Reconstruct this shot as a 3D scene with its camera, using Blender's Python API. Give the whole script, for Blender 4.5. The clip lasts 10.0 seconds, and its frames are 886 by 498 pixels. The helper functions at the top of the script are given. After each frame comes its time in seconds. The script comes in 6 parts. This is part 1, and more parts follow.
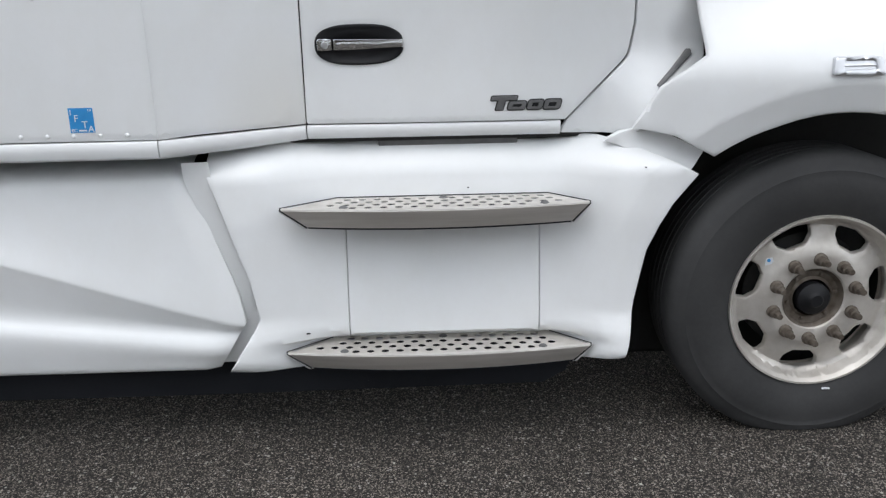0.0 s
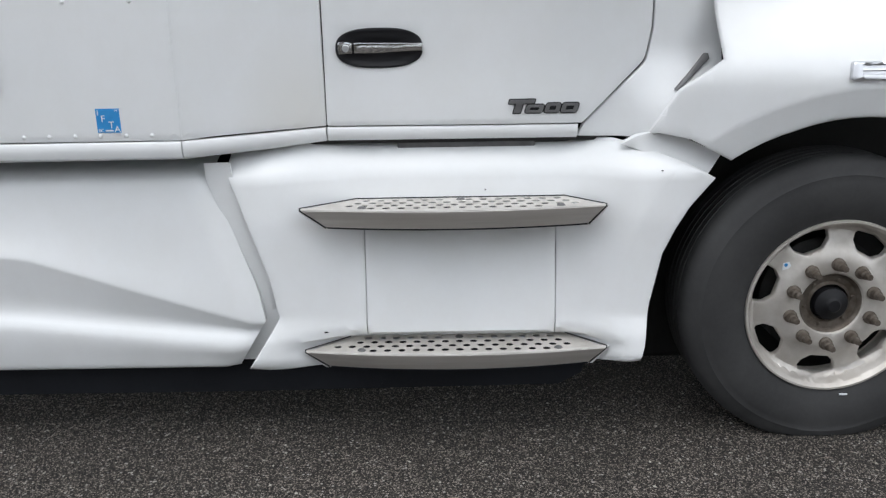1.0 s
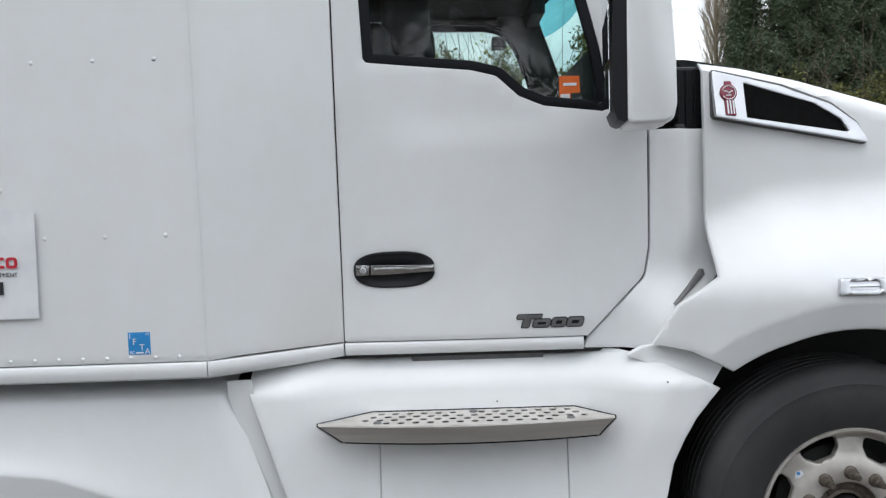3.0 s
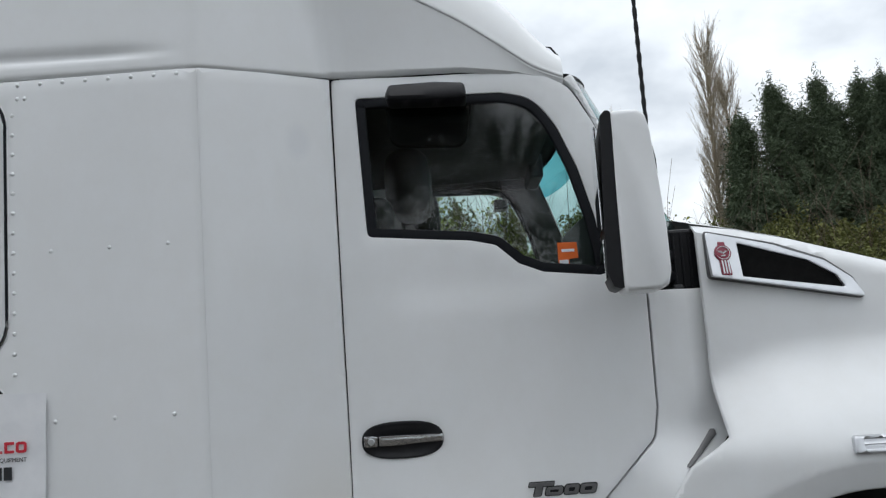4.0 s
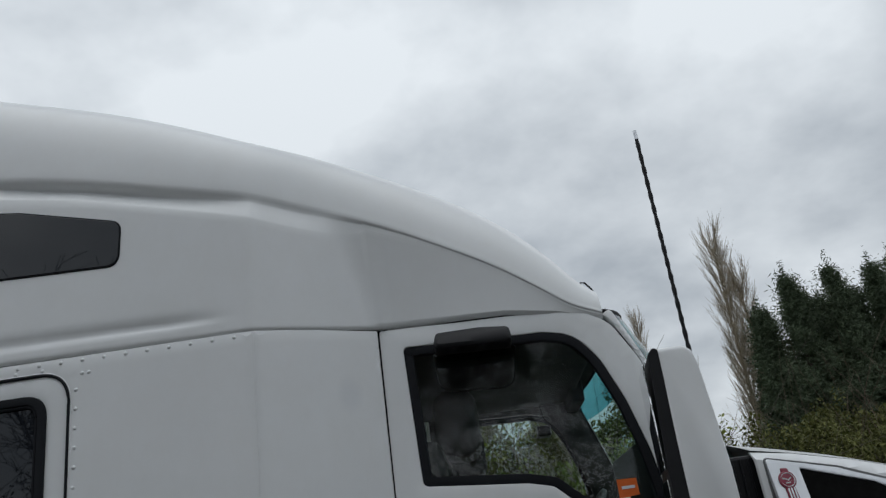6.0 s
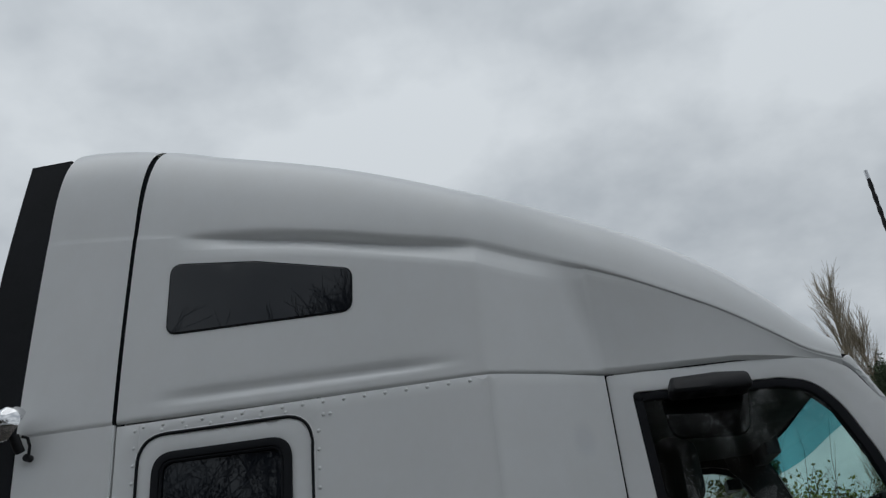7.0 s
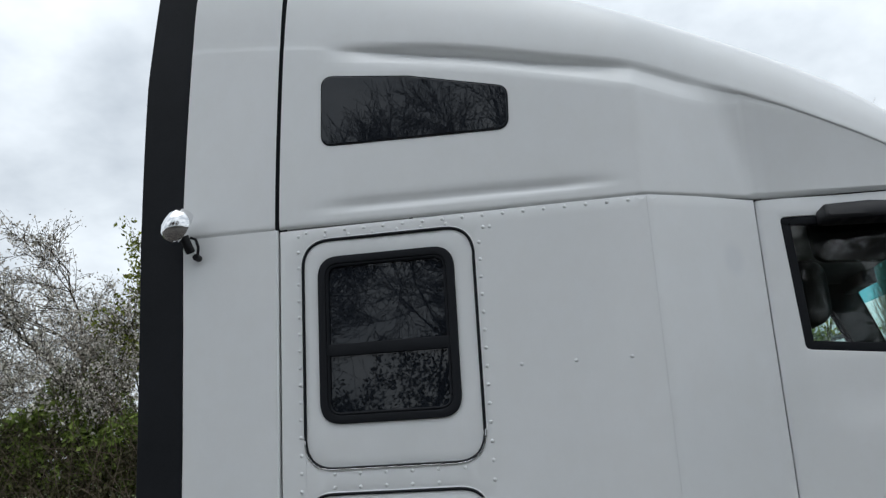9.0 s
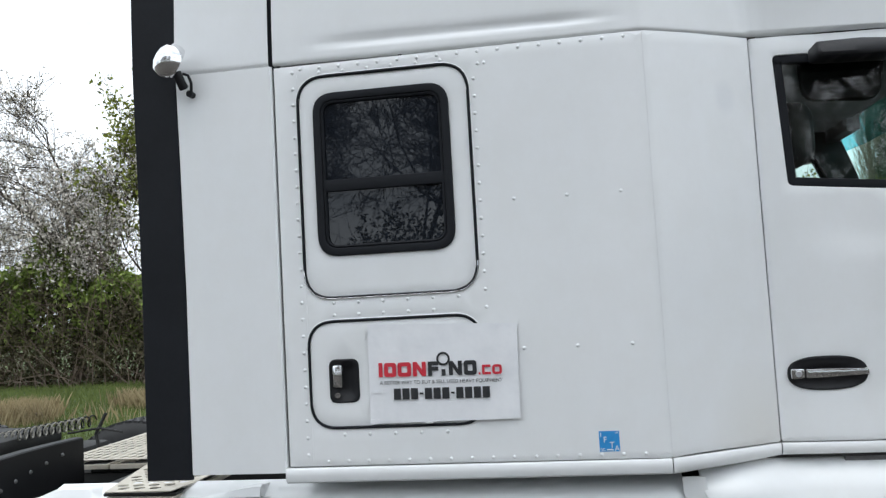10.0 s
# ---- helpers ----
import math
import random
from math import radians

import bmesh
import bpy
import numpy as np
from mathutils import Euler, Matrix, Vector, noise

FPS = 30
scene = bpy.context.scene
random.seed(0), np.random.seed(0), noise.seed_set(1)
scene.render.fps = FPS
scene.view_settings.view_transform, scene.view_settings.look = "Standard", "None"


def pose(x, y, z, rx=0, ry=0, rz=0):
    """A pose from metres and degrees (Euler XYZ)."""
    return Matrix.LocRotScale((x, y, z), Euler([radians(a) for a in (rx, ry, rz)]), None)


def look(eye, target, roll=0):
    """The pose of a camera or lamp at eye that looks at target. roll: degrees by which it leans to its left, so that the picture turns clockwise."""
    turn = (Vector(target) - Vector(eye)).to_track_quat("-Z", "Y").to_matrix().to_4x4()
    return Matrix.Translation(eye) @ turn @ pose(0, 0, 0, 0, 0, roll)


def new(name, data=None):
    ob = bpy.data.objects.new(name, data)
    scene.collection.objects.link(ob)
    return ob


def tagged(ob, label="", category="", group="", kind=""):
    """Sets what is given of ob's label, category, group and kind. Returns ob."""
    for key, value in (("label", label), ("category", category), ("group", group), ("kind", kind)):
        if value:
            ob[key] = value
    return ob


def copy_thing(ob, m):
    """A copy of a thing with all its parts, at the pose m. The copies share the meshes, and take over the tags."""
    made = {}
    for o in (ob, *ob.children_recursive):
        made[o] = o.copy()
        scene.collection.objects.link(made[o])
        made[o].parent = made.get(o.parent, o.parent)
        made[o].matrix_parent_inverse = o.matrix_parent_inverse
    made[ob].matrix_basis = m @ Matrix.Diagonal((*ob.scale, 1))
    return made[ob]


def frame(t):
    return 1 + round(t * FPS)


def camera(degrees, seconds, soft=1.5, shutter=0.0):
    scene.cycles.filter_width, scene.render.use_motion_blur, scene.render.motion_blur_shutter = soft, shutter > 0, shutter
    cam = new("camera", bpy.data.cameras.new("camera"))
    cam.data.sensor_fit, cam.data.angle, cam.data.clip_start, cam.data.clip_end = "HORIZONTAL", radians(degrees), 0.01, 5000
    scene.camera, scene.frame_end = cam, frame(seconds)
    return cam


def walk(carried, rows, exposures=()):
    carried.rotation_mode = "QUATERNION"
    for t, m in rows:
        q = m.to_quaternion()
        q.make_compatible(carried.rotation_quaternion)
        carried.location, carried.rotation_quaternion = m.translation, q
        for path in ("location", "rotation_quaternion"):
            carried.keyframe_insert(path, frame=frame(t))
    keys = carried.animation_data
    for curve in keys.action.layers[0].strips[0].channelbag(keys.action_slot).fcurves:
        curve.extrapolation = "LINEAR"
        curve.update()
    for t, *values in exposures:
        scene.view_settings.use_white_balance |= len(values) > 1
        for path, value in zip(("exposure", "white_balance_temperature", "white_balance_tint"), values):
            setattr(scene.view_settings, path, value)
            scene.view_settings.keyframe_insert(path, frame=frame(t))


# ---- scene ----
cam = camera(57.6, 10.0, soft=1.3)
PATH = [
    (0, (0.393, -2.462, 1.475), (0.441, -0.551, 0.887), -1.1),
    (0.5, (0.407, -2.5, 1.462), (0.423, -0.583, 0.893), -1.0),
    (1, (0.41, -2.497, 1.464), (0.403, -0.58, 0.894), -1.0),
    (1.5, (0.408, -2.508, 1.485), (0.382, -0.58, 0.955), -1.1),
    (2, (0.399, -2.538, 1.507), (0.364, -0.579, 1.105), -1.4),
    (2.2, (0.4, -2.548, 1.516), (0.367, -0.58, 1.161), -1.5),
    (3.3, (0.425, -2.608, 1.642), (0.391, -0.609, 1.592), -2.5),
    (3.5, (0.427, -2.616, 1.643), (0.391, -0.617, 1.666), -3.0),
    (4, (0.458, -2.643, 1.695), (0.41, -0.655, 1.909), -4.0),
    (4.5, (0.464, -2.657, 1.726), (0.425, -0.695, 2.111), -5.0),
    (5, (0.484, -2.677, 1.781), (0.458, -0.752, 2.323), -6.5),
    (5.2, (0.493, -2.682, 1.796), (0.474, -0.775, 2.401), -7.3),
    (6.3, (0.232, -2.802, 1.823), (0.173, -0.949, 2.572), -8.4),
    (6.5, (0.11, -2.835, 1.832), (0.021, -0.997, 2.615), -8.4),
    (7, (-0.146, -2.822, 1.826), (-0.383, -1.033, 2.689), -6.0),
    (7.5, (-0.312, -2.723, 1.854), (-0.695, -0.98, 2.756), -3.9),
    (8, (-0.525, -2.772, 1.866), (-0.906, -1.008, 2.727), -4.2),
    (8.5, (-0.654, -2.846, 1.847), (-0.975, -1.012, 2.577), -3.6),
    (9, (-0.682, -2.978, 1.8), (-1.006, -1.061, 2.269), -3.3),
    (9.5, (-0.73, -3.037, 1.743), (-1.039, -1.078, 2.004), -3.4),
    (10, (-0.723, -3.036, 1.686), (-1.032, -1.065, 1.821), -3.2),
]
walk(cam, [(t, look(eye, target, roll)) for t, eye, target, roll in PATH],
     exposures=[(0, 1.14, 6600, 12), (2.0, 1.10, 6580, 11.5), (3.5, 0.86, 6550, 11), (4.5, 0.28, 6500, 9.5), (5.2, 0.03, 6480, 9.5), (6.5, -0.28, 6480, 9), (7.2, -0.52, 6460, 9),
                (7.6, -0.61, 6450, 9), (8.0, -0.55, 6440, 9), (8.5, -0.16, 6440, 9), (9.0, 0.40, 6440, 9), (9.5, 0.90, 6440, 9), (10.0, 1.10, 6460, 9.5)])

# ---- world, sun ----
world = bpy.data.worlds.new("overcast")
scene.world = world
world.use_nodes = True
wn = world.node_tree.nodes
wl = world.node_tree.links
wn.clear()
w_out = wn.new("ShaderNodeOutputWorld")
w_bg = wn.new("ShaderNodeBackground")
w_sky = wn.new("ShaderNodeTexSky")
w_sky.sky_type = "NISHITA"
w_sky.sun_disc = False
SUN_EL, SUN_AZ = 79.0, 209.0
w_sky.sun_elevation = radians(SUN_EL)
w_sky.sun_rotation = radians(SUN_AZ)
w_tc = wn.new("ShaderNodeTexCoord")
w_sep = wn.new("ShaderNodeSeparateXYZ")
w_abs = wn.new("ShaderNodeMath")
w_abs.operation = "MAXIMUM"
w_abs.inputs[1].default_value = 0.0
w_add = wn.new("ShaderNodeMath")
w_add.operation = "ADD"
w_add.inputs[1].default_value = 0.42
w_div = wn.new("ShaderNodeVectorMath")
w_div.operation = "DIVIDE"
w_cmb = wn.new("ShaderNodeCombineXYZ")
wl.new(w_tc.outputs["Generated"], w_sep.inputs[0])
wl.new(w_sep.outputs["Z"], w_abs.inputs[0])
wl.new(w_abs.outputs[0], w_add.inputs[0])
for i in range(3):
    wl.new(w_add.outputs[0], w_cmb.inputs[i])
wl.new(w_tc.outputs["Generated"], w_div.inputs[0])
wl.new(w_cmb.outputs[0], w_div.inputs[1])
w_n1 = wn.new("ShaderNodeTexNoise")
w_n1.inputs["Scale"].default_value = 1.9
w_n1.inputs["Detail"].default_value = 6.0
w_n1.inputs["Roughness"].default_value = 0.53
w_n1.inputs["Distortion"].default_value = 0.0
wl.new(w_div.outputs[0], w_n1.inputs["Vector"])
w_ramp = wn.new("ShaderNodeValToRGB")
w_ramp.color_ramp.elements[0].position = 0.39
w_ramp.color_ramp.elements[0].color = (0.40, 0.44, 0.485, 1)
w_ramp.color_ramp.elements[1].position = 0.63
w_ramp.color_ramp.elements[1].color = (0.755, 0.80, 0.84, 1)
wl.new(w_n1.outputs["Fac"], w_ramp.inputs[0])
w_scale = wn.new("ShaderNodeVectorMath")
w_scale.operation = "SCALE"
w_dim = wn.new("ShaderNodeMath")
w_dim.operation = "MULTIPLY_ADD"
w_dim.inputs[1].default_value = 4.2
w_dim.inputs[2].default_value = 9.8
wl.new(w_abs.outputs[0], w_dim.inputs[0])
wl.new(w_dim.outputs[0], w_scale.inputs["Scale"])
wl.new(w_ramp.outputs[0], w_scale.inputs[0])
w_mix = wn.new("ShaderNodeMixRGB")
w_mix.inputs[0].default_value = 0.94
wl.new(w_sky.outputs[0], w_mix.inputs[1])
wl.new(w_scale.outputs[0], w_mix.inputs[2])
wl.new(w_mix.outputs[0], w_bg.inputs["Color"])
w_bg.inputs["Strength"].default_value = 0.10
wl.new(w_bg.outputs[0], w_out.inputs[0])

sun_data = bpy.data.lights.new("sun", "SUN")
sun_data.energy = 0.6
sun_data.angle = radians(60)
sun_data.color = (1.0, 0.99, 0.97)
sun = new("sun", sun_data)
sun.matrix_world = look((-10, -17, 100), (0, 0, 0))


# ---- materials ----
def node_mat(name):
    m = bpy.data.materials.new(name)
    m.use_nodes = True
    nt = m.node_tree
    return m, nt, nt.nodes["Principled BSDF"]


def noise_node(nt, scale, detail=4.0, rough=0.55, coord="Object", stretch=(1, 1, 1)):
    tc = nt.nodes.new("ShaderNodeTexCoord")
    mp = nt.nodes.new("ShaderNodeMapping")
    mp.inputs["Scale"].default_value = stretch
    nz = nt.nodes.new("ShaderNodeTexNoise")
    nz.inputs["Scale"].default_value = scale
    nz.inputs["Detail"].default_value = detail
    nz.inputs["Roughness"].default_value = rough
    nt.links.new(tc.outputs[coord], mp.inputs[0])
    nt.links.new(mp.outputs[0], nz.inputs["Vector"])
    return nz


def ramp_node(nt, source, stops):
    r = nt.nodes.new("ShaderNodeValToRGB")
    while len(r.color_ramp.elements) < len(stops):
        r.color_ramp.elements.new(0.5)
    for e, (pos, col) in zip(r.color_ramp.elements, stops):
        e.position = pos
        e.color = (*col, 1)
    nt.links.new(source, r.inputs[0])
    return r


def bump_node(nt, source, bsdf, strength, distance):
    b = nt.nodes.new("ShaderNodeBump")
    b.inputs["Strength"].default_value = strength
    b.inputs["Distance"].default_value = distance
    nt.links.new(source, b.inputs["Height"])
    nt.links.new(b.outputs[0], bsdf.inputs["Normal"])
    return b


def surface(name, c1, c2, scale=4.0, rough=(0.5, 0.5), metal=0.0, bump=0.0, fine=60.0, dist=0.002,
            coat=0.0, stretch=(1, 1, 1), spec=0.5):
    """A procedural surface: two tones at a broad scale, fine relief, uneven gloss."""
    m, nt, b = node_mat(name)
    n1 = noise_node(nt, scale, 5.0, 0.6, stretch=stretch)
    r1 = ramp_node(nt, n1.outputs["Fac"], [(0.3, c1), (0.7, c2)])
    nt.links.new(r1.outputs[0], b.inputs["Base Color"])
    n2 = noise_node(nt, fine, 3.0, 0.6, stretch=stretch)
    mr = nt.nodes.new("ShaderNodeMapRange")
    mr.inputs["To Min"].default_value = rough[0]
    mr.inputs["To Max"].default_value = rough[1]
    nt.links.new(n2.outputs["Fac"], mr.inputs["Value"])
    nt.links.new(mr.outputs[0], b.inputs["Roughness"])
    b.inputs["Metallic"].default_value = metal
    b.inputs["Coat Weight"].default_value = coat
    b.inputs["Coat Roughness"].default_value = 0.06
    b.inputs["Specular IOR Level"].default_value = spec
    if bump:
        bump_node(nt, n2.outputs["Fac"], b, bump, dist)
    return m


def white_paint(name, stain=False):
    m, nt, b = node_mat(name)
    n1 = noise_node(nt, 1.6, 5.0, 0.6, stretch=(1, 1, 0.5))
    r1 = ramp_node(nt, n1.outputs["Fac"], [(0.3, (0.77, 0.785, 0.79)), (0.65, (0.81, 0.82, 0.825))])
    n2 = noise_node(nt, 7.0, 8.0, 0.72, stretch=(1, 1, 0.8))
    r2 = ramp_node(nt, n2.outputs["Fac"], [(0.40, (0.93, 0.915, 0.885)), (0.6, (1, 1, 1))])
    mx = nt.nodes.new("ShaderNodeMixRGB")
    mx.blend_type = "MULTIPLY"
    mx.inputs[0].default_value = 0.24
    nt.links.new(r1.outputs[0], mx.inputs[1])
    nt.links.new(r2.outputs[0], mx.inputs[2])
    last = mx.outputs[0]
    if stain:
        # a dull wiped patch near the door and a brown tide along the bottom seam
        tc = nt.nodes.new("ShaderNodeTexCoord")
        mp = nt.nodes.new("ShaderNodeMapping")
        mp.vector_type = "TEXTURE"
        mp.inputs["Location"].default_value = (-0.098, 0.09, 2.414)
        mp.inputs["Scale"].default_value = (0.050, 0.5, 0.080)
        gr = nt.nodes.new("ShaderNodeTexGradient")
        gr.gradient_type = "SPHERICAL"
        nt.links.new(tc.outputs["Object"], mp.inputs[0])
        nt.links.new(mp.outputs[0], gr.inputs[0])
        rs = ramp_node(nt, gr.outputs["Fac"], [(0.02, (1, 1, 1)), (0.55, (0.935, 0.94, 0.952))])
        m2 = nt.nodes.new("ShaderNodeMixRGB")
        m2.blend_type = "MULTIPLY"
        m2.inputs[0].default_value = 1.0
        nt.links.new(last, m2.inputs[1])
        nt.links.new(rs.outputs[0], m2.inputs[2])
        last = m2.outputs[0]
        mp2 = nt.nodes.new("ShaderNodeMapping")
        mp2.vector_type = "TEXTURE"
        mp2.inputs["Location"].default_value = (-0.06, 0.17, 1.06)
        mp2.inputs["Scale"].default_value = (0.22, 0.6, 0.38)
        gr2 = nt.nodes.new("ShaderNodeTexGradient")
        gr2.gradient_type = "SPHERICAL"
        nt.links.new(tc.outputs["Object"], mp2.inputs[0])
        nt.links.new(mp2.outputs[0], gr2.inputs[0])
        rs2 = ramp_node(nt, gr2.outputs["Fac"], [(0.0, (1, 1, 1)), (0.9, (0.86, 0.82, 0.74))])
        m3 = nt.nodes.new("ShaderNodeMixRGB")
        m3.blend_type = "MULTIPLY"
        nt.links.new(n2.outputs["Fac"], m3.inputs[0])
        nt.links.new(last, m3.inputs[1])
        nt.links.new(rs2.outputs[0], m3.inputs[2])
        last = m3.outputs[0]
    nt.links.new(last, b.inputs["Base Color"])
    b.inputs["Roughness"].default_value = 0.38
    b.inputs["Specular IOR Level"].default_value = 0.4
    b.inputs["Coat Weight"].default_value = 0.35
    b.inputs["Coat Roughness"].default_value = 0.12
    n3 = noise_node(nt, 260.0, 2.0, 0.5)
    fine = bump_node(nt, n3.outputs["Fac"], b, 0.05, 0.0006)
    # sheet panels are never quite flat
    n4 = noise_node(nt, 2.6, 1.0, 0.4, stretch=(1, 1, 0.6))
    wide = nt.nodes.new("ShaderNodeBump")
    wide.inputs["Strength"].default_value = 0.22
    wide.inputs["Distance"].default_value = 0.012
    nt.links.new(n4.outputs["Fac"], wide.inputs["Height"])
    nt.links.new(wide.outputs[0], fine.inputs["Normal"])
    return m


def asphalt():
    m, nt, b = node_mat("asphalt")
    n1 = noise_node(nt, 0.6, 5.0, 0.6)
    r1 = ramp_node(nt, n1.outputs["Fac"], [(0.3, (0.021, 0.0195, 0.018)), (0.7, (0.041, 0.038, 0.0355))])
    tc = nt.nodes.new("ShaderNodeTexCoord")
    vo = nt.nodes.new("ShaderNodeTexVoronoi")
    vo.inputs["Scale"].default_value = 250.0
    nt.links.new(tc.outputs["Object"], vo.inputs["Vector"])
    r2 = ramp_node(nt, vo.outputs["Color"], [(0.25, (0.25, 0.25, 0.25)), (0.56, (1.0, 0.95, 0.90)), (0.66, (2.3, 2.15, 2.0)), (0.74, (4.2, 3.95, 3.65)), (0.82, (9.5, 9.0, 8.4))])
    mx = nt.nodes.new("ShaderNodeMixRGB")
    mx.blend_type = "MULTIPLY"
    mx.inputs[0].default_value = 1.0
    nt.links.new(r1.outputs[0], mx.inputs[1])
    nt.links.new(r2.outputs[0], mx.inputs[2])
    # sparse pale stones, unevenly strewn
    v2 = nt.nodes.new("ShaderNodeTexVoronoi")
    v2.inputs["Scale"].default_value = 70.0
    nt.links.new(tc.outputs["Object"], v2.inputs["Vector"])
    pick = ramp_node(nt, v2.outputs["Color"], [(0.72, (0, 0, 0)), (0.80, (1, 1, 1))])
    core = ramp_node(nt, v2.outputs["Distance"], [(0.22, (1, 1, 1)), (0.34, (0, 0, 0))])
    both = nt.nodes.new("ShaderNodeMixRGB")
    both.blend_type = "MULTIPLY"
    both.inputs[0].default_value = 1.0
    nt.links.new(pick.outputs[0], both.inputs[1])
    nt.links.new(core.outputs[0], both.inputs[2])
    pale = nt.nodes.new("ShaderNodeMixRGB")
    pale.inputs[2].default_value = (0.38, 0.36, 0.335, 1)
    nt.links.new(both.outputs[0], pale.inputs[0])
    nt.links.new(mx.outputs[0], pale.inputs[1])
    nt.links.new(pale.outputs[0], b.inputs["Base Color"])
    b.inputs["Roughness"].default_value = 0.8
    b.inputs["Specular IOR Level"].default_value = 0.3
    bump_node(nt, vo.outputs["Distance"], b, 0.9, 0.006).invert = True
    return m


def glass(name, tint, f0=0.062):
    """Thin window glass: tinted, with a mirror coat that follows Fresnel."""
    m = bpy.data.materials.new(name)
    m.use_nodes = True
    nt = m.node_tree
    nt.nodes.clear()
    out = nt.nodes.new("ShaderNodeOutputMaterial")
    tr = nt.nodes.new("ShaderNodeBsdfTransparent")
    tr.inputs[0].default_value = (*tint, 1)
    gl = nt.nodes.new("ShaderNodeBsdfGlossy")
    gl.inputs["Roughness"].default_value = 0.0
    lw = nt.nodes.new("ShaderNodeLayerWeight")
    lw.inputs[0].default_value = 0.5
    pw = nt.nodes.new("ShaderNodeMath")
    pw.operation = "POWER"
    pw.inputs[1].default_value = 5.0
    fr = nt.nodes.new("ShaderNodeMath")
    fr.operation = "MULTIPLY_ADD"
    fr.inputs[1].default_value = 1.0 - f0
    fr.inputs[2].default_value = f0
    nt.links.new(lw.outputs["Facing"], pw.inputs[0])
    nt.links.new(pw.outputs[0], fr.inputs[0])
    mx = nt.nodes.new("ShaderNodeMixShader")
    nt.links.new(fr.outputs[0], mx.inputs[0])
    nt.links.new(tr.outputs[0], mx.inputs[1])
    nt.links.new(gl.outputs[0], mx.inputs[2])
    nt.links.new(mx.outputs[0], out.inputs[0])
    return m


def leaf_mat(name, c1, c2):
    m, nt, b = node_mat(name)
    geo = nt.nodes.new("ShaderNodeNewGeometry")
    r1 = ramp_node(nt, geo.outputs["Random Per Island"], [(0.0, c1), (1.0, c2)])
    n1 = noise_node(nt, 0.8, 3.0)
    mx = nt.nodes.new("ShaderNodeMixRGB")
    mx.blend_type = "MULTIPLY"
    mx.inputs[0].default_value = 0.7
    r2 = ramp_node(nt, n1.outputs["Fac"], [(0.3, (0.55, 0.55, 0.5)), (0.7, (1.2, 1.2, 1.1))])
    nt.links.new(r1.outputs[0], mx.inputs[1])
    nt.links.new(r2.outputs[0], mx.inputs[2])
    nt.links.new(mx.outputs[0], b.inputs["Base Color"])
    b.inputs["Roughness"].default_value = 0.6
    b.inputs["Specular IOR Level"].default_value = 0.1
    b.inputs["Transmission Weight"].default_value = 0.0
    return m


PAINT = white_paint("white_truck_paint")
SOILED = white_paint("soiled_white_truck_paint", True)
ASPHALT = asphalt()
VENTBLACK = surface("vent_mesh_black", (0.004, 0.004, 0.004), (0.008, 0.008, 0.008), 40, (0.8, 0.95), spec=0.1)
BLACK = surface("black_plastic", (0.006, 0.0065, 0.008), (0.011, 0.011, 0.013), 6, (0.42, 0.6), bump=0.15, fine=180, spec=0.3)
RUBBER = surface("black_rubber_seal", (0.0075, 0.0086, 0.011), (0.0115, 0.013, 0.0165), 3, (0.6, 0.8), bump=0.1, fine=90, spec=0.2)
TYRE = surface("tyre_rubber", (0.023, 0.0232, 0.024), (0.040, 0.040, 0.0405), 5, (0.65, 0.85), bump=0.2, fine=70)
CHASSIS = surface("chassis_black", (0.008, 0.008, 0.008), (0.02, 0.02, 0.019), 4, (0.55, 0.8), bump=0.2, fine=50)
ALU = surface("brushed_aluminium", (0.60, 0.565, 0.53), (0.74, 0.71, 0.675), 7, (0.34, 0.5), metal=0.7, bump=0.1,
              fine=45, stretch=(0.25, 1, 6))
TREAD = surface("worn_aluminium_tread", (0.56, 0.53, 0.49), (0.74, 0.71, 0.67), 12, (0.4, 0.6), metal=0.5, bump=0.25, fine=90)
DECKALU = surface("dull_deck_aluminium", (0.47, 0.43, 0.36), (0.66, 0.61, 0.52), 9, (0.45, 0.65), metal=0.3, bump=0.25, fine=80)
WHEEL_ALU = surface("weathered_wheel_aluminium", (0.50, 0.465, 0.42), (0.70, 0.67, 0.63), 9, (0.36, 0.5), metal=0.55, bump=0.12, fine=60)
NUT = surface("rusty_steel", (0.10, 0.078, 0.06), (0.19, 0.165, 0.14), 40, (0.45, 0.65), metal=0.6, bump=0.4, fine=160)
HOSE = surface("hose_plastic", (0.20, 0.19, 0.16), (0.32, 0.30, 0.26), 12, (0.35, 0.5))
CHROME = surface("chrome", (0.72, 0.73, 0.74), (0.80, 0.80, 0.81), 5, (0.04, 0.09), metal=1.0)
SATIN = surface("satin_silver", (0.58, 0.59, 0.61), (0.68, 0.69, 0.71), 8, (0.26, 0.36), metal=0.9)
GREYSEAL = surface("grey_rubber_seal", (0.035, 0.035, 0.037), (0.055, 0.055, 0.057), 8, (0.6, 0.8), bump=0.1, fine=90, spec=0.2)
DARKGREY = surface("dark_grey_inlay", (0.12, 0.12, 0.122), (0.18, 0.18, 0.18), 20, (0.35, 0.5), metal=0.3)
GLASS = glass("clear_window_glass", (0.70, 0.80, 0.77), 0.072)
SHIELD = glass("windshield_glass", (0.72, 0.93, 0.91))
SHADEBAND = glass("shade_band_glass", (0.26, 0.62, 0.70))
DARKGLASS = surface("privacy_glass", (0.008, 0.010, 0.014), (0.010, 0.0125, 0.017), 2, (0.01, 0.02))
MIRROR = surface("mirror_glass", (0.85, 0.86, 0.87), (0.86, 0.87, 0.88), 2, (0.01, 0.015), metal=1.0)
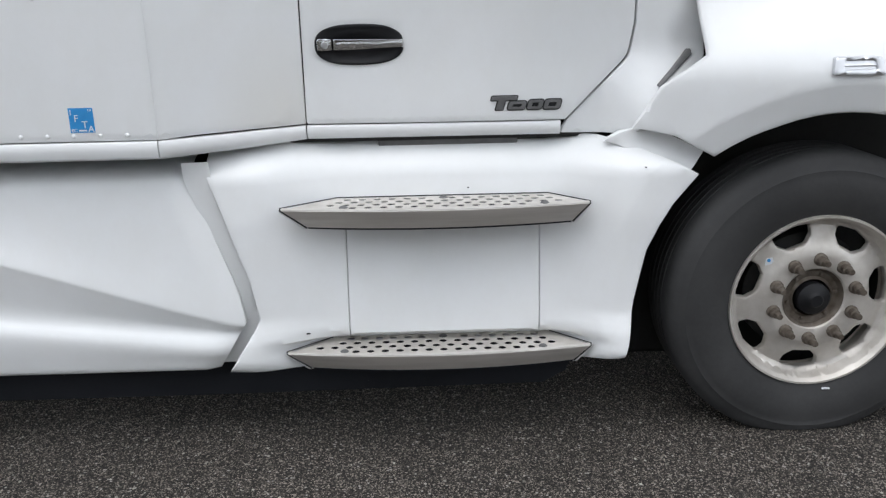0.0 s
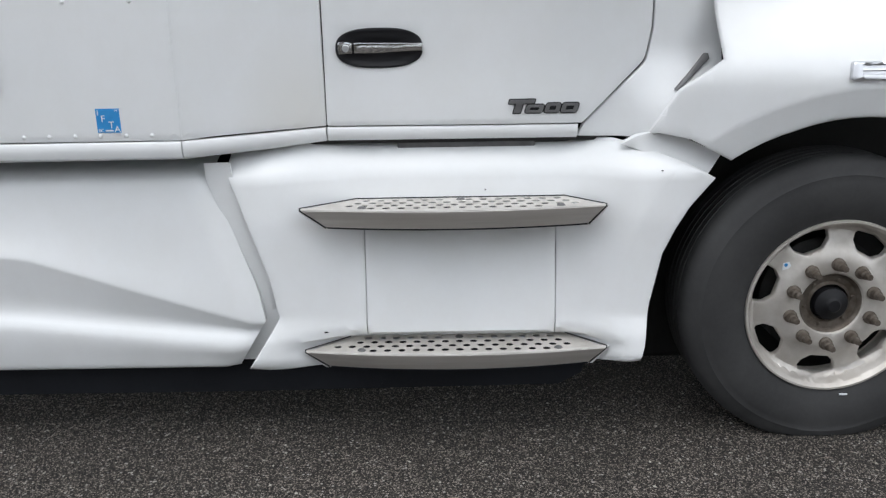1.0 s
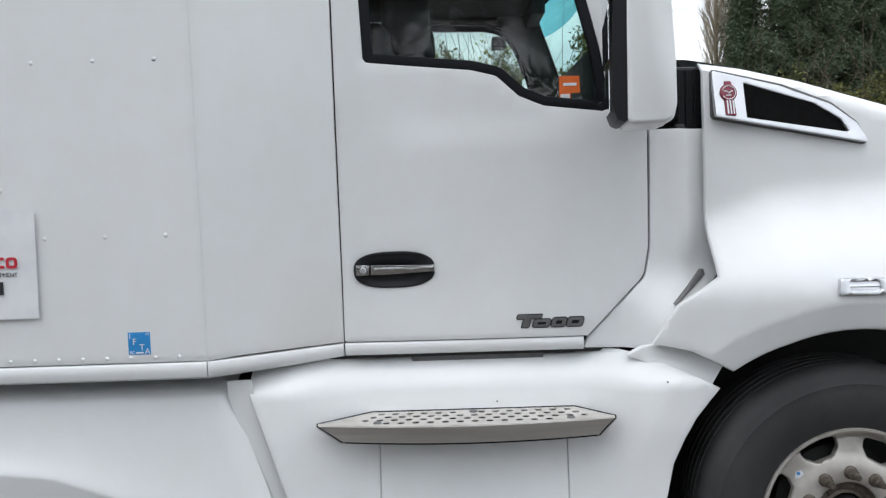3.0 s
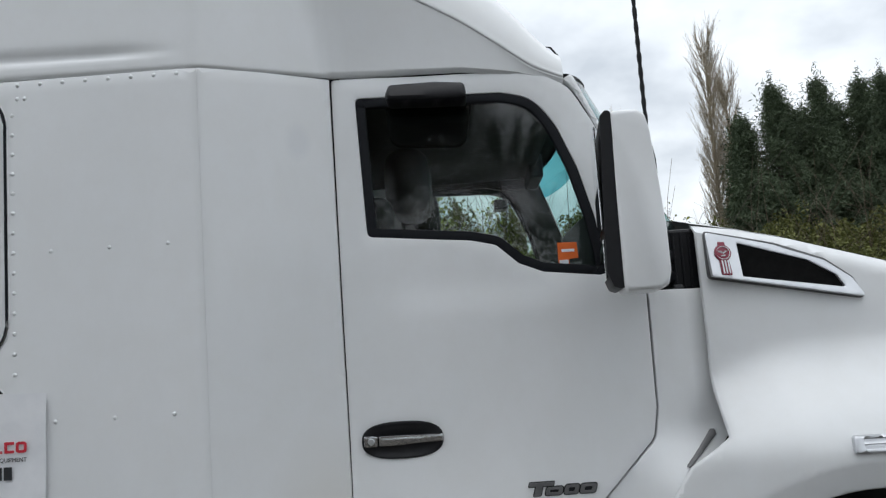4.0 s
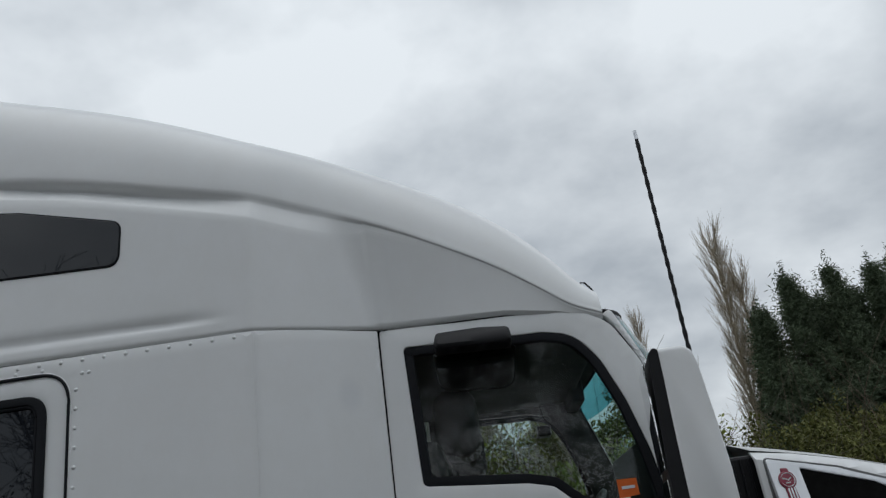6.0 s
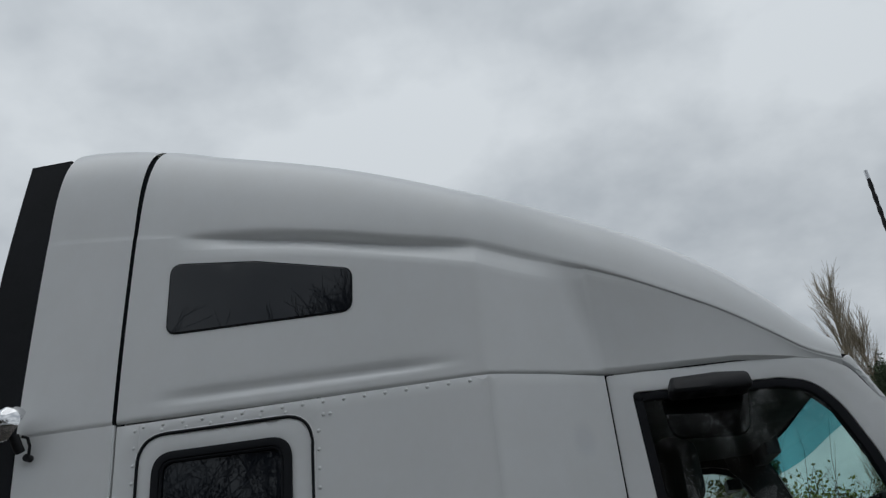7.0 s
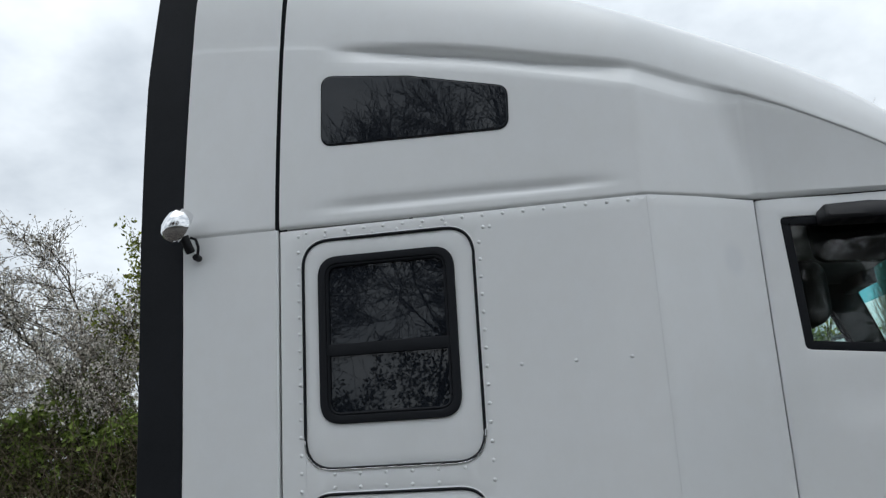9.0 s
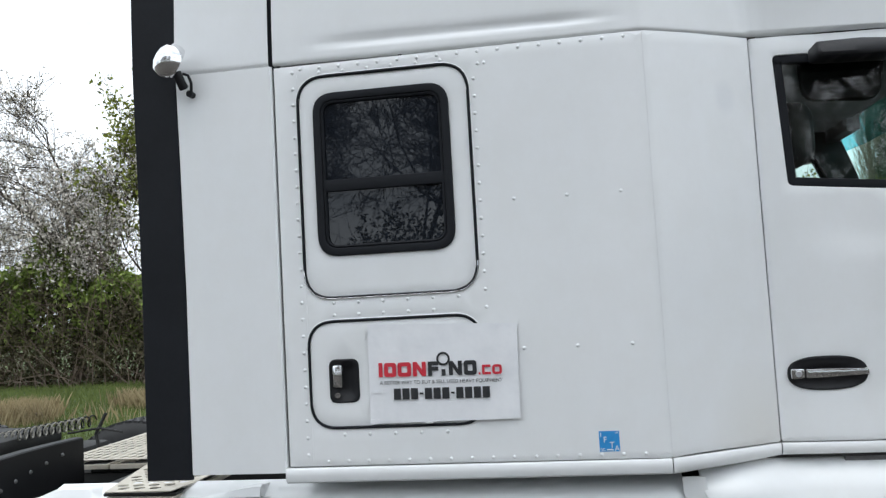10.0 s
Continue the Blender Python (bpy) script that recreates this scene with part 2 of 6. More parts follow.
HEADCLOTH = surface("grey_headliner_cloth", (0.04, 0.041, 0.046), (0.06, 0.061, 0.067), 10, (0.85, 0.95), bump=0.3, fine=120)
LINER = surface("cab_liner", (0.011, 0.0108, 0.011), (0.019, 0.0185, 0.0185), 10, (0.8, 0.95), bump=0.3, fine=120)
DASH = surface("dash_plastic", (0.03, 0.031, 0.033), (0.05, 0.05, 0.052), 10, (0.55, 0.7), bump=0.2, fine=150)
PAPER = surface("white_paper", (0.74, 0.75, 0.77), (0.82, 0.825, 0.84), 9, (0.55, 0.7), bump=0.6, fine=7, dist=0.006)
INK = surface("black_ink", (0.016, 0.017, 0.02), (0.024, 0.025, 0.028), 20, (0.5, 0.6))
RED = surface("red_ink", (0.50, 0.018, 0.035), (0.60, 0.03, 0.05), 20, (0.45, 0.55))
BLUE = surface("blue_decal", (0.02, 0.24, 0.58), (0.035, 0.30, 0.66), 30, (0.35, 0.5))
DECALWHITE = surface("white_decal_print", (0.70, 0.74, 0.78), (0.80, 0.82, 0.84), 30, (0.4, 0.5))
ORANGE = surface("orange_label", (0.72, 0.13, 0.015), (0.80, 0.17, 0.03), 30, (0.5, 0.6))
MAROON = surface("maroon_enamel", (0.17, 0.012, 0.03), (0.24, 0.02, 0.045), 30, (0.12, 0.2))
GRIT = leaf_mat("pale_grit", (0.12, 0.115, 0.105), (0.52, 0.50, 0.47))
GRASS = surface("grass_turf", (0.045, 0.075, 0.018), (0.10, 0.14, 0.035), 1.2, (0.8, 0.9), bump=0.9, fine=14, dist=0.05)
BARK = surface("bark", (0.045, 0.036, 0.028), (0.085, 0.07, 0.055), 3, (0.8, 0.95), bump=0.8, fine=25, dist=0.02)
PALEBARK = surface("pale_twigs", (0.25, 0.205, 0.15), (0.40, 0.335, 0.25), 1, (0.8, 0.95))
BROWNTWIG = surface("dead_bramble", (0.09, 0.065, 0.05), (0.18, 0.135, 0.10), 1, (0.8, 0.95))
L_CONIFER = leaf_mat("conifer_foliage", (0.070, 0.094, 0.064), (0.112, 0.142, 0.092))
L_SCRUB = leaf_mat("scrub_leaves", (0.07, 0.078, 0.028), (0.19, 0.195, 0.072))
L_HEDGE = leaf_mat("hedge_leaves", (0.08, 0.12, 0.03), (0.26, 0.33, 0.085))
# bramble's brown and green, darkened further to put shade into the colour
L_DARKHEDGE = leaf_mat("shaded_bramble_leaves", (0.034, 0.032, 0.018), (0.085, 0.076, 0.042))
L_SPRING = leaf_mat("spring_leaves", (0.13, 0.16, 0.03), (0.30, 0.33, 0.08))
L_BLOSSOM = leaf_mat("blossom", (0.42, 0.38, 0.35), (0.70, 0.66, 0.63))
L_DRY = leaf_mat("dry_grass", (0.26, 0.20, 0.115), (0.44, 0.36, 0.23))
L_GRASS = leaf_mat("green_grass", (0.085, 0.115, 0.035), (0.17, 0.205, 0.07))


# ---- building helpers ----
YC = 1.22          # centre plane of the truck
Interp = np.interp


def part(name, bm, material, parent=None, label="", smooth=False):
    """Links a bmesh as one mesh object under a thing or a part."""
    me = bpy.data.meshes.new(name)
    bm.normal_update()
    bm.to_mesh(me)
    bm.free()
    me.materials.append(material)
    if smooth:
        for p in me.polygons:
            p.use_smooth = True
        me.set_sharp_from_angle(angle=radians(38))
    ob = new(name, me)
    if parent is not None:
        ob.parent = parent
    if label:
        ob["label"] = label
    return ob


def from_lists(name, verts, faces, material, parent=None, label="", smooth=False):
    me = bpy.data.meshes.new(name)
    me.from_pydata(verts, [], faces)
    me.materials.append(material)
    me.update()
    if smooth:
        for p in me.polygons:
            p.use_smooth = True
    ob = new(name, me)
    if parent is not None:
        ob.parent = parent
    if label:
        ob["label"] = label
    return ob


def thing(name, label, category, at=(0, 0, 0), group=""):
    ob = new(name)
    ob.location = at
    ob.empty_display_size = 0.2
    return tagged(ob, label, category, group)


def sstep(a, b, x):
    t = min(1.0, max(0.0, (x - a) / (b - a)))
    return t * t * (3 - 2 * t)


def corners(pts, default=0.0, n=6):
    """A closed outline with rounded corners; a point is (u, v) or (u, v, radius)."""
    out = []
    k = len(pts)
    for i in range(k):
        p = Vector(pts[i][:2])
        r = pts[i][2] if len(pts[i]) > 2 else default
        if r <= 0:
            out.append(tuple(p))
            continue
        a, b = Vector(pts[i - 1][:2]), Vector(pts[(i + 1) % k][:2])
        da, db = (a - p), (b - p)
        la, lb = da.length, db.length
        da.normalize()
        db.normalize()
        ang = da.angle(db)
        d = min(r / math.tan(ang / 2), 0.49 * la, 0.49 * lb)
        s, e = p + da * d, p + db * d
        for j in range(n + 1):
            t = j / n
            q = s * (1 - t) ** 2 + p * (2 * t * (1 - t)) + e * t ** 2
            out.append((q.x, q.y))
    return out


def resample(loop, step):
    out = []
    for i, p in enumerate(loop):
        q = loop[(i + 1) % len(loop)]
        d = math.dist(p, q)
        k = max(1, int(math.ceil(d / step)))
        for j in range(k):
            out.append((p[0] + (q[0] - p[0]) * j / k, p[1] + (q[1] - p[1]) * j / k))
    return out


def smooth_line(pts, n):
    """An open Catmull-Rom line through pts."""
    P = [Vector(p) for p in pts]
    P = [2 * P[0] - P[1]] + P + [2 * P[-1] - P[-2]]
    out = []
    for i in range(1, len(P) - 2):
        for j in range(n):
            t = j / n
            a, b, c, d = P[i - 1], P[i], P[i + 1], P[i + 2]
            q = 0.5 * ((2 * b) + (c - a) * t + (2 * a - 5 * b + 4 * c - d) * t * t + (3 * b - a - 3 * c + d) * t ** 3)
            out.append(tuple(q))
    out.append(tuple(P[-2]))
    return out


def signed_area(loop):
    a = np.array(loop)
    b = np.roll(a, -1, 0)
    return 0.5 * float((a[:, 0] * b[:, 1] - b[:, 0] * a[:, 1]).sum())


def inside(points, loop):
    x, y = points[:, 0], points[:, 1]
    res = np.zeros(len(points), bool)
    L = np.array(loop)
    M = np.roll(L, -1, 0)
    for (x1, y1), (x2, y2) in zip(L, M):
        if y1 == y2:
            continue
        c = ((y1 > y) != (y2 > y)) & (x < (x2 - x1) * (y - y1) / (y2 - y1) + x1)
        res ^= c
    return res


def edge_distance(points, loops):
    best = np.full(len(points), 1e9)
    for loop in loops:
        A = np.array(loop)
        B = np.roll(A, -1, 0)
        for a, b in zip(A, B):
            ab = b - a
            l2 = float(ab @ ab)
            if l2 < 1e-14:
                continue
            t = np.clip(((points - a) @ ab) / l2, 0, 1)
            d = np.linalg.norm(points - (a + t[:, None] * ab), axis=1)
            best = np.minimum(best, d)
    return best


def shrink(loop, d):
    """The loop moved inwards (for a counter-clockwise loop) by d."""
    A = np.array(loop)
    t1 = A - np.roll(A, 1, 0)
    t2 = np.roll(A, -1, 0) - A
    t1 /= np.maximum(np.linalg.norm(t1, axis=1, keepdims=True), 1e-9)
    t2 /= np.maximum(np.linalg.norm(t2, axis=1, keepdims=True), 1e-9)
    t = t1 + t2
    t /= np.maximum(np.linalg.norm(t, axis=1, keepdims=True), 1e-9)
    n = np.stack([-t[:, 1], t[:, 0]], 1)
    return A + n * d


from mathutils.geometry import delaunay_2d_cdt


def sheet(outline, f, thick=0.012, holes=(), step=0.05, roll=0.006, plane="xz", mirrored=False, back=True, more=()):
    """A panel with thickness over the outline in (u, v), its face at depth f(u, v), its borders rolled in.
    plane xz: the face looks along -y; plane xy: it looks up, and f is its height."""
    loops = [list(outline)] + [list(h) for h in holes]
    for i in range(len(loops)):
        if (signed_area(loops[i]) > 0) != (i == 0):
            loops[i].reverse()
        loops[i] = resample(loops[i], step)
    pts, edges = [], []
    for lp in loops:
        base = len(pts)
        pts += lp
        edges += [(base + i, base + (i + 1) % len(lp)) for i in range(len(lp))]
    nb = len(pts)
    extra = []
    if roll > 0:
        for d in (0.35 * roll, roll):
            for lp in loops:
                q = shrink(lp, d)
                ok = edge_distance(q, loops) > 0.85 * d
                ok &= inside(q, loops[0])
                for h in loops[1:]:
                    ok &= ~inside(q, h)
                extra += [tuple(p) for p in q[ok]]
    B = np.array(loops[0])
    lo, hi = B.min(0), B.max(0)
    gx = np.arange(lo[0] + step * 0.5, hi[0], step)
    gy = np.arange(lo[1] + step * 0.5, hi[1], step)
    if len(gx) and len(gy):
        G = np.array(np.meshgrid(gx, gy)).reshape(2, -1).T
        ok = inside(G, loops[0])
        for h in loops[1:]:
            ok &= ~inside(G, h)
        G = G[ok]
        if len(G):
            G = G[edge_distance(G, loops) > max(roll * 1.5, step * 0.35)]
            extra += [tuple(p) for p in G]
    if len(more):
        M = np.array(more, float)
        ok = inside(M, loops[0])
        for h in loops[1:]:
            ok &= ~inside(M, h)
        M = M[ok]
        M = M[edge_distance(M, loops) > max(roll * 1.3, 0.003)]
        E = np.array(extra) if extra else np.zeros((0, 2))
        if len(E):
            far = np.array([np.min(np.abs(M - e).sum(1)) > 0.25 * step for e in E])
            extra = [tuple(p) for p in E[far]]
        extra += [tuple(p) for p in M]
    allp = [Vector((float(p[0]), float(p[1]))) for p in pts + extra]
    vo, eo, fo, ov, oe, of = delaunay_2d_cdt(allp, edges, [], 0, 1e-6)
    V = np.array([tuple(v) for v in vo])
    dist = edge_distance(V, loops)
    back_of = {}
    for i, src in enumerate(ov):
        for s in src:
            if s < nb:
                back_of[s] = i
    bm = bmesh.new()
    front, rear = [], []

    def place(u, v, depth):
        if plane == "xz":
            y = 2 * YC - depth if mirrored else depth
            return (u, y, v)
        return (u, v, depth)

    sgn = 1 if plane == "xz" else -1
    for (u, v), d in zip(V, dist):
        h = f(u, v)
        r = 0.0
        if roll > 0 and d < roll:
            r = roll * (1 - math.sqrt(max(0.0, 1 - (1 - d / roll) ** 2)))
        front.append(bm.verts.new(place(u, v, h + sgn * r)))
        rear.append(bm.verts.new(place(u, v, h + sgn * max(thick, roll))) if back else None)
    cen = np.array([V[list(t)].mean(0) for t in fo])
    ok = inside(cen, loops[0])
    for h in loops[1:]:
        ok &= ~inside(cen, h)
    for t, k in zip(fo, ok):
        if not k:
            continue
        t = list(t)
        a = V[t[1]] - V[t[0]]
        b = V[t[2]] - V[t[0]]
        if a[0] * b[1] - a[1] * b[0] < 0:
            t.reverse()
        if mirrored:
            t.reverse()
        bm.faces.new([front[i] for i in t])
        if back:
            bm.faces.new([rear[i] for i in reversed(t)])
    if back:
        base = 0
        for lp in loops:
            n = len(lp)
            for i in range(n):
                a, b = back_of[base + i], back_of[base + (i + 1) % n]
                if a == b:
                    continue
                q = [front[b], front[a], rear[a], rear[b]]
                if mirrored:
                    q.reverse()
                try:
                    bm.faces.new(q)
                except ValueError:
                    pass
            base += n
    return bm


def grid_bm(rows, closed=False, flip=False):
    """A surface through rows of points."""
    bm = bmesh.new()
    V = [[bm.verts.new(p) for p in row] for row in rows]
    for i in range(len(V) - 1):
        n = len(V[i])
        for j in range(n if closed else n - 1):
            q = [V[i][j], V[i][(j + 1) % n], V[i + 1][(j + 1) % n], V[i + 1][j]]
            if flip:
                q.reverse()
            try:
                bm.faces.new(q)
            except ValueError:
                pass
    return bm


def lathe(profile, centre, segs=48, axis="y"):
    """A turned body: profile of (radius, offset along the axis)."""
    rows = []
    for i in range(segs):
        a = 2 * math.pi * i / segs
        row = []
        for r, o in profile:
            if axis == "y":
                row.append((centre[0] + r * math.cos(a), centre[1] + o, centre[2] + r * math.sin(a)))
            elif axis == "z":
                row.append((centre[0] + r * math.cos(a), centre[1] + r * math.sin(a), centre[2] + o))
            else:
                row.append((centre[0] + o, centre[1] + r * math.cos(a), centre[2] + r * math.sin(a)))
        rows.append(row)
    rows.append(rows[0])
    bm = grid_bm(rows)
    bmesh.ops.remove_doubles(bm, verts=bm.verts, dist=1e-5)
    bmesh.ops.recalc_face_normals(bm, faces=bm.faces)
    return bm


def block(x0, x1, y0, y1, z0, z1, bevel=0.005, segs=2):
    bm = bmesh.new()
    bmesh.ops.create_cube(bm, size=1)
    for v in bm.verts:
        v.co = ((x0 + x1) / 2 + v.co.x * (x1 - x0), (y0 + y1) / 2 + v.co.y * (y1 - y0), (z0 + z1) / 2 + v.co.z * (z1 - z0))
    if bevel > 0:
        bmesh.ops.bevel(bm, geom=list(bm.edges), offset=bevel, segments=segs, affect="EDGES", profile=0.5)
    return bm


def merge(*bms):
    out = bmesh.new()
    for b in bms:
        me = bpy.data.meshes.new("tmp")
        b.to_mesh(me)
        b.free()
        out.from_mesh(me)
        bpy.data.meshes.remove(me)
    return out


def tube(path, radius, sides=8, closed=False):
    """A round bar along a path; radius is a number or one a point."""
    P = [Vector(p) for p in path]
    n = len(P)
    rows = []
    ref = Vector((0, 0, 1))
    for i, p in enumerate(P):
        d = (P[(i + 1) % n] - P[i - 1]) if closed else (P[min(i + 1, n - 1)] - P[max(i - 1, 0)])
        d.normalize()
        u = d.cross(ref)
        if u.length < 0.05:
            u = d.cross(Vector((0, 1, 0)))
        u.normalize()
        v = d.cross(u)
        r = radius[i] if isinstance(radius, (list, tuple)) else radius
        rows.append([tuple(p + (u * math.cos(2 * math.pi * k / sides) + v * math.sin(2 * math.pi * k / sides)) * r) for k in range(sides)])
    if closed:
        rows.append(rows[0])
    bm = grid_bm(rows, closed=True)
    if closed:
        bmesh.ops.remove_doubles(bm, verts=bm.verts, dist=1e-6)
    else:
        bm.faces.new([v for v in bm.verts][:sides])
        bm.verts.ensure_lookup_table()
        bm.faces.new([bm.verts[len(bm.verts) - sides + k] for k in range(sides)])
    bmesh.ops.recalc_face_normals(bm, faces=bm.faces)
    return bm


def letters(text, size, depth=0.0005):
    """Flat lettering in the built-in font, in the xz plane, facing -y; its left foot at the origin."""
    cu = bpy.data.curves.new("lettering", "FONT")
    cu.body = text
    cu.size = size
    cu.extrude = depth
    ob = bpy.data.objects.new("lettering", cu)
    scene.collection.objects.link(ob)
    bpy.context.view_layer.update()
    me = bpy.data.meshes.new_from_object(ob.evaluated_get(bpy.context.evaluated_depsgraph_get()))
    bm = bmesh.new()
    bm.from_mesh(me)
    bpy.data.objects.remove(ob)
    bpy.data.curves.remove(cu)
    bpy.data.meshes.remove(me)
    bmesh.ops.rotate(bm, verts=bm.verts, cent=(0, 0, 0), matrix=Matrix.Rotation(radians(90), 3, "X"))
    return bm


def moved(bm, x, y, z, sx=1.0, sz=1.0, shear=0.0, turn=0.0):
    for v in bm.verts:
        v.co.x, v.co.z = v.co.x * sx + shear * v.co.z * sz, v.co.z * sz
    if turn:
        bmesh.ops.rotate(bm, verts=bm.verts, cent=(0, 0, 0), matrix=Matrix.Rotation(radians(turn), 3, "Y"))
    bmesh.ops.translate(bm, verts=bm.verts, vec=(x, y, z))
    return bm


# ---- ground ----
def build_ground():
    xs = np.concatenate([np.linspace(-900, -40, 8), np.linspace(-36, 36, 37), np.linspace(40, 900, 8)])
    ys = np.concatenate([np.linspace(-900, -40, 8), np.linspace(-36, 36, 37), np.linspace(40, 900, 8)])
    rows = [[(float(x), float(y), 0.0) for x in xs] for y in ys]
    g = part("ground", grid_bm(rows), ASPHALT)
    tagged(g, "dark weathered asphalt yard with pale stone chips", "ground", kind="structure")
    edge = [(-80 + i * 2.0, 6.4 + 0.5 * noise.noise((i * 0.35, 2.0, 0))) for i in range(81)]
    bm = sheet(edge + [(80, 95), (-80, 95)], lambda x, y: 0.012 + 0.05 * (0.5 + 0.5 * noise.noise((x * 0.4, y * 0.4, 0))), 0.008,
               step=2.5, roll=0.0, plane="xy", back=False)
    t = part("grass_verge", bm, GRASS, smooth=True)
    tagged(t, "rough green grass verge beside the asphalt", "grass", kind="structure")


build_ground()


def stone_chips():
    """Loose pale grit on the asphalt beside the truck."""
    rng = np.random.default_rng(8)
    shape = np.array([(1, 0, 0), (0, 1, 0), (-1, 0, 0), (0, -1, 0), (0, 0, 1), (0, 0, -1)], float)
    tri = np.array([(0, 1, 4), (1, 2, 4), (2, 3, 4), (3, 0, 4), (1, 0, 5), (2, 1, 5), (3, 2, 5), (0, 3, 5)])
    n = 5200
    size = 0.0018 + 0.0055 * rng.uniform(0, 1, n) ** 3
    at = np.stack([rng.uniform(-1.9, 3.0, n), -1.9 + 2.3 * rng.uniform(0, 1, n), size * 0.25], 1)
    V = shape[None] * size[:, None, None] * rng.uniform(0.55, 1.25, (n, 6, 1)) * np.array([1, 1, 0.6])
    a = rng.uniform(0, 6.28, n)
    c, q = np.cos(a)[:, None], np.sin(a)[:, None]
    V = np.stack([V[:, :, 0] * c - V[:, :, 1] * q, V[:, :, 0] * q + V[:, :, 1] * c, V[:, :, 2]], 2) + at[:, None, :]
    F = tri[None] + (np.arange(n) * 6)[:, None, None]
    ob = from_lists("stone_chips", V.reshape(-1, 3).tolist(), F.reshape(-1, 3).tolist(), GRIT)
    tagged(ob, "loose pale grit scattered on the asphalt", "grit", kind="stuff")


stone_chips()

# ---- the truck ----
truck = thing("semi_truck", "white sleeper-cab highway tractor parked on asphalt", "truck", (0, 0, 0))


def wall_y(x):
    """How far the side stands in from the sleeper's flat side, below the roof seam."""
    t = (x + 0.405) / 0.425
    soft = 0.035
    if t <= -soft:
        return 0.0
    if t < soft:
        return 0.205 * (t + soft) ** 2 / (4 * soft)
    return 0.205 * min(t, 1.0)


SLEEPER_X0, KINK_X, DOOR_X = -1.85, -0.405, 0.018
SEAM_Z = 2.668

win_panel = corners([(-1.748, 1.735), (-1.072, 1.735), (-1.072, 2.607), (-1.748, 2.607)], 0.11, 8)
hatch_line = corners([(-1.745, 1.235), (-1.075, 1.235), (-1.075, 1.637), (-1.745, 1.637)], 0.10, 8)


def grown(loop, d):
    lp = list(loop)
    if signed_area(lp) < 0:
        lp.reverse()
    return [tuple(p) for p in shrink(lp, -d)]


def sleeper_side(mirrored):
    # flat riveted side, then the panel that turns in to the door
    out = [(SLEEPER_X0 + 0.004, 1.087), (KINK_X, 1.087), (KINK_X + 0.10, 1.092), (DOOR_X - 0.002, 1.097), (DOOR_X - 0.004, SEAM_Z - 0.016),
           (-0.20, SEAM_Z - 0.006), (-0.34, SEAM_Z - 0.004), (SLEEPER_X0 + 0.004, SEAM_Z - 0.004)]
    holes = [] if mirrored else [grown(win_panel, 0.006), grown(hatch_line, 0.006)]
    return sheet(out, lambda x, z: wall_y(x), 0.02, holes, step=0.06, roll=0.004, mirrored=mirrored,
                 more=[(x, z) for x in (-0.425, -0.405, -0.385) for z in np.linspace(1.11, 2.645, 27)])


sleeper = part("sleeper_side", sleeper_side(False), SOILED, truck, "white riveted sleeper side panel, lightly soiled", True)
part("sleeper_side", sleeper_side(True), PAINT, truck, smooth=True)

# fine lap joint of the side skin
part("lap_strip", block(-1.752, -1.7495, -0.0012, 0.002, 1.09, 2.66, 0), PAINT, sleeper)
part("lap_strip", block(KINK_X - 0.001, KINK_X + 0.001, -0.0012, 0.002, 1.09, 2.66, 0), PAINT, sleeper)


def rivet_mesh():
    bm = bmesh.new()
    bmesh.ops.create_uvsphere(bm, u_segments=8, v_segments=6, radius=0.0075)
    bmesh.ops.delete(bm, geom=[v for v in bm.verts if v.co.z < -0.001], context="VERTS")
    for v in bm.verts:
        v.co.z *= 0.55
    bmesh.ops.rotate(bm, verts=bm.verts, cent=(0, 0, 0), matrix=Matrix.Rotation(radians(90), 3, "X"))
    me = bpy.data.meshes.new("rivet")
    bm.to_mesh(me)
    bm.free()
    for p in me.polygons:
        p.use_smooth = True
    me.materials.append(PAINT)
    return me


RIVET = rivet_mesh()


def rivet(x, z):
    r = new("rivet", RIVET)
    r.location = (x, 0.0, z)
    r.parent = sleeper


for k in range(24):
    rivet(-1.769, 1.13 + k * 0.0655)
for k in range(16):
    rivet(-1.689 + k * 0.0796, 1.104)
for k in range(17):
    rivet(-1.735 + k * 0.0789, 2.648)
for k in range(14):
    rivet(-1.045, 1.665 + k * 0.0675)
for k in range(6):
    rivet(-1.66 + k * 0.098, 2.627)
    rivet(-1.64 + k * 0.098, 1.712)
for k in range(5):
    rivet(-1.64 + k * 0.098, 1.664)
    rivet(-1.62 + k * 0.1, 1.205)
for k in range(3):
    rivet(-0.917 + k * 0.198, 2.067)
    rivet(-0.913 + k * 0.198, 1.504)
rivet(-1.025, 2.60)
rivet(-1.00, 2.60)

# window panel of the sleeper
frame_out = corners([(-1.690, 1.893), (-1.146, 1.893), (-1.146, 2.541), (-1.690, 2.541)], 0.085, 8)
frame_in = corners([(-1.659, 1.924), (-1.177, 1.924), (-1.177, 2.510), (-1.659, 2.510)], 0.055, 8)
win_door = part("window_panel", sheet(win_panel, lambda x, z: 0.0, 0.015, [grown(frame_out, -0.004)], step=0.08, roll=0.004),
                PAINT, truck, "white escape window panel set in a black rubber gasket", True)


def gasket(loop, r, y, mat, name, parent):
    return part(name, tube([(x, y, z) for x, z in loop], r, 6, True), mat, parent, smooth=True)


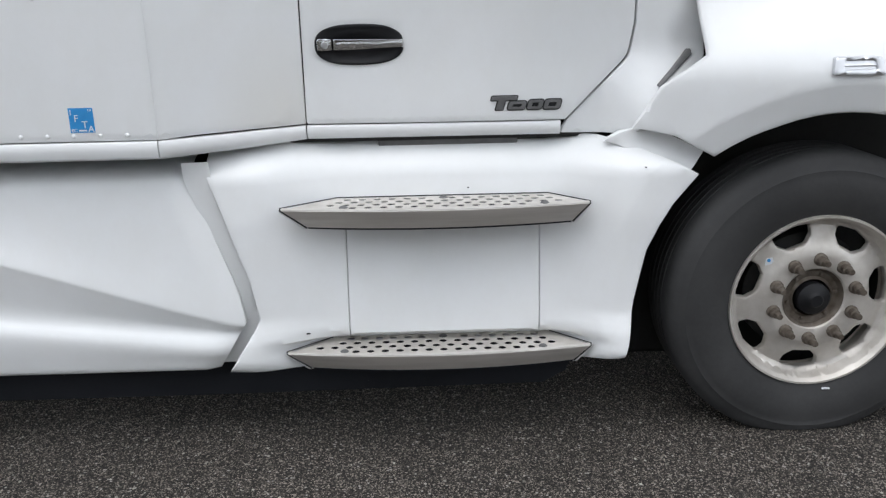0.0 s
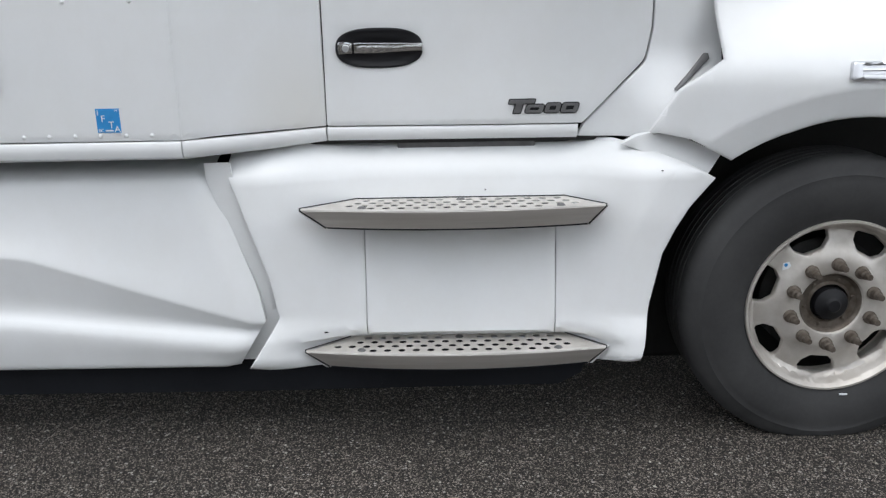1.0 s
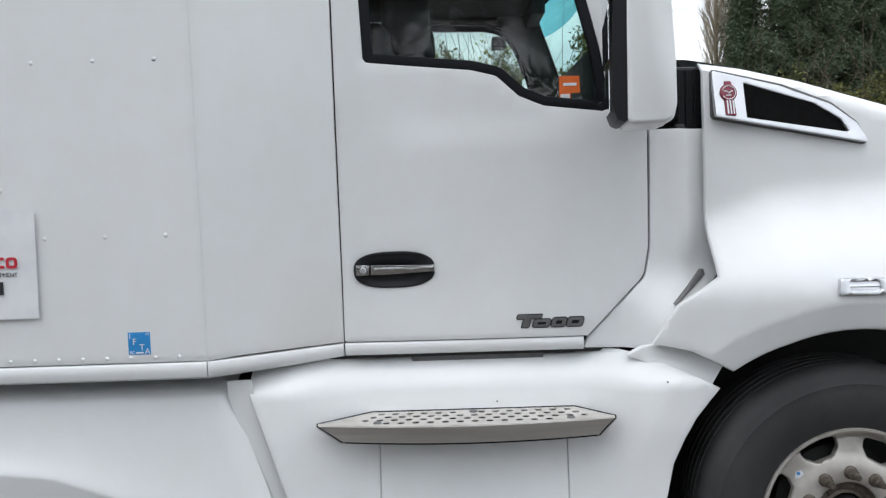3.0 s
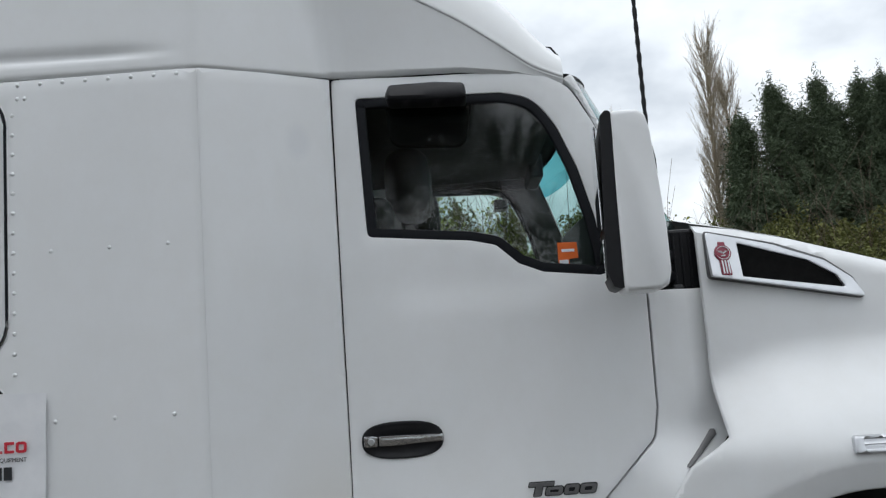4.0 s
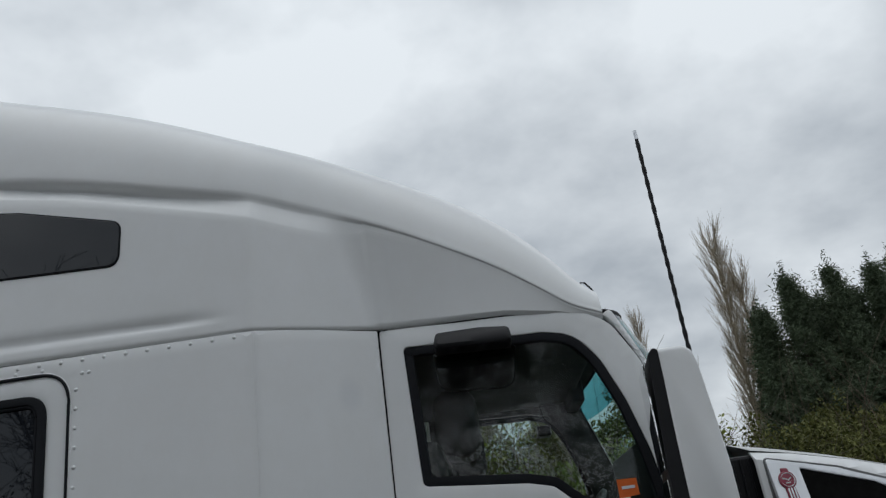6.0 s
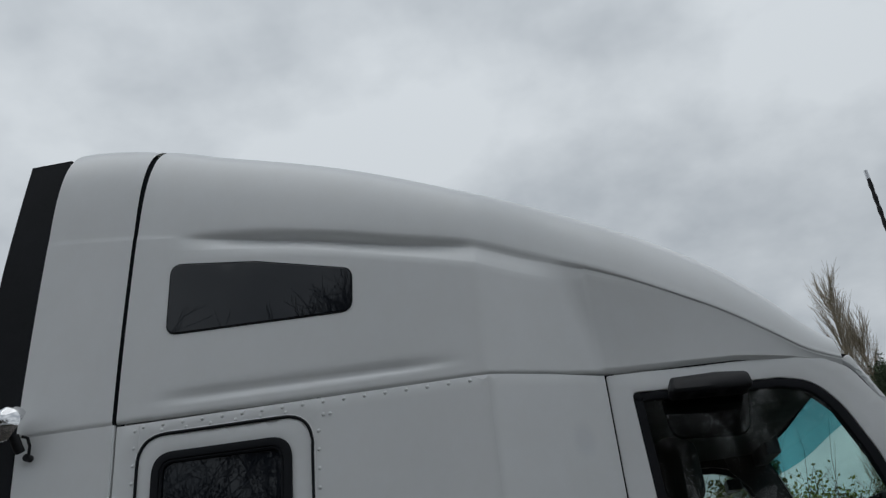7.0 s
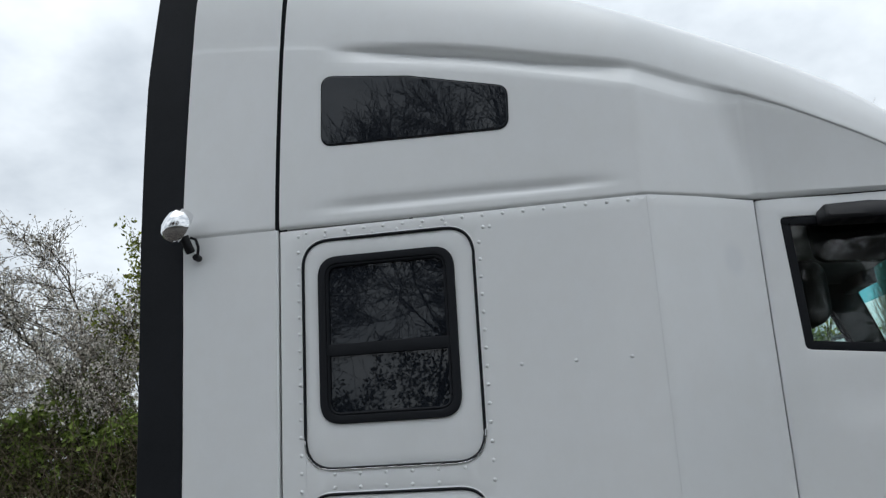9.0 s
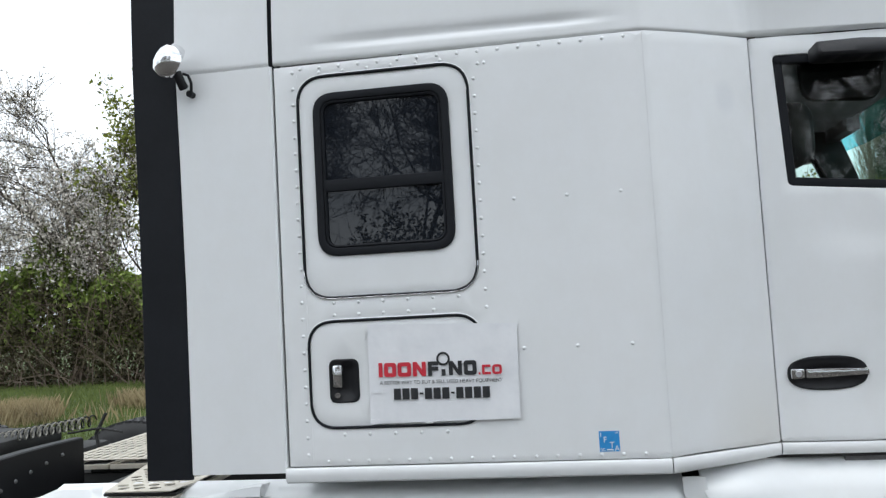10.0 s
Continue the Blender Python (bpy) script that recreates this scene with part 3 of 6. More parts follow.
gasket(grown(win_panel, 0.0035), 0.0065, -0.001, RUBBER, "gasket", win_door)
gasket([p for p in grown(win_panel, 0.010)], 0.003, 0.0, PAINT, "gasket_lip", win_door)
low_trim = [p for p in grown(win_panel, 0.006) if p[1] < 2.49 and (p[0] > -1.1 or p[1] < 1.85)]
low_trim.sort(key=lambda p: math.atan2(p[1] - 2.2, p[0] + 1.6))
part("chrome_trim", tube([(x, -0.004, z) for x, z in low_trim], 0.0028, 6), CHROME, win_door, smooth=True)
wf = part("window_frame", sheet(frame_out, lambda x, z: -0.010, 0.03, [frame_in], step=0.08, roll=0.004), RUBBER, win_door, "black rounded window frame", True)
part("window_pane", sheet(grown(frame_in, 0.01), lambda x, z: 0.006, 0.004, step=0.2, roll=0), DARKGLASS, win_door)
part("crossbar", block(-1.66, -1.176, -0.006, 0.012, 2.148, 2.194, 0.003), RUBBER, win_door, smooth=True)
gasket(grown(frame_in, -0.006), 0.006, -0.001, RUBBER, "inner_seal", win_door)

# baggage hatch
hatch = part("baggage_hatch", sheet(hatch_line, lambda x, z: 0.0, 0.015, [corners([(-1.668, 1.33), (-1.556, 1.33), (-1.556, 1.49), (-1.668, 1.49)], 0.03)], step=0.08, roll=0.004),
             PAINT, truck, "white baggage hatch with black paddle latch", True)
gasket(grown(hatch_line, 0.0035), 0.006, -0.001, RUBBER, "gasket", hatch)
gasket(grown(hatch_line, 0.010), 0.003, 0.0, PAINT, "gasket_lip", hatch)
part("latch_bezel", sheet(corners([(-1.672, 1.326), (-1.552, 1.326), (-1.552, 1.494), (-1.672, 1.494)], 0.03), lambda x, z: -0.006 + 0.02 * max(0, 1 - ((x + 1.612) / 0.048) ** 4) * max(0, 1 - ((z - 1.41) / 0.072) ** 4),
                           0.04, step=0.012, roll=0.006), BLACK, hatch, "black recessed latch", True)
part("latch_paddle", block(-1.657, -1.618, -0.010, 0.004, 1.385, 1.472, 0.008), CHROME, hatch, "chrome latch paddle", True)
part("lock_barrel", lathe([(0.0, -0.012), (0.011, -0.012), (0.013, -0.008), (0.013, 0.01)], (-1.638, 0.0, 1.356), 20), CHROME, hatch, smooth=True)


# sill trims under sleeper and door
def trim_y(x):
    return wall_y(x) - 0.006


def sill(x0, x1, mirrored=False):
    n = max(2, int((x1 - x0) / 0.05))
    rows = []
    for i in range(n + 1):
        x = x0 + (x1 - x0) * i / n
        zb = Interp(x, [-1.9, KINK_X, -0.15, DOOR_X, 1.0], [1.022, 1.027, 1.036, 1.046, 1.044])
        zt = Interp(x, [-1.9, KINK_X, DOOR_X, 1.0], [1.082, 1.084, 1.092, 1.090])
        y = trim_y(x)
        prof = [(y + 0.035, zt), (y + 0.004, zt), (y, zt - 0.005), (y - 0.002, (zt + zb) / 2), (y + 0.004, zb + 0.008), (y + 0.016, zb), (y + 0.06, zb)]
        rows.append([(x, 2 * YC - a if mirrored else a, b) for a, b in prof])
    bm = grid_bm(rows, flip=mirrored)
    for k in (0, -1):
        bm.verts.ensure_lookup_table()
        m = len(rows[0])
        vs = [bm.verts[j] for j in range(m)] if k == 0 else [bm.verts[len(rows) * m - m + j] for j in range(m)]
        bm.faces.new(vs)
    bmesh.ops.recalc_face_normals(bm, faces=bm.faces)
    return bm


part("sill_trim", sill(-1.862, KINK_X - 0.002), PAINT, truck, smooth=True)
part("sill_trim", sill(KINK_X + 0.002, DOOR_X - 0.002), PAINT, truck, smooth=True)
part("sill_trim", sill(DOOR_X + 0.003, 0.8575), PAINT, truck, smooth=True)


# ---- roof fairing ----
# sight-line slopes that bound the roof's outline, and where the roof seen from the yard lies on them
ROOF_S = [-2.20, -1.99, -1.84, -1.457, -0.932, -0.436, 0.027, 0.353, 0.556, 0.703, 0.804, 0.865]
ROOF_M = [0.7445, 0.7332, 0.7203, 0.6872, 0.6324, 0.5640, 0.4898, 0.4302, 0.3831, 0.3375, 0.2985, 0.2800]


def glide(x, X, Y):
    """A smooth line through the stations (X, Y)."""
    x = min(max(x, X[0]), X[-1])
    i = min(max(int(np.searchsorted(X, x)) - 1, 0), len(X) - 2)

    def slope(k):
        a, b = max(k - 1, 0), min(k + 1, len(X) - 1)
        return (Y[b] - Y[a]) / (X[b] - X[a])
    h = X[i + 1] - X[i]
    t = (x - X[i]) / h
    return ((2 * t ** 3 - 3 * t ** 2 + 1) * Y[i] + (t ** 3 - 2 * t ** 2 + t) * h * slope(i)
            + (3 * t ** 2 - 2 * t ** 3) * Y[i + 1] + (t ** 3 - t ** 2) * h * slope(i + 1))


def fullness(s):
    """How boxy the shoulder is: upright at the rear, sloping off towards the screen."""
    return 1.25 + (0.30 if s < -1.865 else 0.0) - 0.30 * sstep(-1.8, -0.9, s) - 0.75 * sstep(-0.7, 0.7, s)


def upper_curve(yc, zc, ztop, n=30, full=0.0):
    """From the crease up over the shoulder to the middle of the roof."""
    h = ztop - zc
    a, b, c, d = (yc, zc), (yc + (0.13 - 0.10 * full) * h, zc + (0.86 + 0.08 * full) * h), (yc + 0.34 - 0.16 * full, ztop + 0.012), (YC, ztop)
    out = []
    for k in range(1, n + 1):
        t = (k / n) ** 1.15
        u = 1 - t
        out.append(tuple(u ** 3 * a[q] + 3 * u * u * t * b[q] + 3 * u * t * t * c[q] + t ** 3 * d[q] for q in (0, 1)))
    return out


def roof_top(s, yc, zc):
    """The crown's height at which its outline keeps to the sight lines."""
    want = glide(s, ROOF_S, ROOF_M)
    lo, hi = zc + 0.02, zc + 1.2
    for _ in range(24):
        mid = (lo + hi) / 2
        best = max((z - 1.832) / (y + 2.835) for y, z in upper_curve(yc, zc, mid, 30, fullness(s)))
        lo, hi = (mid, hi) if best < want else (lo, mid)
    return lo


def roof_section(s):
    """Half section at side station s: points from the seam up to the middle."""
    zs = Interp(s, [-1.85, -0.34, 0.0, 0.5, 0.69, 0.81, 0.88], [2.674, 2.664, 2.660, 2.647, 2.622, 2.592, 2.58])
    tuck = 0.012 * sstep(0.0, 0.08, s) + 0.02 * sstep(0.5, 0.88, s)
    ramp = wall_y(s) + tuck
    lap = 0.002 * sstep(-0.42, -0.30, s)
    yw = ramp - lap
    g = sstep(-1.74, -1.15, s) * (1 - sstep(-0.24, -0.06, s))
    zc = glide(s, [-2.2, -1.85, -1.61, -1.13, -0.66, -0.32, -0.10, 0.108, 0.31, 0.50, 0.65, 0.76, 0.88],
                [3.52, 3.480, 3.446, 3.374, 3.264, 3.188, 3.130, 3.045, 2.942, 2.834, 2.728, 2.648, 2.598])
    zsh = glide(s, [-2.2, -1.85, -1.58, -1.10, -0.65, -0.43, -0.31, -0.21, -0.10, 0.0], [3.43, 3.40, 3.366, 3.292, 3.176, 3.114, 3.082, 3.060, 3.044, 3.040])
    if s > 0:
        zsh = max(zs + 0.014, zc - 0.030 + 0.022 * sstep(0.05, 0.3, s))
    yc = glide(s, [-2.2, -1.85, -1.5, -0.6, -0.42, -0.3, -0.2, -0.1, 0.0, 0.1, 0.3, 0.6, 0.8, 0.88], [0.002, 0.003, 0.006, 0.011, 0.022, 0.066, 0.112, 0.140, 0.152, 0.160, 0.178, 0.200, 0.217, 0.228])
    ztop = roof_top(s, yc, zc)
    bow = 0.07 * sstep(-0.2, 0.9, s)
    brow = yc + 0.005 + 0.008 * (1 - sstep(-0.15, 0.25, s))

    def side(t):
        """The facet that turns in to the cab, cut off by the cab's side, which leans out to the brow."""
        plane = 0.203 + tuck + (brow - 0.203 - tuck) * t ** 1.1
        d = max(0.0, 1 - abs(ramp - lap - plane) / 0.016)
        return min(ramp - lap, plane) - 0.004 * d * d

    pts = [(yw + 0.012, zs), (yw + 0.003, zs + 0.003), (yw, zs + 0.012)]
    dent = 0.014 * sstep(-1.76, -1.45, s) * (1 - sstep(-0.75, -0.45, s))
    zd = Interp(s, [-1.72, -0.5], [2.741, 2.728])
    ytop = side(1.0)
    m = 26
    for k in range(1, m):
        t = k / m
        t = t * t * 0.6 + t * 0.4
        z = zs + 0.012 + (zsh - zs - 0.012) * t
        d = dent * math.exp(-((z - zd) / (0.022 if z > zd else 0.010)) ** 2)
        pts.append((side(t) + d, z))
    lift = zc - zsh
    dp = 0.052 * g * (1 - 0.45 * sstep(-0.9, -0.3, s))
    pts += [(ytop, zsh), (ytop + 0.10 * dp, zsh + 0.10 * lift), (ytop + 0.5 * dp, zsh + 0.40 * lift), (ytop + 0.92 * dp, zsh + 0.70 * lift),
            (ytop + dp, zsh + 0.78 * lift), (ytop + (yc - ytop) * 0.15 + 0.92 * dp, zsh + 0.84 * lift), (yc + 0.35 * dp + 0.2 * (ytop - yc), zsh + 0.97 * lift), (yc + 0.05 * dp, zc + 0.008)]
    pts += [(y, max(z, zc + 0.009)) for y, z in upper_curve(yc, zc, ztop, 30, fullness(s))]
    out = []
    for y, z in pts:
        u = min(1.0, max(0.0, (YC - y) / (YC - min(yw, yc))))
        lean = 0.062 * sstep(-1.5, -1.80, s) * max(0.0, (z - 2.67) / 1.35) ** 1.6
        out.append((s + lean + bow * (1 - u * u) ** 1.4, y, z))
    return out


def roof_loft(stations):
    rows = []
    for s in stations:
        h = roof_section(float(s))
        rows.append(h + [(x, 2 * YC - y, z) for x, y, z in reversed(h[:-1])])
    bm = grid_bm(rows)
    bmesh.ops.recalc_face_normals(bm, faces=bm.faces)
    return bm


stations = list(np.linspace(-1.849, -0.45, 40)) + list(np.linspace(-0.43, 0.12, 56)) + list(np.linspace(0.15, 0.87, 34))
roof = part("roof_fairing", roof_loft(stations), PAINT, truck, "white moulded high-roof fairing")
for p in roof.data.polygons:
    p.use_smooth = True

# upper sleeper window in the fairing
uw = corners([(-1.662, 3.010, 0.045), (-0.90, 2.992, 0.045), (-0.893, 3.166, 0.045), (-1.29, 3.265, 0), (-1.655, 3.314, 0.045)], 0.0, 7)
part("upper_window", sheet(uw, lambda x, z: -0.0050, 0.012, step=0.1, roll=0.003), DARKGLASS, roof, "dark tinted upper sleeper window")
gasket(grown(uw, 0.002), 0.003, -0.001, RUBBER, "window_seal", roof)
part("roof_grip", tube([(0.840, 0.50, 2.77), (0.852, 0.50, 2.816), (0.868, 0.50, 2.812), (0.892, 0.50, 2.780), (0.900, 0.50, 2.75)], 0.004, 6), BLACK, roof, "thin black grip wire", True)


# ---- side extender behind the sleeper ----
def ext_y(z):
    return 0.06 * max(0.0, (z - 2.9) / 1.1) ** 2.0


def ext_solid(x0f, x1f, z0, z1, thick, mirrored=False, off=0.0, roll=0.006):
    rows = []
    n = 44
    for i in range(n + 1):
        z = z0 + (z1 - z0) * i / n
        a, b, y = x0f(z), x1f(z), ext_y(z) + off
        ring = [(a, y + roll), (a + roll, y), (b - roll, y), (b, y + roll), (b, y + thick), (a, y + thick)]
        rows.append([(x, 2 * YC - q if mirrored else q, z) for x, q in ring])
    bm = grid_bm(rows, closed=True)
    bm.verts.ensure_lookup_table()
    bm.faces.new([bm.verts[j] for j in range(6)])
    bm.faces.new([bm.verts[n * 6 + j] for j in range(6)])
    bmesh.ops.recalc_face_normals(bm, faces=bm.faces)
    return bm


def seam_x(z):
    return Interp(z, [1.0, 1.6, 2.67, 3.2, 3.6, 4.1], [-1.853, -1.853, -1.852, -1.852, -1.84, -1.79])


def white_rear(z):
    return Interp(z, [1.0, 1.8, 2.3, 2.66, 3.4, 4.1], [-2.252, -2.253, -2.261, -2.268, -2.255, -2.205])


def black_rear(z):
    return white_rear(z) - Interp(z, [1.0, 2.6, 3.4, 4.0], [0.193, 0.19, 0.20, 0.205])


ext = part("side_extender", ext_solid(white_rear, lambda z: seam_x(z) - 0.004, 1.064, 2.672, 0.03), PAINT, truck, "white side extender panel", True)
up_ext = part("upper_extender", roof_loft(np.linspace(-2.268, -1.867, 12)), PAINT, truck)
for p in up_ext.data.polygons:
    p.use_smooth = True
part("side_extender", ext_solid(white_rear, lambda z: seam_x(z) - 0.005, 1.064, 2.672, 0.03, True), PAINT, truck, smooth=True)
part("seam_backing", block(-1.90, -1.835, 0.032, 0.045, 1.06, 3.3, 0), RUBBER, truck)
rows = []
for s in (-1.90, -1.82):
    h = [(x, y + 0.012, z - 0.012) for x, y, z in roof_section(s)]
    rows.append(h + [(x, 2 * YC - y, z) for x, y, z in reversed(h[:-1])])
part("seam_backing", grid_bm(rows), RUBBER, truck)
part("seam_backing", block(0.03, 0.84, 0.240, 0.262, 2.57, 2.655, 0), RUBBER, truck)
part("seam_backing", block(-0.02, 0.05, 0.232, 0.25, 1.06, 2.66, 0), RUBBER, truck)
flap = part("rubber_flap", ext_solid(black_rear, lambda z: white_rear(z) - 0.002, 1.045, 3.975, 0.018, False, 0.004, 0.003), RUBBER, truck, "black rubber trailing edge flap", True)
part("rubber_flap", ext_solid(black_rear, lambda z: white_rear(z) - 0.002, 1.045, 3.975, 0.018, True, 0.004, 0.003), RUBBER, truck, smooth=True)

# chrome work lamp on the extender
wlamp = part("work_lamp", lathe([(0.0, -0.085), (0.025, -0.083), (0.048, -0.07), (0.060, -0.045), (0.064, -0.015), (0.060, 0.0), (0.0, 0.004)], (0, 0, 0), 32, "x"), CHROME, truck, "round chrome work lamp on a bracket", True)
wlamp.matrix_local = pose(-2.225, -0.075, 2.694, 0, 25, 50) @ Matrix.Diagonal((1, 1, 1.22, 1))
part("lamp_bracket", merge(tube([(-2.225, -0.072, 2.665), (-2.212, -0.06, 2.625), (-2.208, -0.045, 2.605)], 0.019, 10), tube([(-2.215, -0.04, 2.668), (-2.196, -0.03, 2.662), (-2.186, -0.025, 2.63), (-2.190, -0.02, 2.595), (-2.194, 0.0, 2.585)], 0.006, 8),
     tube([(-2.194, -0.03, 2.587), (-2.194, 0.004, 2.587)], 0.014, 10)), BLACK, truck, "black lamp bracket", True)


def ellipse_like(cx, cz, w, h, n=40, p=2.6):
    return [(cx + w / 2 * math.copysign(abs(math.cos(t)) ** (2 / p), math.cos(t)), cz + h / 2 * math.copysign(abs(math.sin(t)) ** (2 / p), math.sin(t)))
            for t in np.linspace(0, 2 * math.pi, n, endpoint=False)]


# ---- door ----
WIN = [(0.104, 2.578, 0.02), (0.633, 2.562, 0.0), (0.745, 2.536, 0.16), (0.822, 2.438, 0.3), (0.890, 2.268, 0.5), (0.937, 2.085, 0.6), (0.958, 1.952, 0.5),
       (0.966, 1.868, 0.02), (0.74, 1.896, 0.05), (0.655, 1.932, 0.02), (0.578, 2.004, 0.05), (0.49, 2.026, 0.03), (0.122, 2.064, 0.025)]
WIN_OUT = corners(WIN, 0, 6)
WIN_IN = [tuple(p) for p in shrink(list(reversed(WIN_OUT)) if signed_area(WIN_OUT) < 0 else WIN_OUT, 0.034)]


def door_y(x, z):
    y = wall_y(0.06) - 0.002
    y += 0.012 * sstep(1.78, 1.86, z) * sstep(0.1, 0.35, x)          # belt line under the window
    y += 0.02 * max(0.0, (z - 1.95)) ** 1.5
    y += 0.010 * ((x - 0.55) / 0.6) ** 2
    y -= 0.008 * sstep(1.30, 1.10, z)
    return y


DOOR_LINE = corners([(DOOR_X + 0.002, 1.097, 0.008), (0.872, 1.094, 0.01), (1.072, 1.296, 0.07), (1.090, 1.40, 0.05), (1.092, 1.80, 0.4), (1.075, 2.02, 0.4), (1.035, 2.22, 0.5),
                     (0.965, 2.42, 0.4), (0.885, 2.565, 0.12), (0.80, 2.614, 0.03), (0.69, 2.635, 0.03), (0.5, 2.6435, 0), (DOOR_X + 0.002, 2.655, 0.012)], 0, 6)
for mir in (False, True):
    door = part("door", sheet(DOOR_LINE, door_y, 0.035, [WIN_OUT] + ([] if mir else [ellipse_like(0.2035, 1.347, 0.270, 0.114)]), step=0.045, roll=0.003, mirrored=mir), PAINT, truck,
                "white cab door with dark window" if not mir else "", True)
    part("window_frame", sheet(WIN_OUT, lambda x, z: door_y(x, z) + 0.003, 0.03, [WIN_IN], step=0.05, roll=0.005, mirrored=mir), RUBBER, door, "black window seal", True)
    part("door_card", sheet([(x + (0.012 if x < 0.4 else -0.012), z + (0.012 if z < 1.8 else -0.012)) for x, z in DOOR_LINE], lambda x, z: door_y(x, z) + 0.040, 0.01, [WIN_OUT], step=0.12, roll=0.0, mirrored=mir), LINER, door, "dark inner door lining")
    pane = part("window_pane", sheet(grown(WIN_IN, 0.008), lambda x, z: door_y(x, z) + 0.014, 0.004, step=0.2, roll=0.0, mirrored=mir, back=False), GLASS, door, "clear side glass")
    pane.visible_shadow = False
    if not mir:
        near_door = door


hx, hz, hy = 0.2035, 1.347, door_y(0.2, 1.347)
bezel = ellipse_like(hx, hz, 0.285, 0.128)
hd = part("door_handle", sheet(bezel, lambda x, z: hy - 0.008 + 0.026 * max(0, 1 - ((x - hx) / 0.125) ** 2) * max(0, 1 - ((z - hz) / 0.052) ** 2), 0.045, step=0.012, roll=0.006), BLACK, near_door, "black recessed handle bowl with a chrome pull", True)
part("door_pull", sheet(corners([(0.122, 1.330), (0.345, 1.337), (0.345, 1.362), (0.122, 1.366)], 0.006), lambda x, z: hy - 0.022, 0.014, step=0.03, roll=0.004), CHROME, near_door, "chrome pull", True)
part("lock_plate", sheet(corners([(0.070, 1.328), (0.119, 1.330), (0.119, 1.366), (0.070, 1.368)], 0.008), lambda x, z: hy - 0.020, 0.014, step=0.02, roll=0.004), CHROME, near_door, smooth=True)
part("key_barrel", lathe([(0.0, -0.003), (0.009, -0.003), (0.0115, 0.0), (0.0115, 0.006)], (0.096, hy - 0.021, 1.348), 18), SATIN, near_door, smooth=True)

# model badge in relief: plain slanted block shapes
by = door_y(0.74, 1.148)


def slanted(bm):
    for v in bm.verts:
        v.co.x += 0.3 * (v.co.z - 1.148)
    return bm


for k, (x0, x1, z0, z1, slot) in enumerate([(0.646, 0.670, 1.130, 1.162, None), (0.622, 0.706, 1.161, 1.174, None), (0.684, 0.742, 1.130, 1.157, "n"), (0.748, 0.797, 1.130, 1.161, "n"), (0.802, 0.856, 1.130, 1.161, "o")]):
    lp = corners([(x0, z0), (x1, z0), (x1, z1), (x0, z1)], 0.009 if slot else 0.002)
    hl = [] if not slot else [corners([(x0 + 0.014, z0 + 0.009), (x1 - 0.014, z0 + 0.009), (x1 - 0.014, z1 - 0.009), (x0 + 0.014, z1 - 0.009)], 0.004)]
    part("badge_rim", slanted(sheet(grown(lp, 0.003), lambda x, z: by - 0.004, 0.006, [], step=0.05, roll=0.001)), BLACK, near_door, smooth=False)
    part("badge_face", slanted(sheet(lp, lambda x, z: by - 0.0065, 0.006, hl, step=0.05, roll=0.001)), DARKGREY, near_door, "grey metal model badge", False)

# down-view mirror housing over the window; a dark sheet inside imitates its reflection
part("blind_spot_mirror", sheet(corners([(0.222, 2.520, 0.02), (0.512, 2.508, 0.02), (0.505, 2.575, 0.02), (0.40, 2.590, 0.01), (0.238, 2.590, 0.02)], 0, 5), lambda x, z: 0.075 + 0.9 * max(0, z - 2.545), 0.11, step=0.03, roll=0.015), BLACK, near_door, "black down-view mirror housing over the window", True)
part("housing_reflection", sheet(corners([(0.22, 2.40, 0.06), (0.50, 2.38, 0.06), (0.53, 2.545, 0.02), (0.21, 2.555, 0.02)], 0, 6), lambda x, z: 0.26, 0.03, step=0.1, roll=0.01), VENTBLACK, near_door, smooth=True)
# label on the glass
part("window_sticker", sheet([(0.796, 1.905), (0.835, 1.905), (0.835, 1.936), (0.868, 1.938), (0.866, 1.995), (0.797, 1.997)], lambda x, z: door_y(x, z) + 0.012, 0.001, step=0.2, roll=0), ORANGE, near_door, "orange and white label on the glass")
part("sticker_print", sheet([(0.800, 1.907), (0.832, 1.907), (0.832, 1.934), (0.800, 1.934)], lambda x, z: door_y(x, z) + 0.0108, 0.0006, step=0.2, roll=0), DECALWHITE, near_door)
part("sticker_print", sheet([(0.81, 1.962), (0.856, 1.962), (0.856, 1.972), (0.81, 1.972)], lambda x, z: door_y(x, z) + 0.0108, 0.0006, step=0.2, roll=0), DECALWHITE, near_door)


# ---- cab shell: cowl, pillars, screen ----
COWL = corners([(0.858, 1.048, 0.006), (1.03, 1.046, 0.02), (1.10, 1.060, 0.0), (1.20, 1.16, 0.0), (1.33, 1.29, 0.02), (1.335, 1.42, 0.0), (1.335, 1.80, 0.01), (1.100, 1.803, 0.0),
                (1.097, 1.40, 0.05), (1.078, 1.292, 0.07), (0.878, 1.090, 0)], 0, 6)


def cowl_y(x, z):
    y = 0.212
    y += 0.03 * sstep(1.20, 1.26, x) * sstep(1.2, 1.35, z)
    y -= 0.10 * sstep(0.98, 1.14, x) * (1 - sstep(1.10, 1.34, z))
    return y


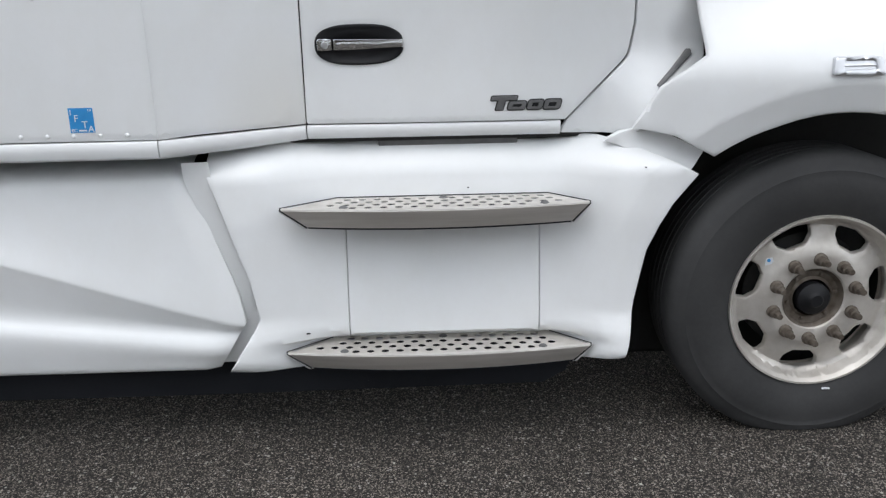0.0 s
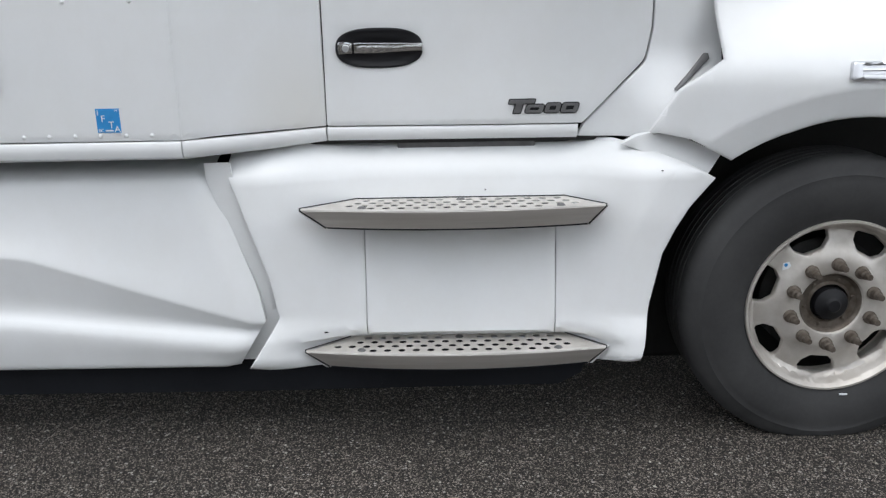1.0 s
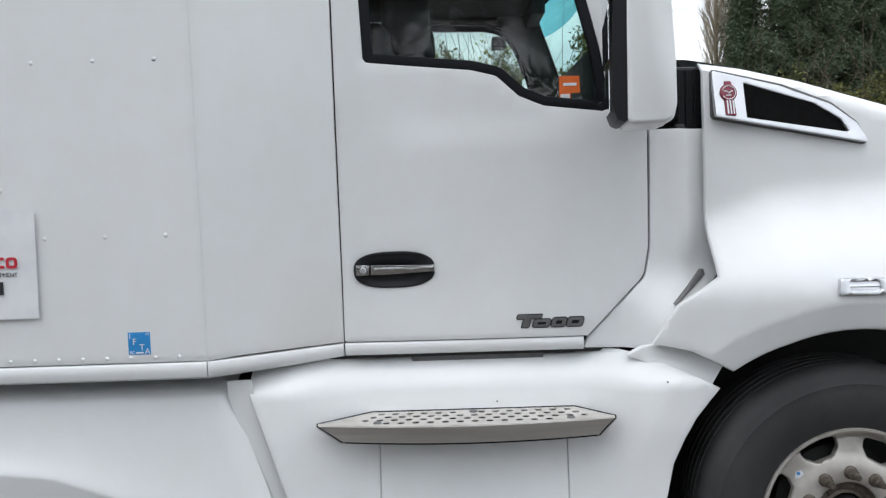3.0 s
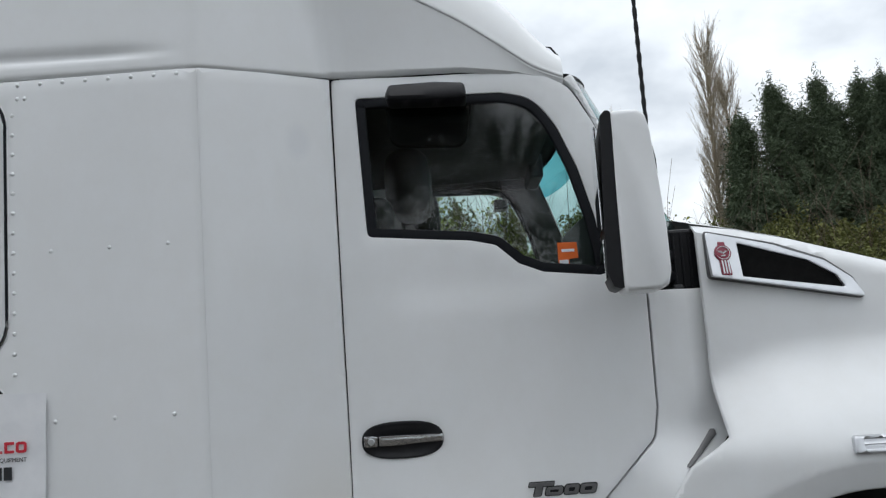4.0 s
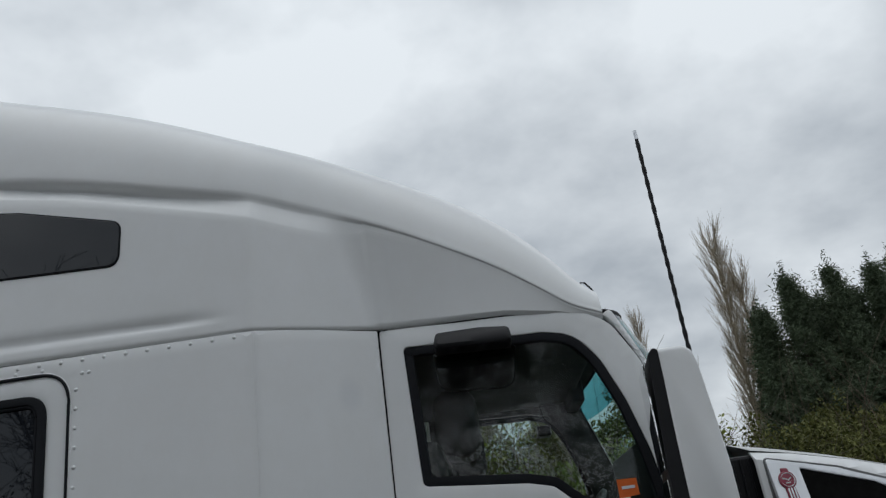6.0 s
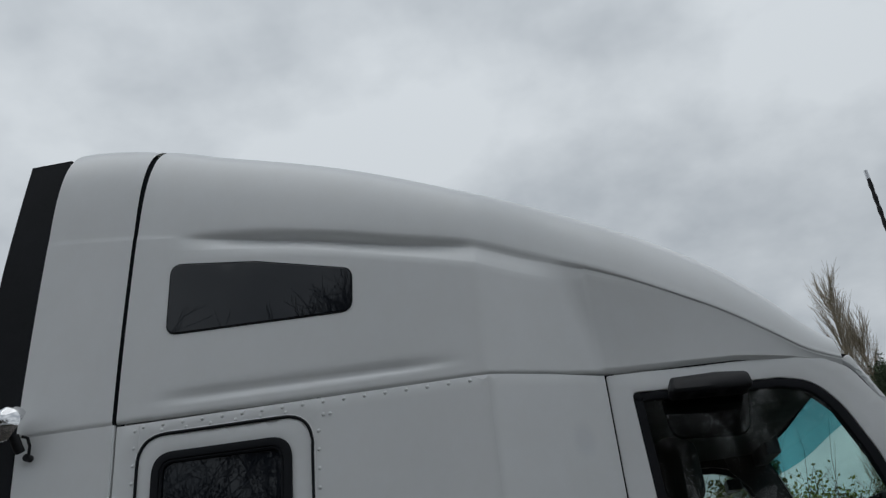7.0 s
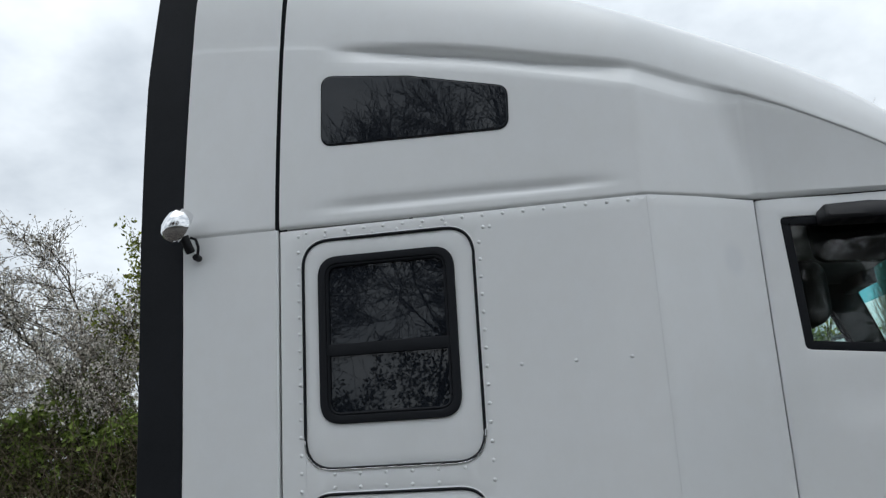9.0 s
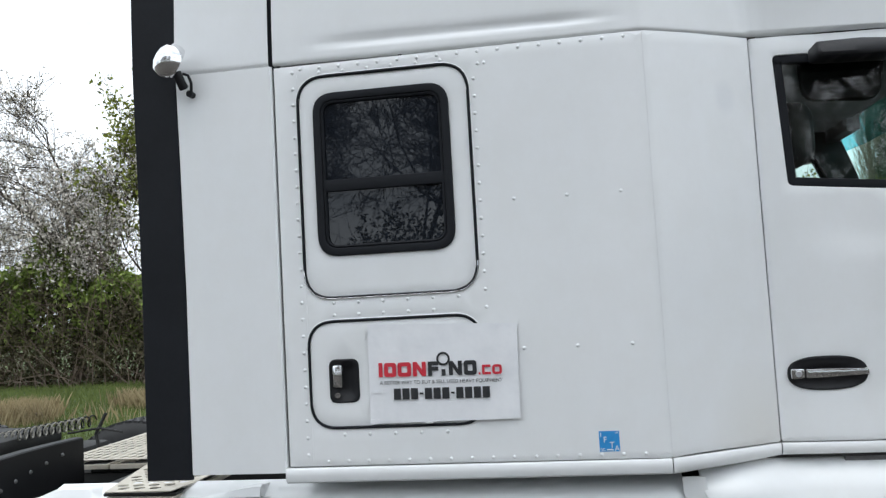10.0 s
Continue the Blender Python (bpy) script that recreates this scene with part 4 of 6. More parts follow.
PILLAR = corners([(1.099, 1.81), (1.165, 1.81, 0.02), (1.135, 1.93, 0.0), (1.070, 2.20, 0.4), (0.986, 2.445, 0.0), (0.905, 2.625, 0.03), (0.868, 2.60, 0.0), (0.905, 2.56, 0.02), (0.973, 2.425, 0), (1.042, 2.224, 0), (1.082, 2.022, 0)], 0, 5)
for mir in (False, True):
    part("cowl_side", sheet(COWL, cowl_y, 0.03, step=0.035, roll=0.005, mirrored=mir), PAINT, truck, smooth=True)
    part("windshield_pillar", sheet(PILLAR, lambda x, z: 0.222 + 0.4 * max(0, x - 1.12 + 0.42 * (z - 1.95)), 0.05, step=0.035, roll=0.012, mirrored=mir), PAINT, truck, smooth=True)
    part("cowl_box", merge(block(1.20, 1.325, 0.28, 0.5, 1.80, 2.02, 0.012), *[block(1.215 + k * 0.028, 1.222 + k * 0.028, 0.272, 0.285, 1.81, 2.01, 0.002) for k in range(4)])
         if not mir else block(1.20, 1.325, 1.94, 2.16, 1.80, 2.02, 0.012), BLACK, truck, smooth=False)


TRIM = corners([(0.70, 2.60), (0.865, 2.60), (0.935, 2.42), (1.01, 2.2), (1.10, 1.95), (1.11, 1.84), (0.965, 1.86), (0.945, 1.97), (0.92, 2.09), (0.87, 2.26), (0.80, 2.43), (0.72, 2.52)], 0.0)
for mir in (False, True):
    part("pillar_trim", sheet(TRIM if not mir else [(x + (0.055 if k in (1, 2, 3, 4) else 0.0), z + (0.03 if k < 2 else 0)) for k, (x, z) in enumerate(TRIM)], lambda x, z: 0.275, 0.03, step=0.1, roll=0.006, mirrored=mir), LINER, truck, "dark inner pillar trim" if not mir else "")


def screen_point(u, v):
    """u across from side to side, v from the header down to the cowl."""
    y = 0.262 + (2 * (YC - 0.262)) * u
    q = (u - 0.5) * 2
    xs = 0.895 + 0.275 * v
    bow = (0.12 + 0.15 * v) * (1 - abs(q) ** 4.5)
    z = 2.610 - 0.71 * v + 0.085 * (1 - q * q) * (1 - v)
    return (xs + bow, y, z)


rows = [[screen_point(u, v) for u in np.linspace(0, 1, 25)] for v in np.linspace(0, 1, 9)]
bm = grid_bm(rows)
bmesh.ops.recalc_face_normals(bm, faces=bm.faces)
ws = part("windshield", bm, SHIELD, truck, "curved tinted windshield", True)
ws.visible_shadow = False
rows = [[screen_point(u, v) for u in np.linspace(0.01, 0.99, 25)] for v in np.linspace(0.0, 0.20, 4)]
bm = grid_bm([[(x - 0.008, y, z - 0.004) for x, y, z in r] for r in rows])
sb = part("shade_band", bm, SHADEBAND, truck, "blue-green shade band of the windshield", True)
sb.visible_shadow = False
rows = []
for u in np.linspace(0.0, 1.0, 25):
    x, y, z = screen_point(u, 0.0)
    rows.append([(0.80, y, 2.625), (0.5 * (0.80 + x), y, 0.5 * (2.63 + z) + 0.004), (x, y, z), (x, y, z + 0.012), (0.80, y, 2.64)])
bm = grid_bm(rows, closed=True)
bmesh.ops.recalc_face_normals(bm, faces=bm.faces)
part("windshield_header", bm, LINER, truck, smooth=True)
part("windshield_seal", tube([screen_point(u, 0.0) for u in np.linspace(0, 1, 25)], 0.007, 6), GREYSEAL, truck, smooth=True)
part("windshield_seal", tube([screen_point(0.0, v) for v in np.linspace(0, 1, 9)], 0.007, 6), GREYSEAL, truck, smooth=True)
part("windshield_seal", tube([screen_point(1.0, v) for v in np.linspace(0, 1, 9)], 0.007, 6), GREYSEAL, truck, smooth=True)


# ---- hood and fender ----
HUB = (1.722, 0.478)


def hood_top(x):
    return Interp(x, [1.28, 1.43, 1.63, 1.95, 2.3, 2.6, 2.8], [2.036, 2.006, 1.957, 1.857, 1.72, 1.55, 1.36])


def hood_y(x, z):
    zt = hood_top(x)
    shoulder = Interp(x, [1.28, 1.5, 2.0, 2.8], [1.40, 1.50, 1.52, 1.40])
    y = 0.205
    y += 0.02 * sstep(1.6, 2.0, z)
    fl = 1 - sstep(1.22, shoulder + 0.10, z)
    amp = Interp(x, [1.05, 1.15, 1.3, 1.5], [0.10, 0.12, 0.185, 0.235])
    y -= amp * fl ** 0.9
    r = math.hypot(x - HUB[0], z - HUB[1])
    if r < 0.737:
        y += 0.30 * (0.737 - r)
    y += 0.22 * max(0.0, x - 2.2) ** 1.6
    y += 0.05 * sstep(zt - 0.05, zt, z) ** 2
    return y


arch = [(HUB[0] + 0.645 * math.cos(a), HUB[1] + 0.645 * math.sin(a)) for a in np.linspace(radians(8), radians(128), 26)]
HOOD = [(1.285, 1.30), (1.287, 1.6), (1.287, 2.028), (1.43, hood_top(1.43)), (1.63, hood_top(1.63)), (1.95, hood_top(1.95)), (2.3, hood_top(2.3)), (2.6, hood_top(2.6)), (2.8, 1.36), (2.86, 1.0), (2.80, 0.58)]
HOOD = HOOD + arch + [(1.20, 1.052), (1.075, 1.075), (1.158, 1.207)]
RINGS = [(HUB[0] + r * math.cos(a), HUB[1] + r * math.sin(a)) for r in (0.665, 0.70, 0.729, 0.737, 0.75, 0.78) for a in np.linspace(radians(6), radians(150), 70)]
hood = part("hood", sheet(HOOD, hood_y, 0.02, step=0.032, roll=0.006, more=RINGS), PAINT, truck, "white hood with flared front fender", True)
part("hood", sheet(HOOD, hood_y, 0.02, step=0.08, roll=0.006, mirrored=True), PAINT, truck, smooth=True)
rows = []
for x in np.linspace(1.29, 2.8, 24):
    zt = hood_top(x)
    y0 = hood_y(x, zt) + 0.004
    rows.append([(float(x + 0.0), y0 + (2 * (YC - y0)) * u, float(zt - 0.003 + 0.10 * (1 - (2 * u - 1) ** 2) + 0.004)) for u in np.linspace(0, 1, 21)])
bm = grid_bm(rows)
bmesh.ops.recalc_face_normals(bm, faces=bm.faces)
part("hood_top", bm, PAINT, truck, smooth=True)
part("grille", block(2.76, 2.84, 0.45, 2.0, 0.55, 1.40, 0.03), CHROME, truck, smooth=True)
part("bumper", block(2.62, 2.9, 0.05, 2.39, 0.30, 0.58, 0.06, 4), PAINT, truck, smooth=True)
part("fender_seal", sheet(corners([(1.156, 1.203), (1.166, 1.198), (1.286, 1.294), (1.284, 1.312), (1.270, 1.312)], 0.004), lambda x, z: cowl_y(x, z) - 0.010, 0.02, step=0.02, roll=0.004), DARKGREY, hood, "grey rubber fender seal", True)
part("fender_extension", sheet(corners([(0.99, 1.030), (1.04, 1.058, 0.01), (1.09, 1.070), (1.20, 1.048), (1.318, 0.992), (1.268, 0.93), (1.15, 0.975)], 0, 5), lambda x, z: 0.135 - 0.5 * max(0.0, 1.02 - z), 0.03, step=0.04, roll=0.006), PAINT, truck, smooth=True)

# hood vent with chrome surround
VENT = corners([(1.316, 1.834, 0.012), (1.842, 1.728, 0.012), (1.806, 1.80, 0.03), (1.722, 1.868, 0.05), (1.555, 1.936, 0), (1.316, 1.996, 0.012)], 0, 6)
VENT_IN = corners([(1.424, 1.828, 0.004), (1.776, 1.768, 0.006), (1.75, 1.813, 0.02), (1.661, 1.871, 0.04), (1.424, 1.948, 0.004)], 0, 6)


def vent_y(x, z):
    return 0.196 + 0.30 * (z - (1.915 - 0.28 * (x - 1.316)))


part("vent_seal", sheet(grown(VENT, 0.006), lambda x, z: hood_y(x, z) - 0.003, 0.008, step=0.05, roll=0.002), DARKGREY, hood, smooth=True)
bez = part("vent_surround", sheet(VENT, vent_y, 0.02, [VENT_IN], step=0.010, roll=0.004), SATIN, hood, "chrome vent surround", True)
part("vent_mesh", sheet(VENT_IN, lambda x, z: hood_y(x, z) - 0.005 + 0.001 * math.sin(260 * (x + 0.3 * z)), 0.006, step=0.012, roll=0), VENTBLACK, hood, "black vent mesh", True)
part("emblem", sheet([(1.367 + 0.030 * math.cos(t), 1.916 + 0.030 * math.sin(t)) for t in np.linspace(0, 2 * math.pi, 28, endpoint=False)], lambda x, z: vent_y(x, z) - 0.006, 0.008, step=0.05, roll=0.003), MAROON, hood, "maroon enamel emblem", True)
part("emblem", sheet(corners([(1.350, 1.838), (1.388, 1.834), (1.384, 1.892), (1.350, 1.895)], 0.006), lambda x, z: vent_y(x, z) - 0.005, 0.007, step=0.05, roll=0.003), MAROON, hood, smooth=True)
part("emblem", sheet(corners([(1.354, 1.940), (1.382, 1.938), (1.380, 1.955), (1.356, 1.957)], 0.004), lambda x, z: vent_y(x, z) - 0.005, 0.007, step=0.05, roll=0.003), MAROON, hood, smooth=True)
for k in range(3):
    part("emblem_stripe", sheet([(1.3565 + k * 0.010, 1.842), (1.3615 + k * 0.010, 1.842), (1.3615 + k * 0.010, 1.889), (1.3565 + k * 0.010, 1.889)], lambda x, z: vent_y(x, z) - 0.0065, 0.002, step=0.05, roll=0), DECALWHITE, hood)
part("emblem_ring", tube([(1.367 + 0.023 * math.cos(t), vent_y(1.367, 1.916 + 0.023 * math.sin(t)) - 0.0065, 1.916 + 0.023 * math.sin(t)) for t in np.linspace(0, 2 * math.pi, 24, endpoint=False)], 0.0014, 5, True), DECALWHITE, hood)
for q in ((1.357, 1.920, 18), (1.373, 1.918, -30), (1.365, 1.906, 0)):
    bm = block(-0.008, 0.008, -0.001, 0.001, -0.0022, 0.0022, 0)
    part("emblem_bar", moved(bm, q[0], vent_y(q[0], q[1]) - 0.0072, q[1], turn=q[2]), DECALWHITE, hood)

# side marker lamp
my = hood_y(1.71, 1.265) - 0.004
mz, mx = [(hood_y(1.71 + a, 1.265 + b) - hood_y(1.71 - a, 1.265 - b)) / 0.05 for a, b in ((0, 0.025), (0.025, 0))]


def marker_y(x, z):
    return my + mx * (x - 1.71) + mz * (z - 1.265)


MK = corners([(1.632, 1.240, 0.012), (1.800, 1.240, 0.012), (1.786, 1.292, 0.012), (1.640, 1.294, 0.012)], 0, 5)
part("marker_lamp", sheet(MK, lambda x, z: marker_y(x, z) - 0.012, 0.02, [corners([(1.668, 1.256), (1.766, 1.256), (1.762, 1.282), (1.670, 1.283)], 0.004)], step=0.03, roll=0.006), SATIN, hood, "chrome side marker lamp", True)
part("marker_lens", sheet(corners([(1.664, 1.254), (1.769, 1.254), (1.765, 1.284), (1.667, 1.285)], 0.004), lambda x, z: marker_y(x, z) - 0.004 - 0.003 * max(0.0, 1 - abs(z - 1.268) / 0.004), 0.008, step=0.004, roll=0), SATIN, hood, smooth=True)


# ---- mirror, aerial ----
def mirror_head():
    prof = [(0.936, 2.342), (1.022, 2.342), (1.048, 2.325), (1.059, 2.28), (1.072, 2.13), (1.083, 1.97), (1.083, 1.84), (1.073, 1.80), (1.048, 1.787), (0.938, 1.785)]
    lp = corners([(x, z, 0.02) for x, z in prof], 0.02, 4)
    rows = []
    c = np.array(lp)
    mid = c.mean(0)
    for y, k in ((-0.241, 0.86), (-0.239, 0.92), (-0.235, 0.957), (-0.228, 0.982), (-0.217, 0.995), (-0.20, 1.0), (0.0, 1.0), (0.05, 0.98), (0.065, 0.9)):
        w = [(mid[0] + (p[0] - mid[0]) * (1 - (1 - k) * 1.0), y + (0.012 * sstep(1.99, 1.94, p[1]) * -1 if y < -0.18 else 0), mid[1] + (p[1] - mid[1]) * (1 - (1 - k) * 0.4)) for p in c]
        rows.append(w)
    bm = grid_bm(rows, closed=True)
    bm.verts.ensure_lookup_table()
    n = len(c)
    bm.faces.new([bm.verts[j] for j in range(n)])
    bm.faces.new([bm.verts[len(bm.verts) - n + j] for j in range(n)])
    bmesh.ops.recalc_face_normals(bm, faces=bm.faces)
    return bm


def toed(bm):
    """Turns the mirror's face in towards the driver."""
    for v in bm.verts:
        v.co.x += 0.12 * (v.co.y + 0.235) - 0.010
    return bm


mh = part("side_mirror", toed(mirror_head()), PAINT, truck, "white tall side mirror with black rear rim", True)
rim_line = [(0.912, 2.325), (0.930, 2.343), (0.946, 2.338), (0.946, 2.10), (0.948, 1.88), (0.950, 1.804), (0.930, 1.796), (0.910, 1.804), (0.892, 1.85), (0.902, 2.10)]
rows = []
lp = corners([(x, z, 0.012) for x, z in rim_line], 0.012, 4)
for y, k in ((-0.241, 0.96), (-0.237, 1.0), (0.055, 1.0), (0.068, 0.93)):
    c = np.array(lp)
    mid = c.mean(0)
    rows.append([(mid[0] + (p[0] - mid[0]) * k, y, mid[1] + (p[1] - mid[1]) * (1 - (1 - k) * 0.2)) for p in c])
bm = grid_bm(rows, closed=True)
bm.verts.ensure_lookup_table()
n = len(lp)
bm.faces.new([bm.verts[j] for j in range(n)])
bm.faces.new([bm.verts[len(bm.verts) - n + j] for j in range(n)])
bmesh.ops.recalc_face_normals(bm, faces=bm.faces)
part("mirror_rim", toed(bm), BLACK, mh, "black rim", True)
part("mirror_glass", toed(block(0.889, 0.896, -0.21, 0.04, 1.98, 2.30, 0.002)), MIRROR, mh)
part("mirror_glass", toed(block(0.889, 0.895, -0.21, 0.04, 1.83, 1.95, 0.002)), MIRROR, mh)
part("mirror_arm", merge(tube([(1.02, 0.05, 1.93), (1.08, 0.15, 1.93), (1.2, 0.30, 1.92)], 0.032, 10), tube([(1.02, 0.05, 1.85), (1.1, 0.18, 1.85), (1.22, 0.31, 1.85)], 0.024, 10)), BLACK, truck, "black mirror arm", True)
ant = [(1.128 + (1.112 - 1.128) * t + 0.0, 0.125 - 0.05 * t, 2.28 + 0.95 * t) for t in np.linspace(0, 1, 60)]
rad = [0.0075 + 0.0015 * math.sin(i * 1.9) for i in range(60)]
aerial = part("aerial", tube(ant, rad, 8), BLACK, truck, "black wound whip aerial on the mirror", True)
part("aerial_tip", tube([(1.112, 0.075, 3.225), (1.1115, 0.074, 3.262)], 0.0075, 8), SATIN, aerial, "pale tip", True)
part("aerial_foot", lathe([(0.0, -0.16), (0.022, -0.16), (0.022, -0.02), (0.014, 0.03), (0.0, 0.035)], (1.128, 0.125, 2.27), 14, "z"), BLACK, aerial, smooth=True)
fm = copy_thing(mh, Matrix.Translation((0, 2 * YC, 0)) @ Matrix.Diagonal((1, -1, 1, 1)))
fm.parent = truck
fm.matrix_basis = Matrix.Translation((0, 2 * YC, 0)) @ Matrix.Diagonal((1, -1, 1, 1))


# ---- step fairing, steps, skirt ----
FAIR = [(-0.297, 0.957), (-0.242, 0.805), (-0.179, 0.613), (-0.154, 0.474), (-0.180, 0.43), (-0.263, 0.303), (0.02, 0.281), (0.45, 0.270), (0.90, 0.290), (1.060, 0.318), (1.072, 0.366), (1.087, 0.507), (1.124, 0.682),
        (1.165, 0.765), (1.205, 0.83), (1.290, 0.925), (1.225, 0.962), (1.159, 0.988), (1.06, 1.022), (0.979, 1.040), (0.92, 1.040), (0.87, 1.030), (0.82, 1.027), (0.476, 1.028), (0.10, 1.032), (-0.05, 1.036), (-0.30, 1.020)]


MID_Z = [0.27, 0.345, 0.370, 0.388, 0.405, 0.45, 0.50, 0.78, 0.85, 0.875, 0.94, 1.0, 1.03]
MID_Y = [0.10, 0.158, 0.152, 0.096, 0.080, 0.090, 0.096, 0.146, 0.160, 0.162, 0.180, 0.228, 0.270]
RIM_Z = [0.27, 0.295, 0.33, 0.40, 0.47, 0.80, 0.95, 1.0, 1.03]
RIM_Y = [0.050, 0.014, -0.008, 0.002, 0.030, 0.050, 0.074, 0.130, 0.20]


def fair_y(x, z):
    """The moulded step well: a hollow between two proud flanks."""
    s = sstep(-0.20, 0.12, x) * (1 - sstep(0.80, 1.05, x))
    e = Interp(z, RIM_Z, RIM_Y) - 0.022 * sstep(0.9, 1.15, x)
    c = Interp(z, MID_Z, MID_Y)
    y = e + (c - e) * s
    if x > 0.9:
        y += 0.16 * max(0.0, 0.745 - math.hypot(x - HUB[0], z - HUB[1])) * sstep(0.9, 1.0, x)
    return y


cpan = corners([(0.137, 0.388), (0.780, 0.384), (0.782, 0.765), (0.137, 0.770)], 0.006)
fair = part("step_fairing", sheet(FAIR, fair_y, 0.015, [grown(cpan, 0.002)], step=0.022, roll=0.006, more=[(HUB[0] + r * math.cos(a), HUB[1] + r * math.sin(a)) for r in (0.67, 0.70, 0.735, 0.745, 0.755) for a in np.linspace(radians(130), radians(200), 34)]), PAINT, truck, "white moulded step fairing", True)
part("fairing_panel", sheet(cpan, fair_y, 0.012, step=0.035, roll=0.003), PAINT, fair, smooth=True)
part("fairing_backing", sheet([(0.12, 0.36), (0.80, 0.36), (0.80, 0.79), (0.12, 0.79)], lambda x, z: fair_y(x, z) + 0.016, 0.004, step=0.05, roll=0), PAINT, fair)
for q in ((-0.005, 0.415), (0.545, 0.880), (1.11, 0.955)):
    part("paint_chip", sheet([(q[0] + (0.007 if q[0] < 0 else 0.003) * math.cos(a) * (1 + 0.6 * math.cos(a)), q[1] + 0.0022 * math.sin(a)) for a in np.linspace(0, 6.28, 9, endpoint=False)], lambda x, z: fair_y(*q) - 0.003, 0.004, step=0.05, roll=0), INK, fair)


def step_unit(z0, xl, xr, bl, br, bx0, bx1, drop):
    """A tread plate with round holes, a bowed nose and a folded front."""
    n = 24
    front = []
    for i in range(n + 1):
        t = i / n
        x = xl + (xr - xl) * t
        front.append((x, 0.022 - 0.045 * (1 - (2 * t - 1) ** 2)))
    outline = front + [(br, 0.158), (bl, 0.158)]
    holes = []
    bolts = [(bl + 0.03, 0.02), (br - 0.03, 0.02), ((bl + br) / 2, 0.128)]
    for r in range(4):
        y = 0.020 + r * 0.036
        for k in range(30):
            x = xl + 0.03 + k * 0.049 + (r % 2) * 0.0245
            fy = 0.022 - 0.045 * (1 - (2 * (x - xl) / (xr - xl) - 1) ** 2)
            left = Interp(y, [0.0, 0.158], [xl + 0.03, bl])
            right = Interp(y, [0.0, 0.158], [xr - 0.03, br])
            if y < fy + 0.020 or x < left + 0.026 or x > right - 0.026:
                continue
            if any(math.hypot(x - bx, y - by2) < 0.026 for bx, by2 in bolts):
                continue
            holes.append([(x + 0.0130 * math.cos(a), y + 0.0130 * math.sin(a)) for a in np.linspace(0, 2 * math.pi, 10, endpoint=False)])
    st = part("step", sheet(outline, lambda x, y: z0, 0.003, holes, step=0.08, roll=0.002, plane="xy"), TREAD, truck, "aluminium step with round grip holes", False)
    # dark sheet added under the tread so its holes read as shaded
    part("tread_shade", sheet(shrink(outline, 0.012) if signed_area(outline) > 0 else shrink(list(reversed(outline)), 0.012), lambda x, y: z0 - 0.016, 0.004, step=0.2, roll=0.0, plane="xy"), RUBBER, st)
    for q in (0, 1):
        ex, bx, sg = (xl, bx0, -1) if q == 0 else (xr, bx1, 1)
        part("step_seal", tube([(ex + sg * 0.004, 0.03, z0 + 0.001), (ex + sg * 0.004, 0.026, z0 - 0.006), (bx + sg * 0.005, 0.040, z0 - drop - 0.002)], 0.0028, 5), GREYSEAL, st)
        part("step_lip", tube([(ex + sg * 0.010, 0.036, z0 - 0.002), (ex + sg * 0.004, 0.036, z0 - 0.010), (bx + sg * 0.014, 0.048, z0 - drop - 0.003), (bx + sg * 0.002, 0.052, z0 - drop - 0.007)], [0.003, 0.006, 0.006, 0.003], 8), PAINT, st, "white moulded lip round the step", True)
    rows = []
    for i in range(n + 1):
        t = i / n
        x, y = front[i]
        xb = bx0 + (bx1 - bx0) * t
        yb = y + 0.014
        rows.append([(x, y + 0.012, z0 + 0.001), (x, y + 0.003, z0 - 0.0), (x, y, z0 - 0.006), (x + (xb - x) * 0.92, y + (yb - y) * 0.92, z0 - drop * 0.92), (xb, yb + 0.004, z0 - drop), (xb, yb + 0.03, z0 - drop), (xb, yb + 0.03, z0 - drop + 0.004), (x, y + 0.02, z0 - 0.006)])
    bm = grid_bm(rows, closed=True)
    bm.verts.ensure_lookup_table()
    m = len(rows[0])
    bm.faces.new([bm.verts[j] for j in range(m)])
    bm.faces.new([bm.verts[len(bm.verts) - m + j] for j in range(m)])
    bmesh.ops.recalc_face_normals(bm, faces=bm.faces)
    part("step_front", bm, ALU, st, "brushed aluminium front", True)
    part("step_seal", tube([(front[i][0] + (bx0 + (bx1 - bx0) * i / n - front[i][0]), front[i][1] + 0.018, z0 - drop - 0.001) for i in range(n + 1)], 0.0028, 5), RUBBER, st)
    part("step_seal", tube([(xl - 0.004, 0.03, z0 + 0.001), (bl, 0.16, z0 + 0.001), (br, 0.16, z0 + 0.001), (xr + 0.004, 0.03, z0 + 0.001)], 0.002, 5), GREYSEAL, st)
    for bx, by2 in bolts:
        part("step_bolt", lathe([(0.0, 0.006), (0.010, 0.005), (0.0145, 0.001), (0.0145, -0.003)], (bx, by2, z0), 14, "z"), DARKGREY, st, smooth=True)
    return st


step_unit(0.856, -0.055, 0.926, 0.112, 0.812, 0.026, 0.872, 0.067)
step_unit(0.362, -0.068, 0.946, 0.090, 0.815, 0.010, 0.890, 0.064)


def skirt_edge(z):
    return Interp(z, [0.298, 0.43, 0.465, 0.575, 0.807, 0.937, 1.0], [-0.305, -0.225, -0.202, -0.222, -0.308, -0.356, -0.358])


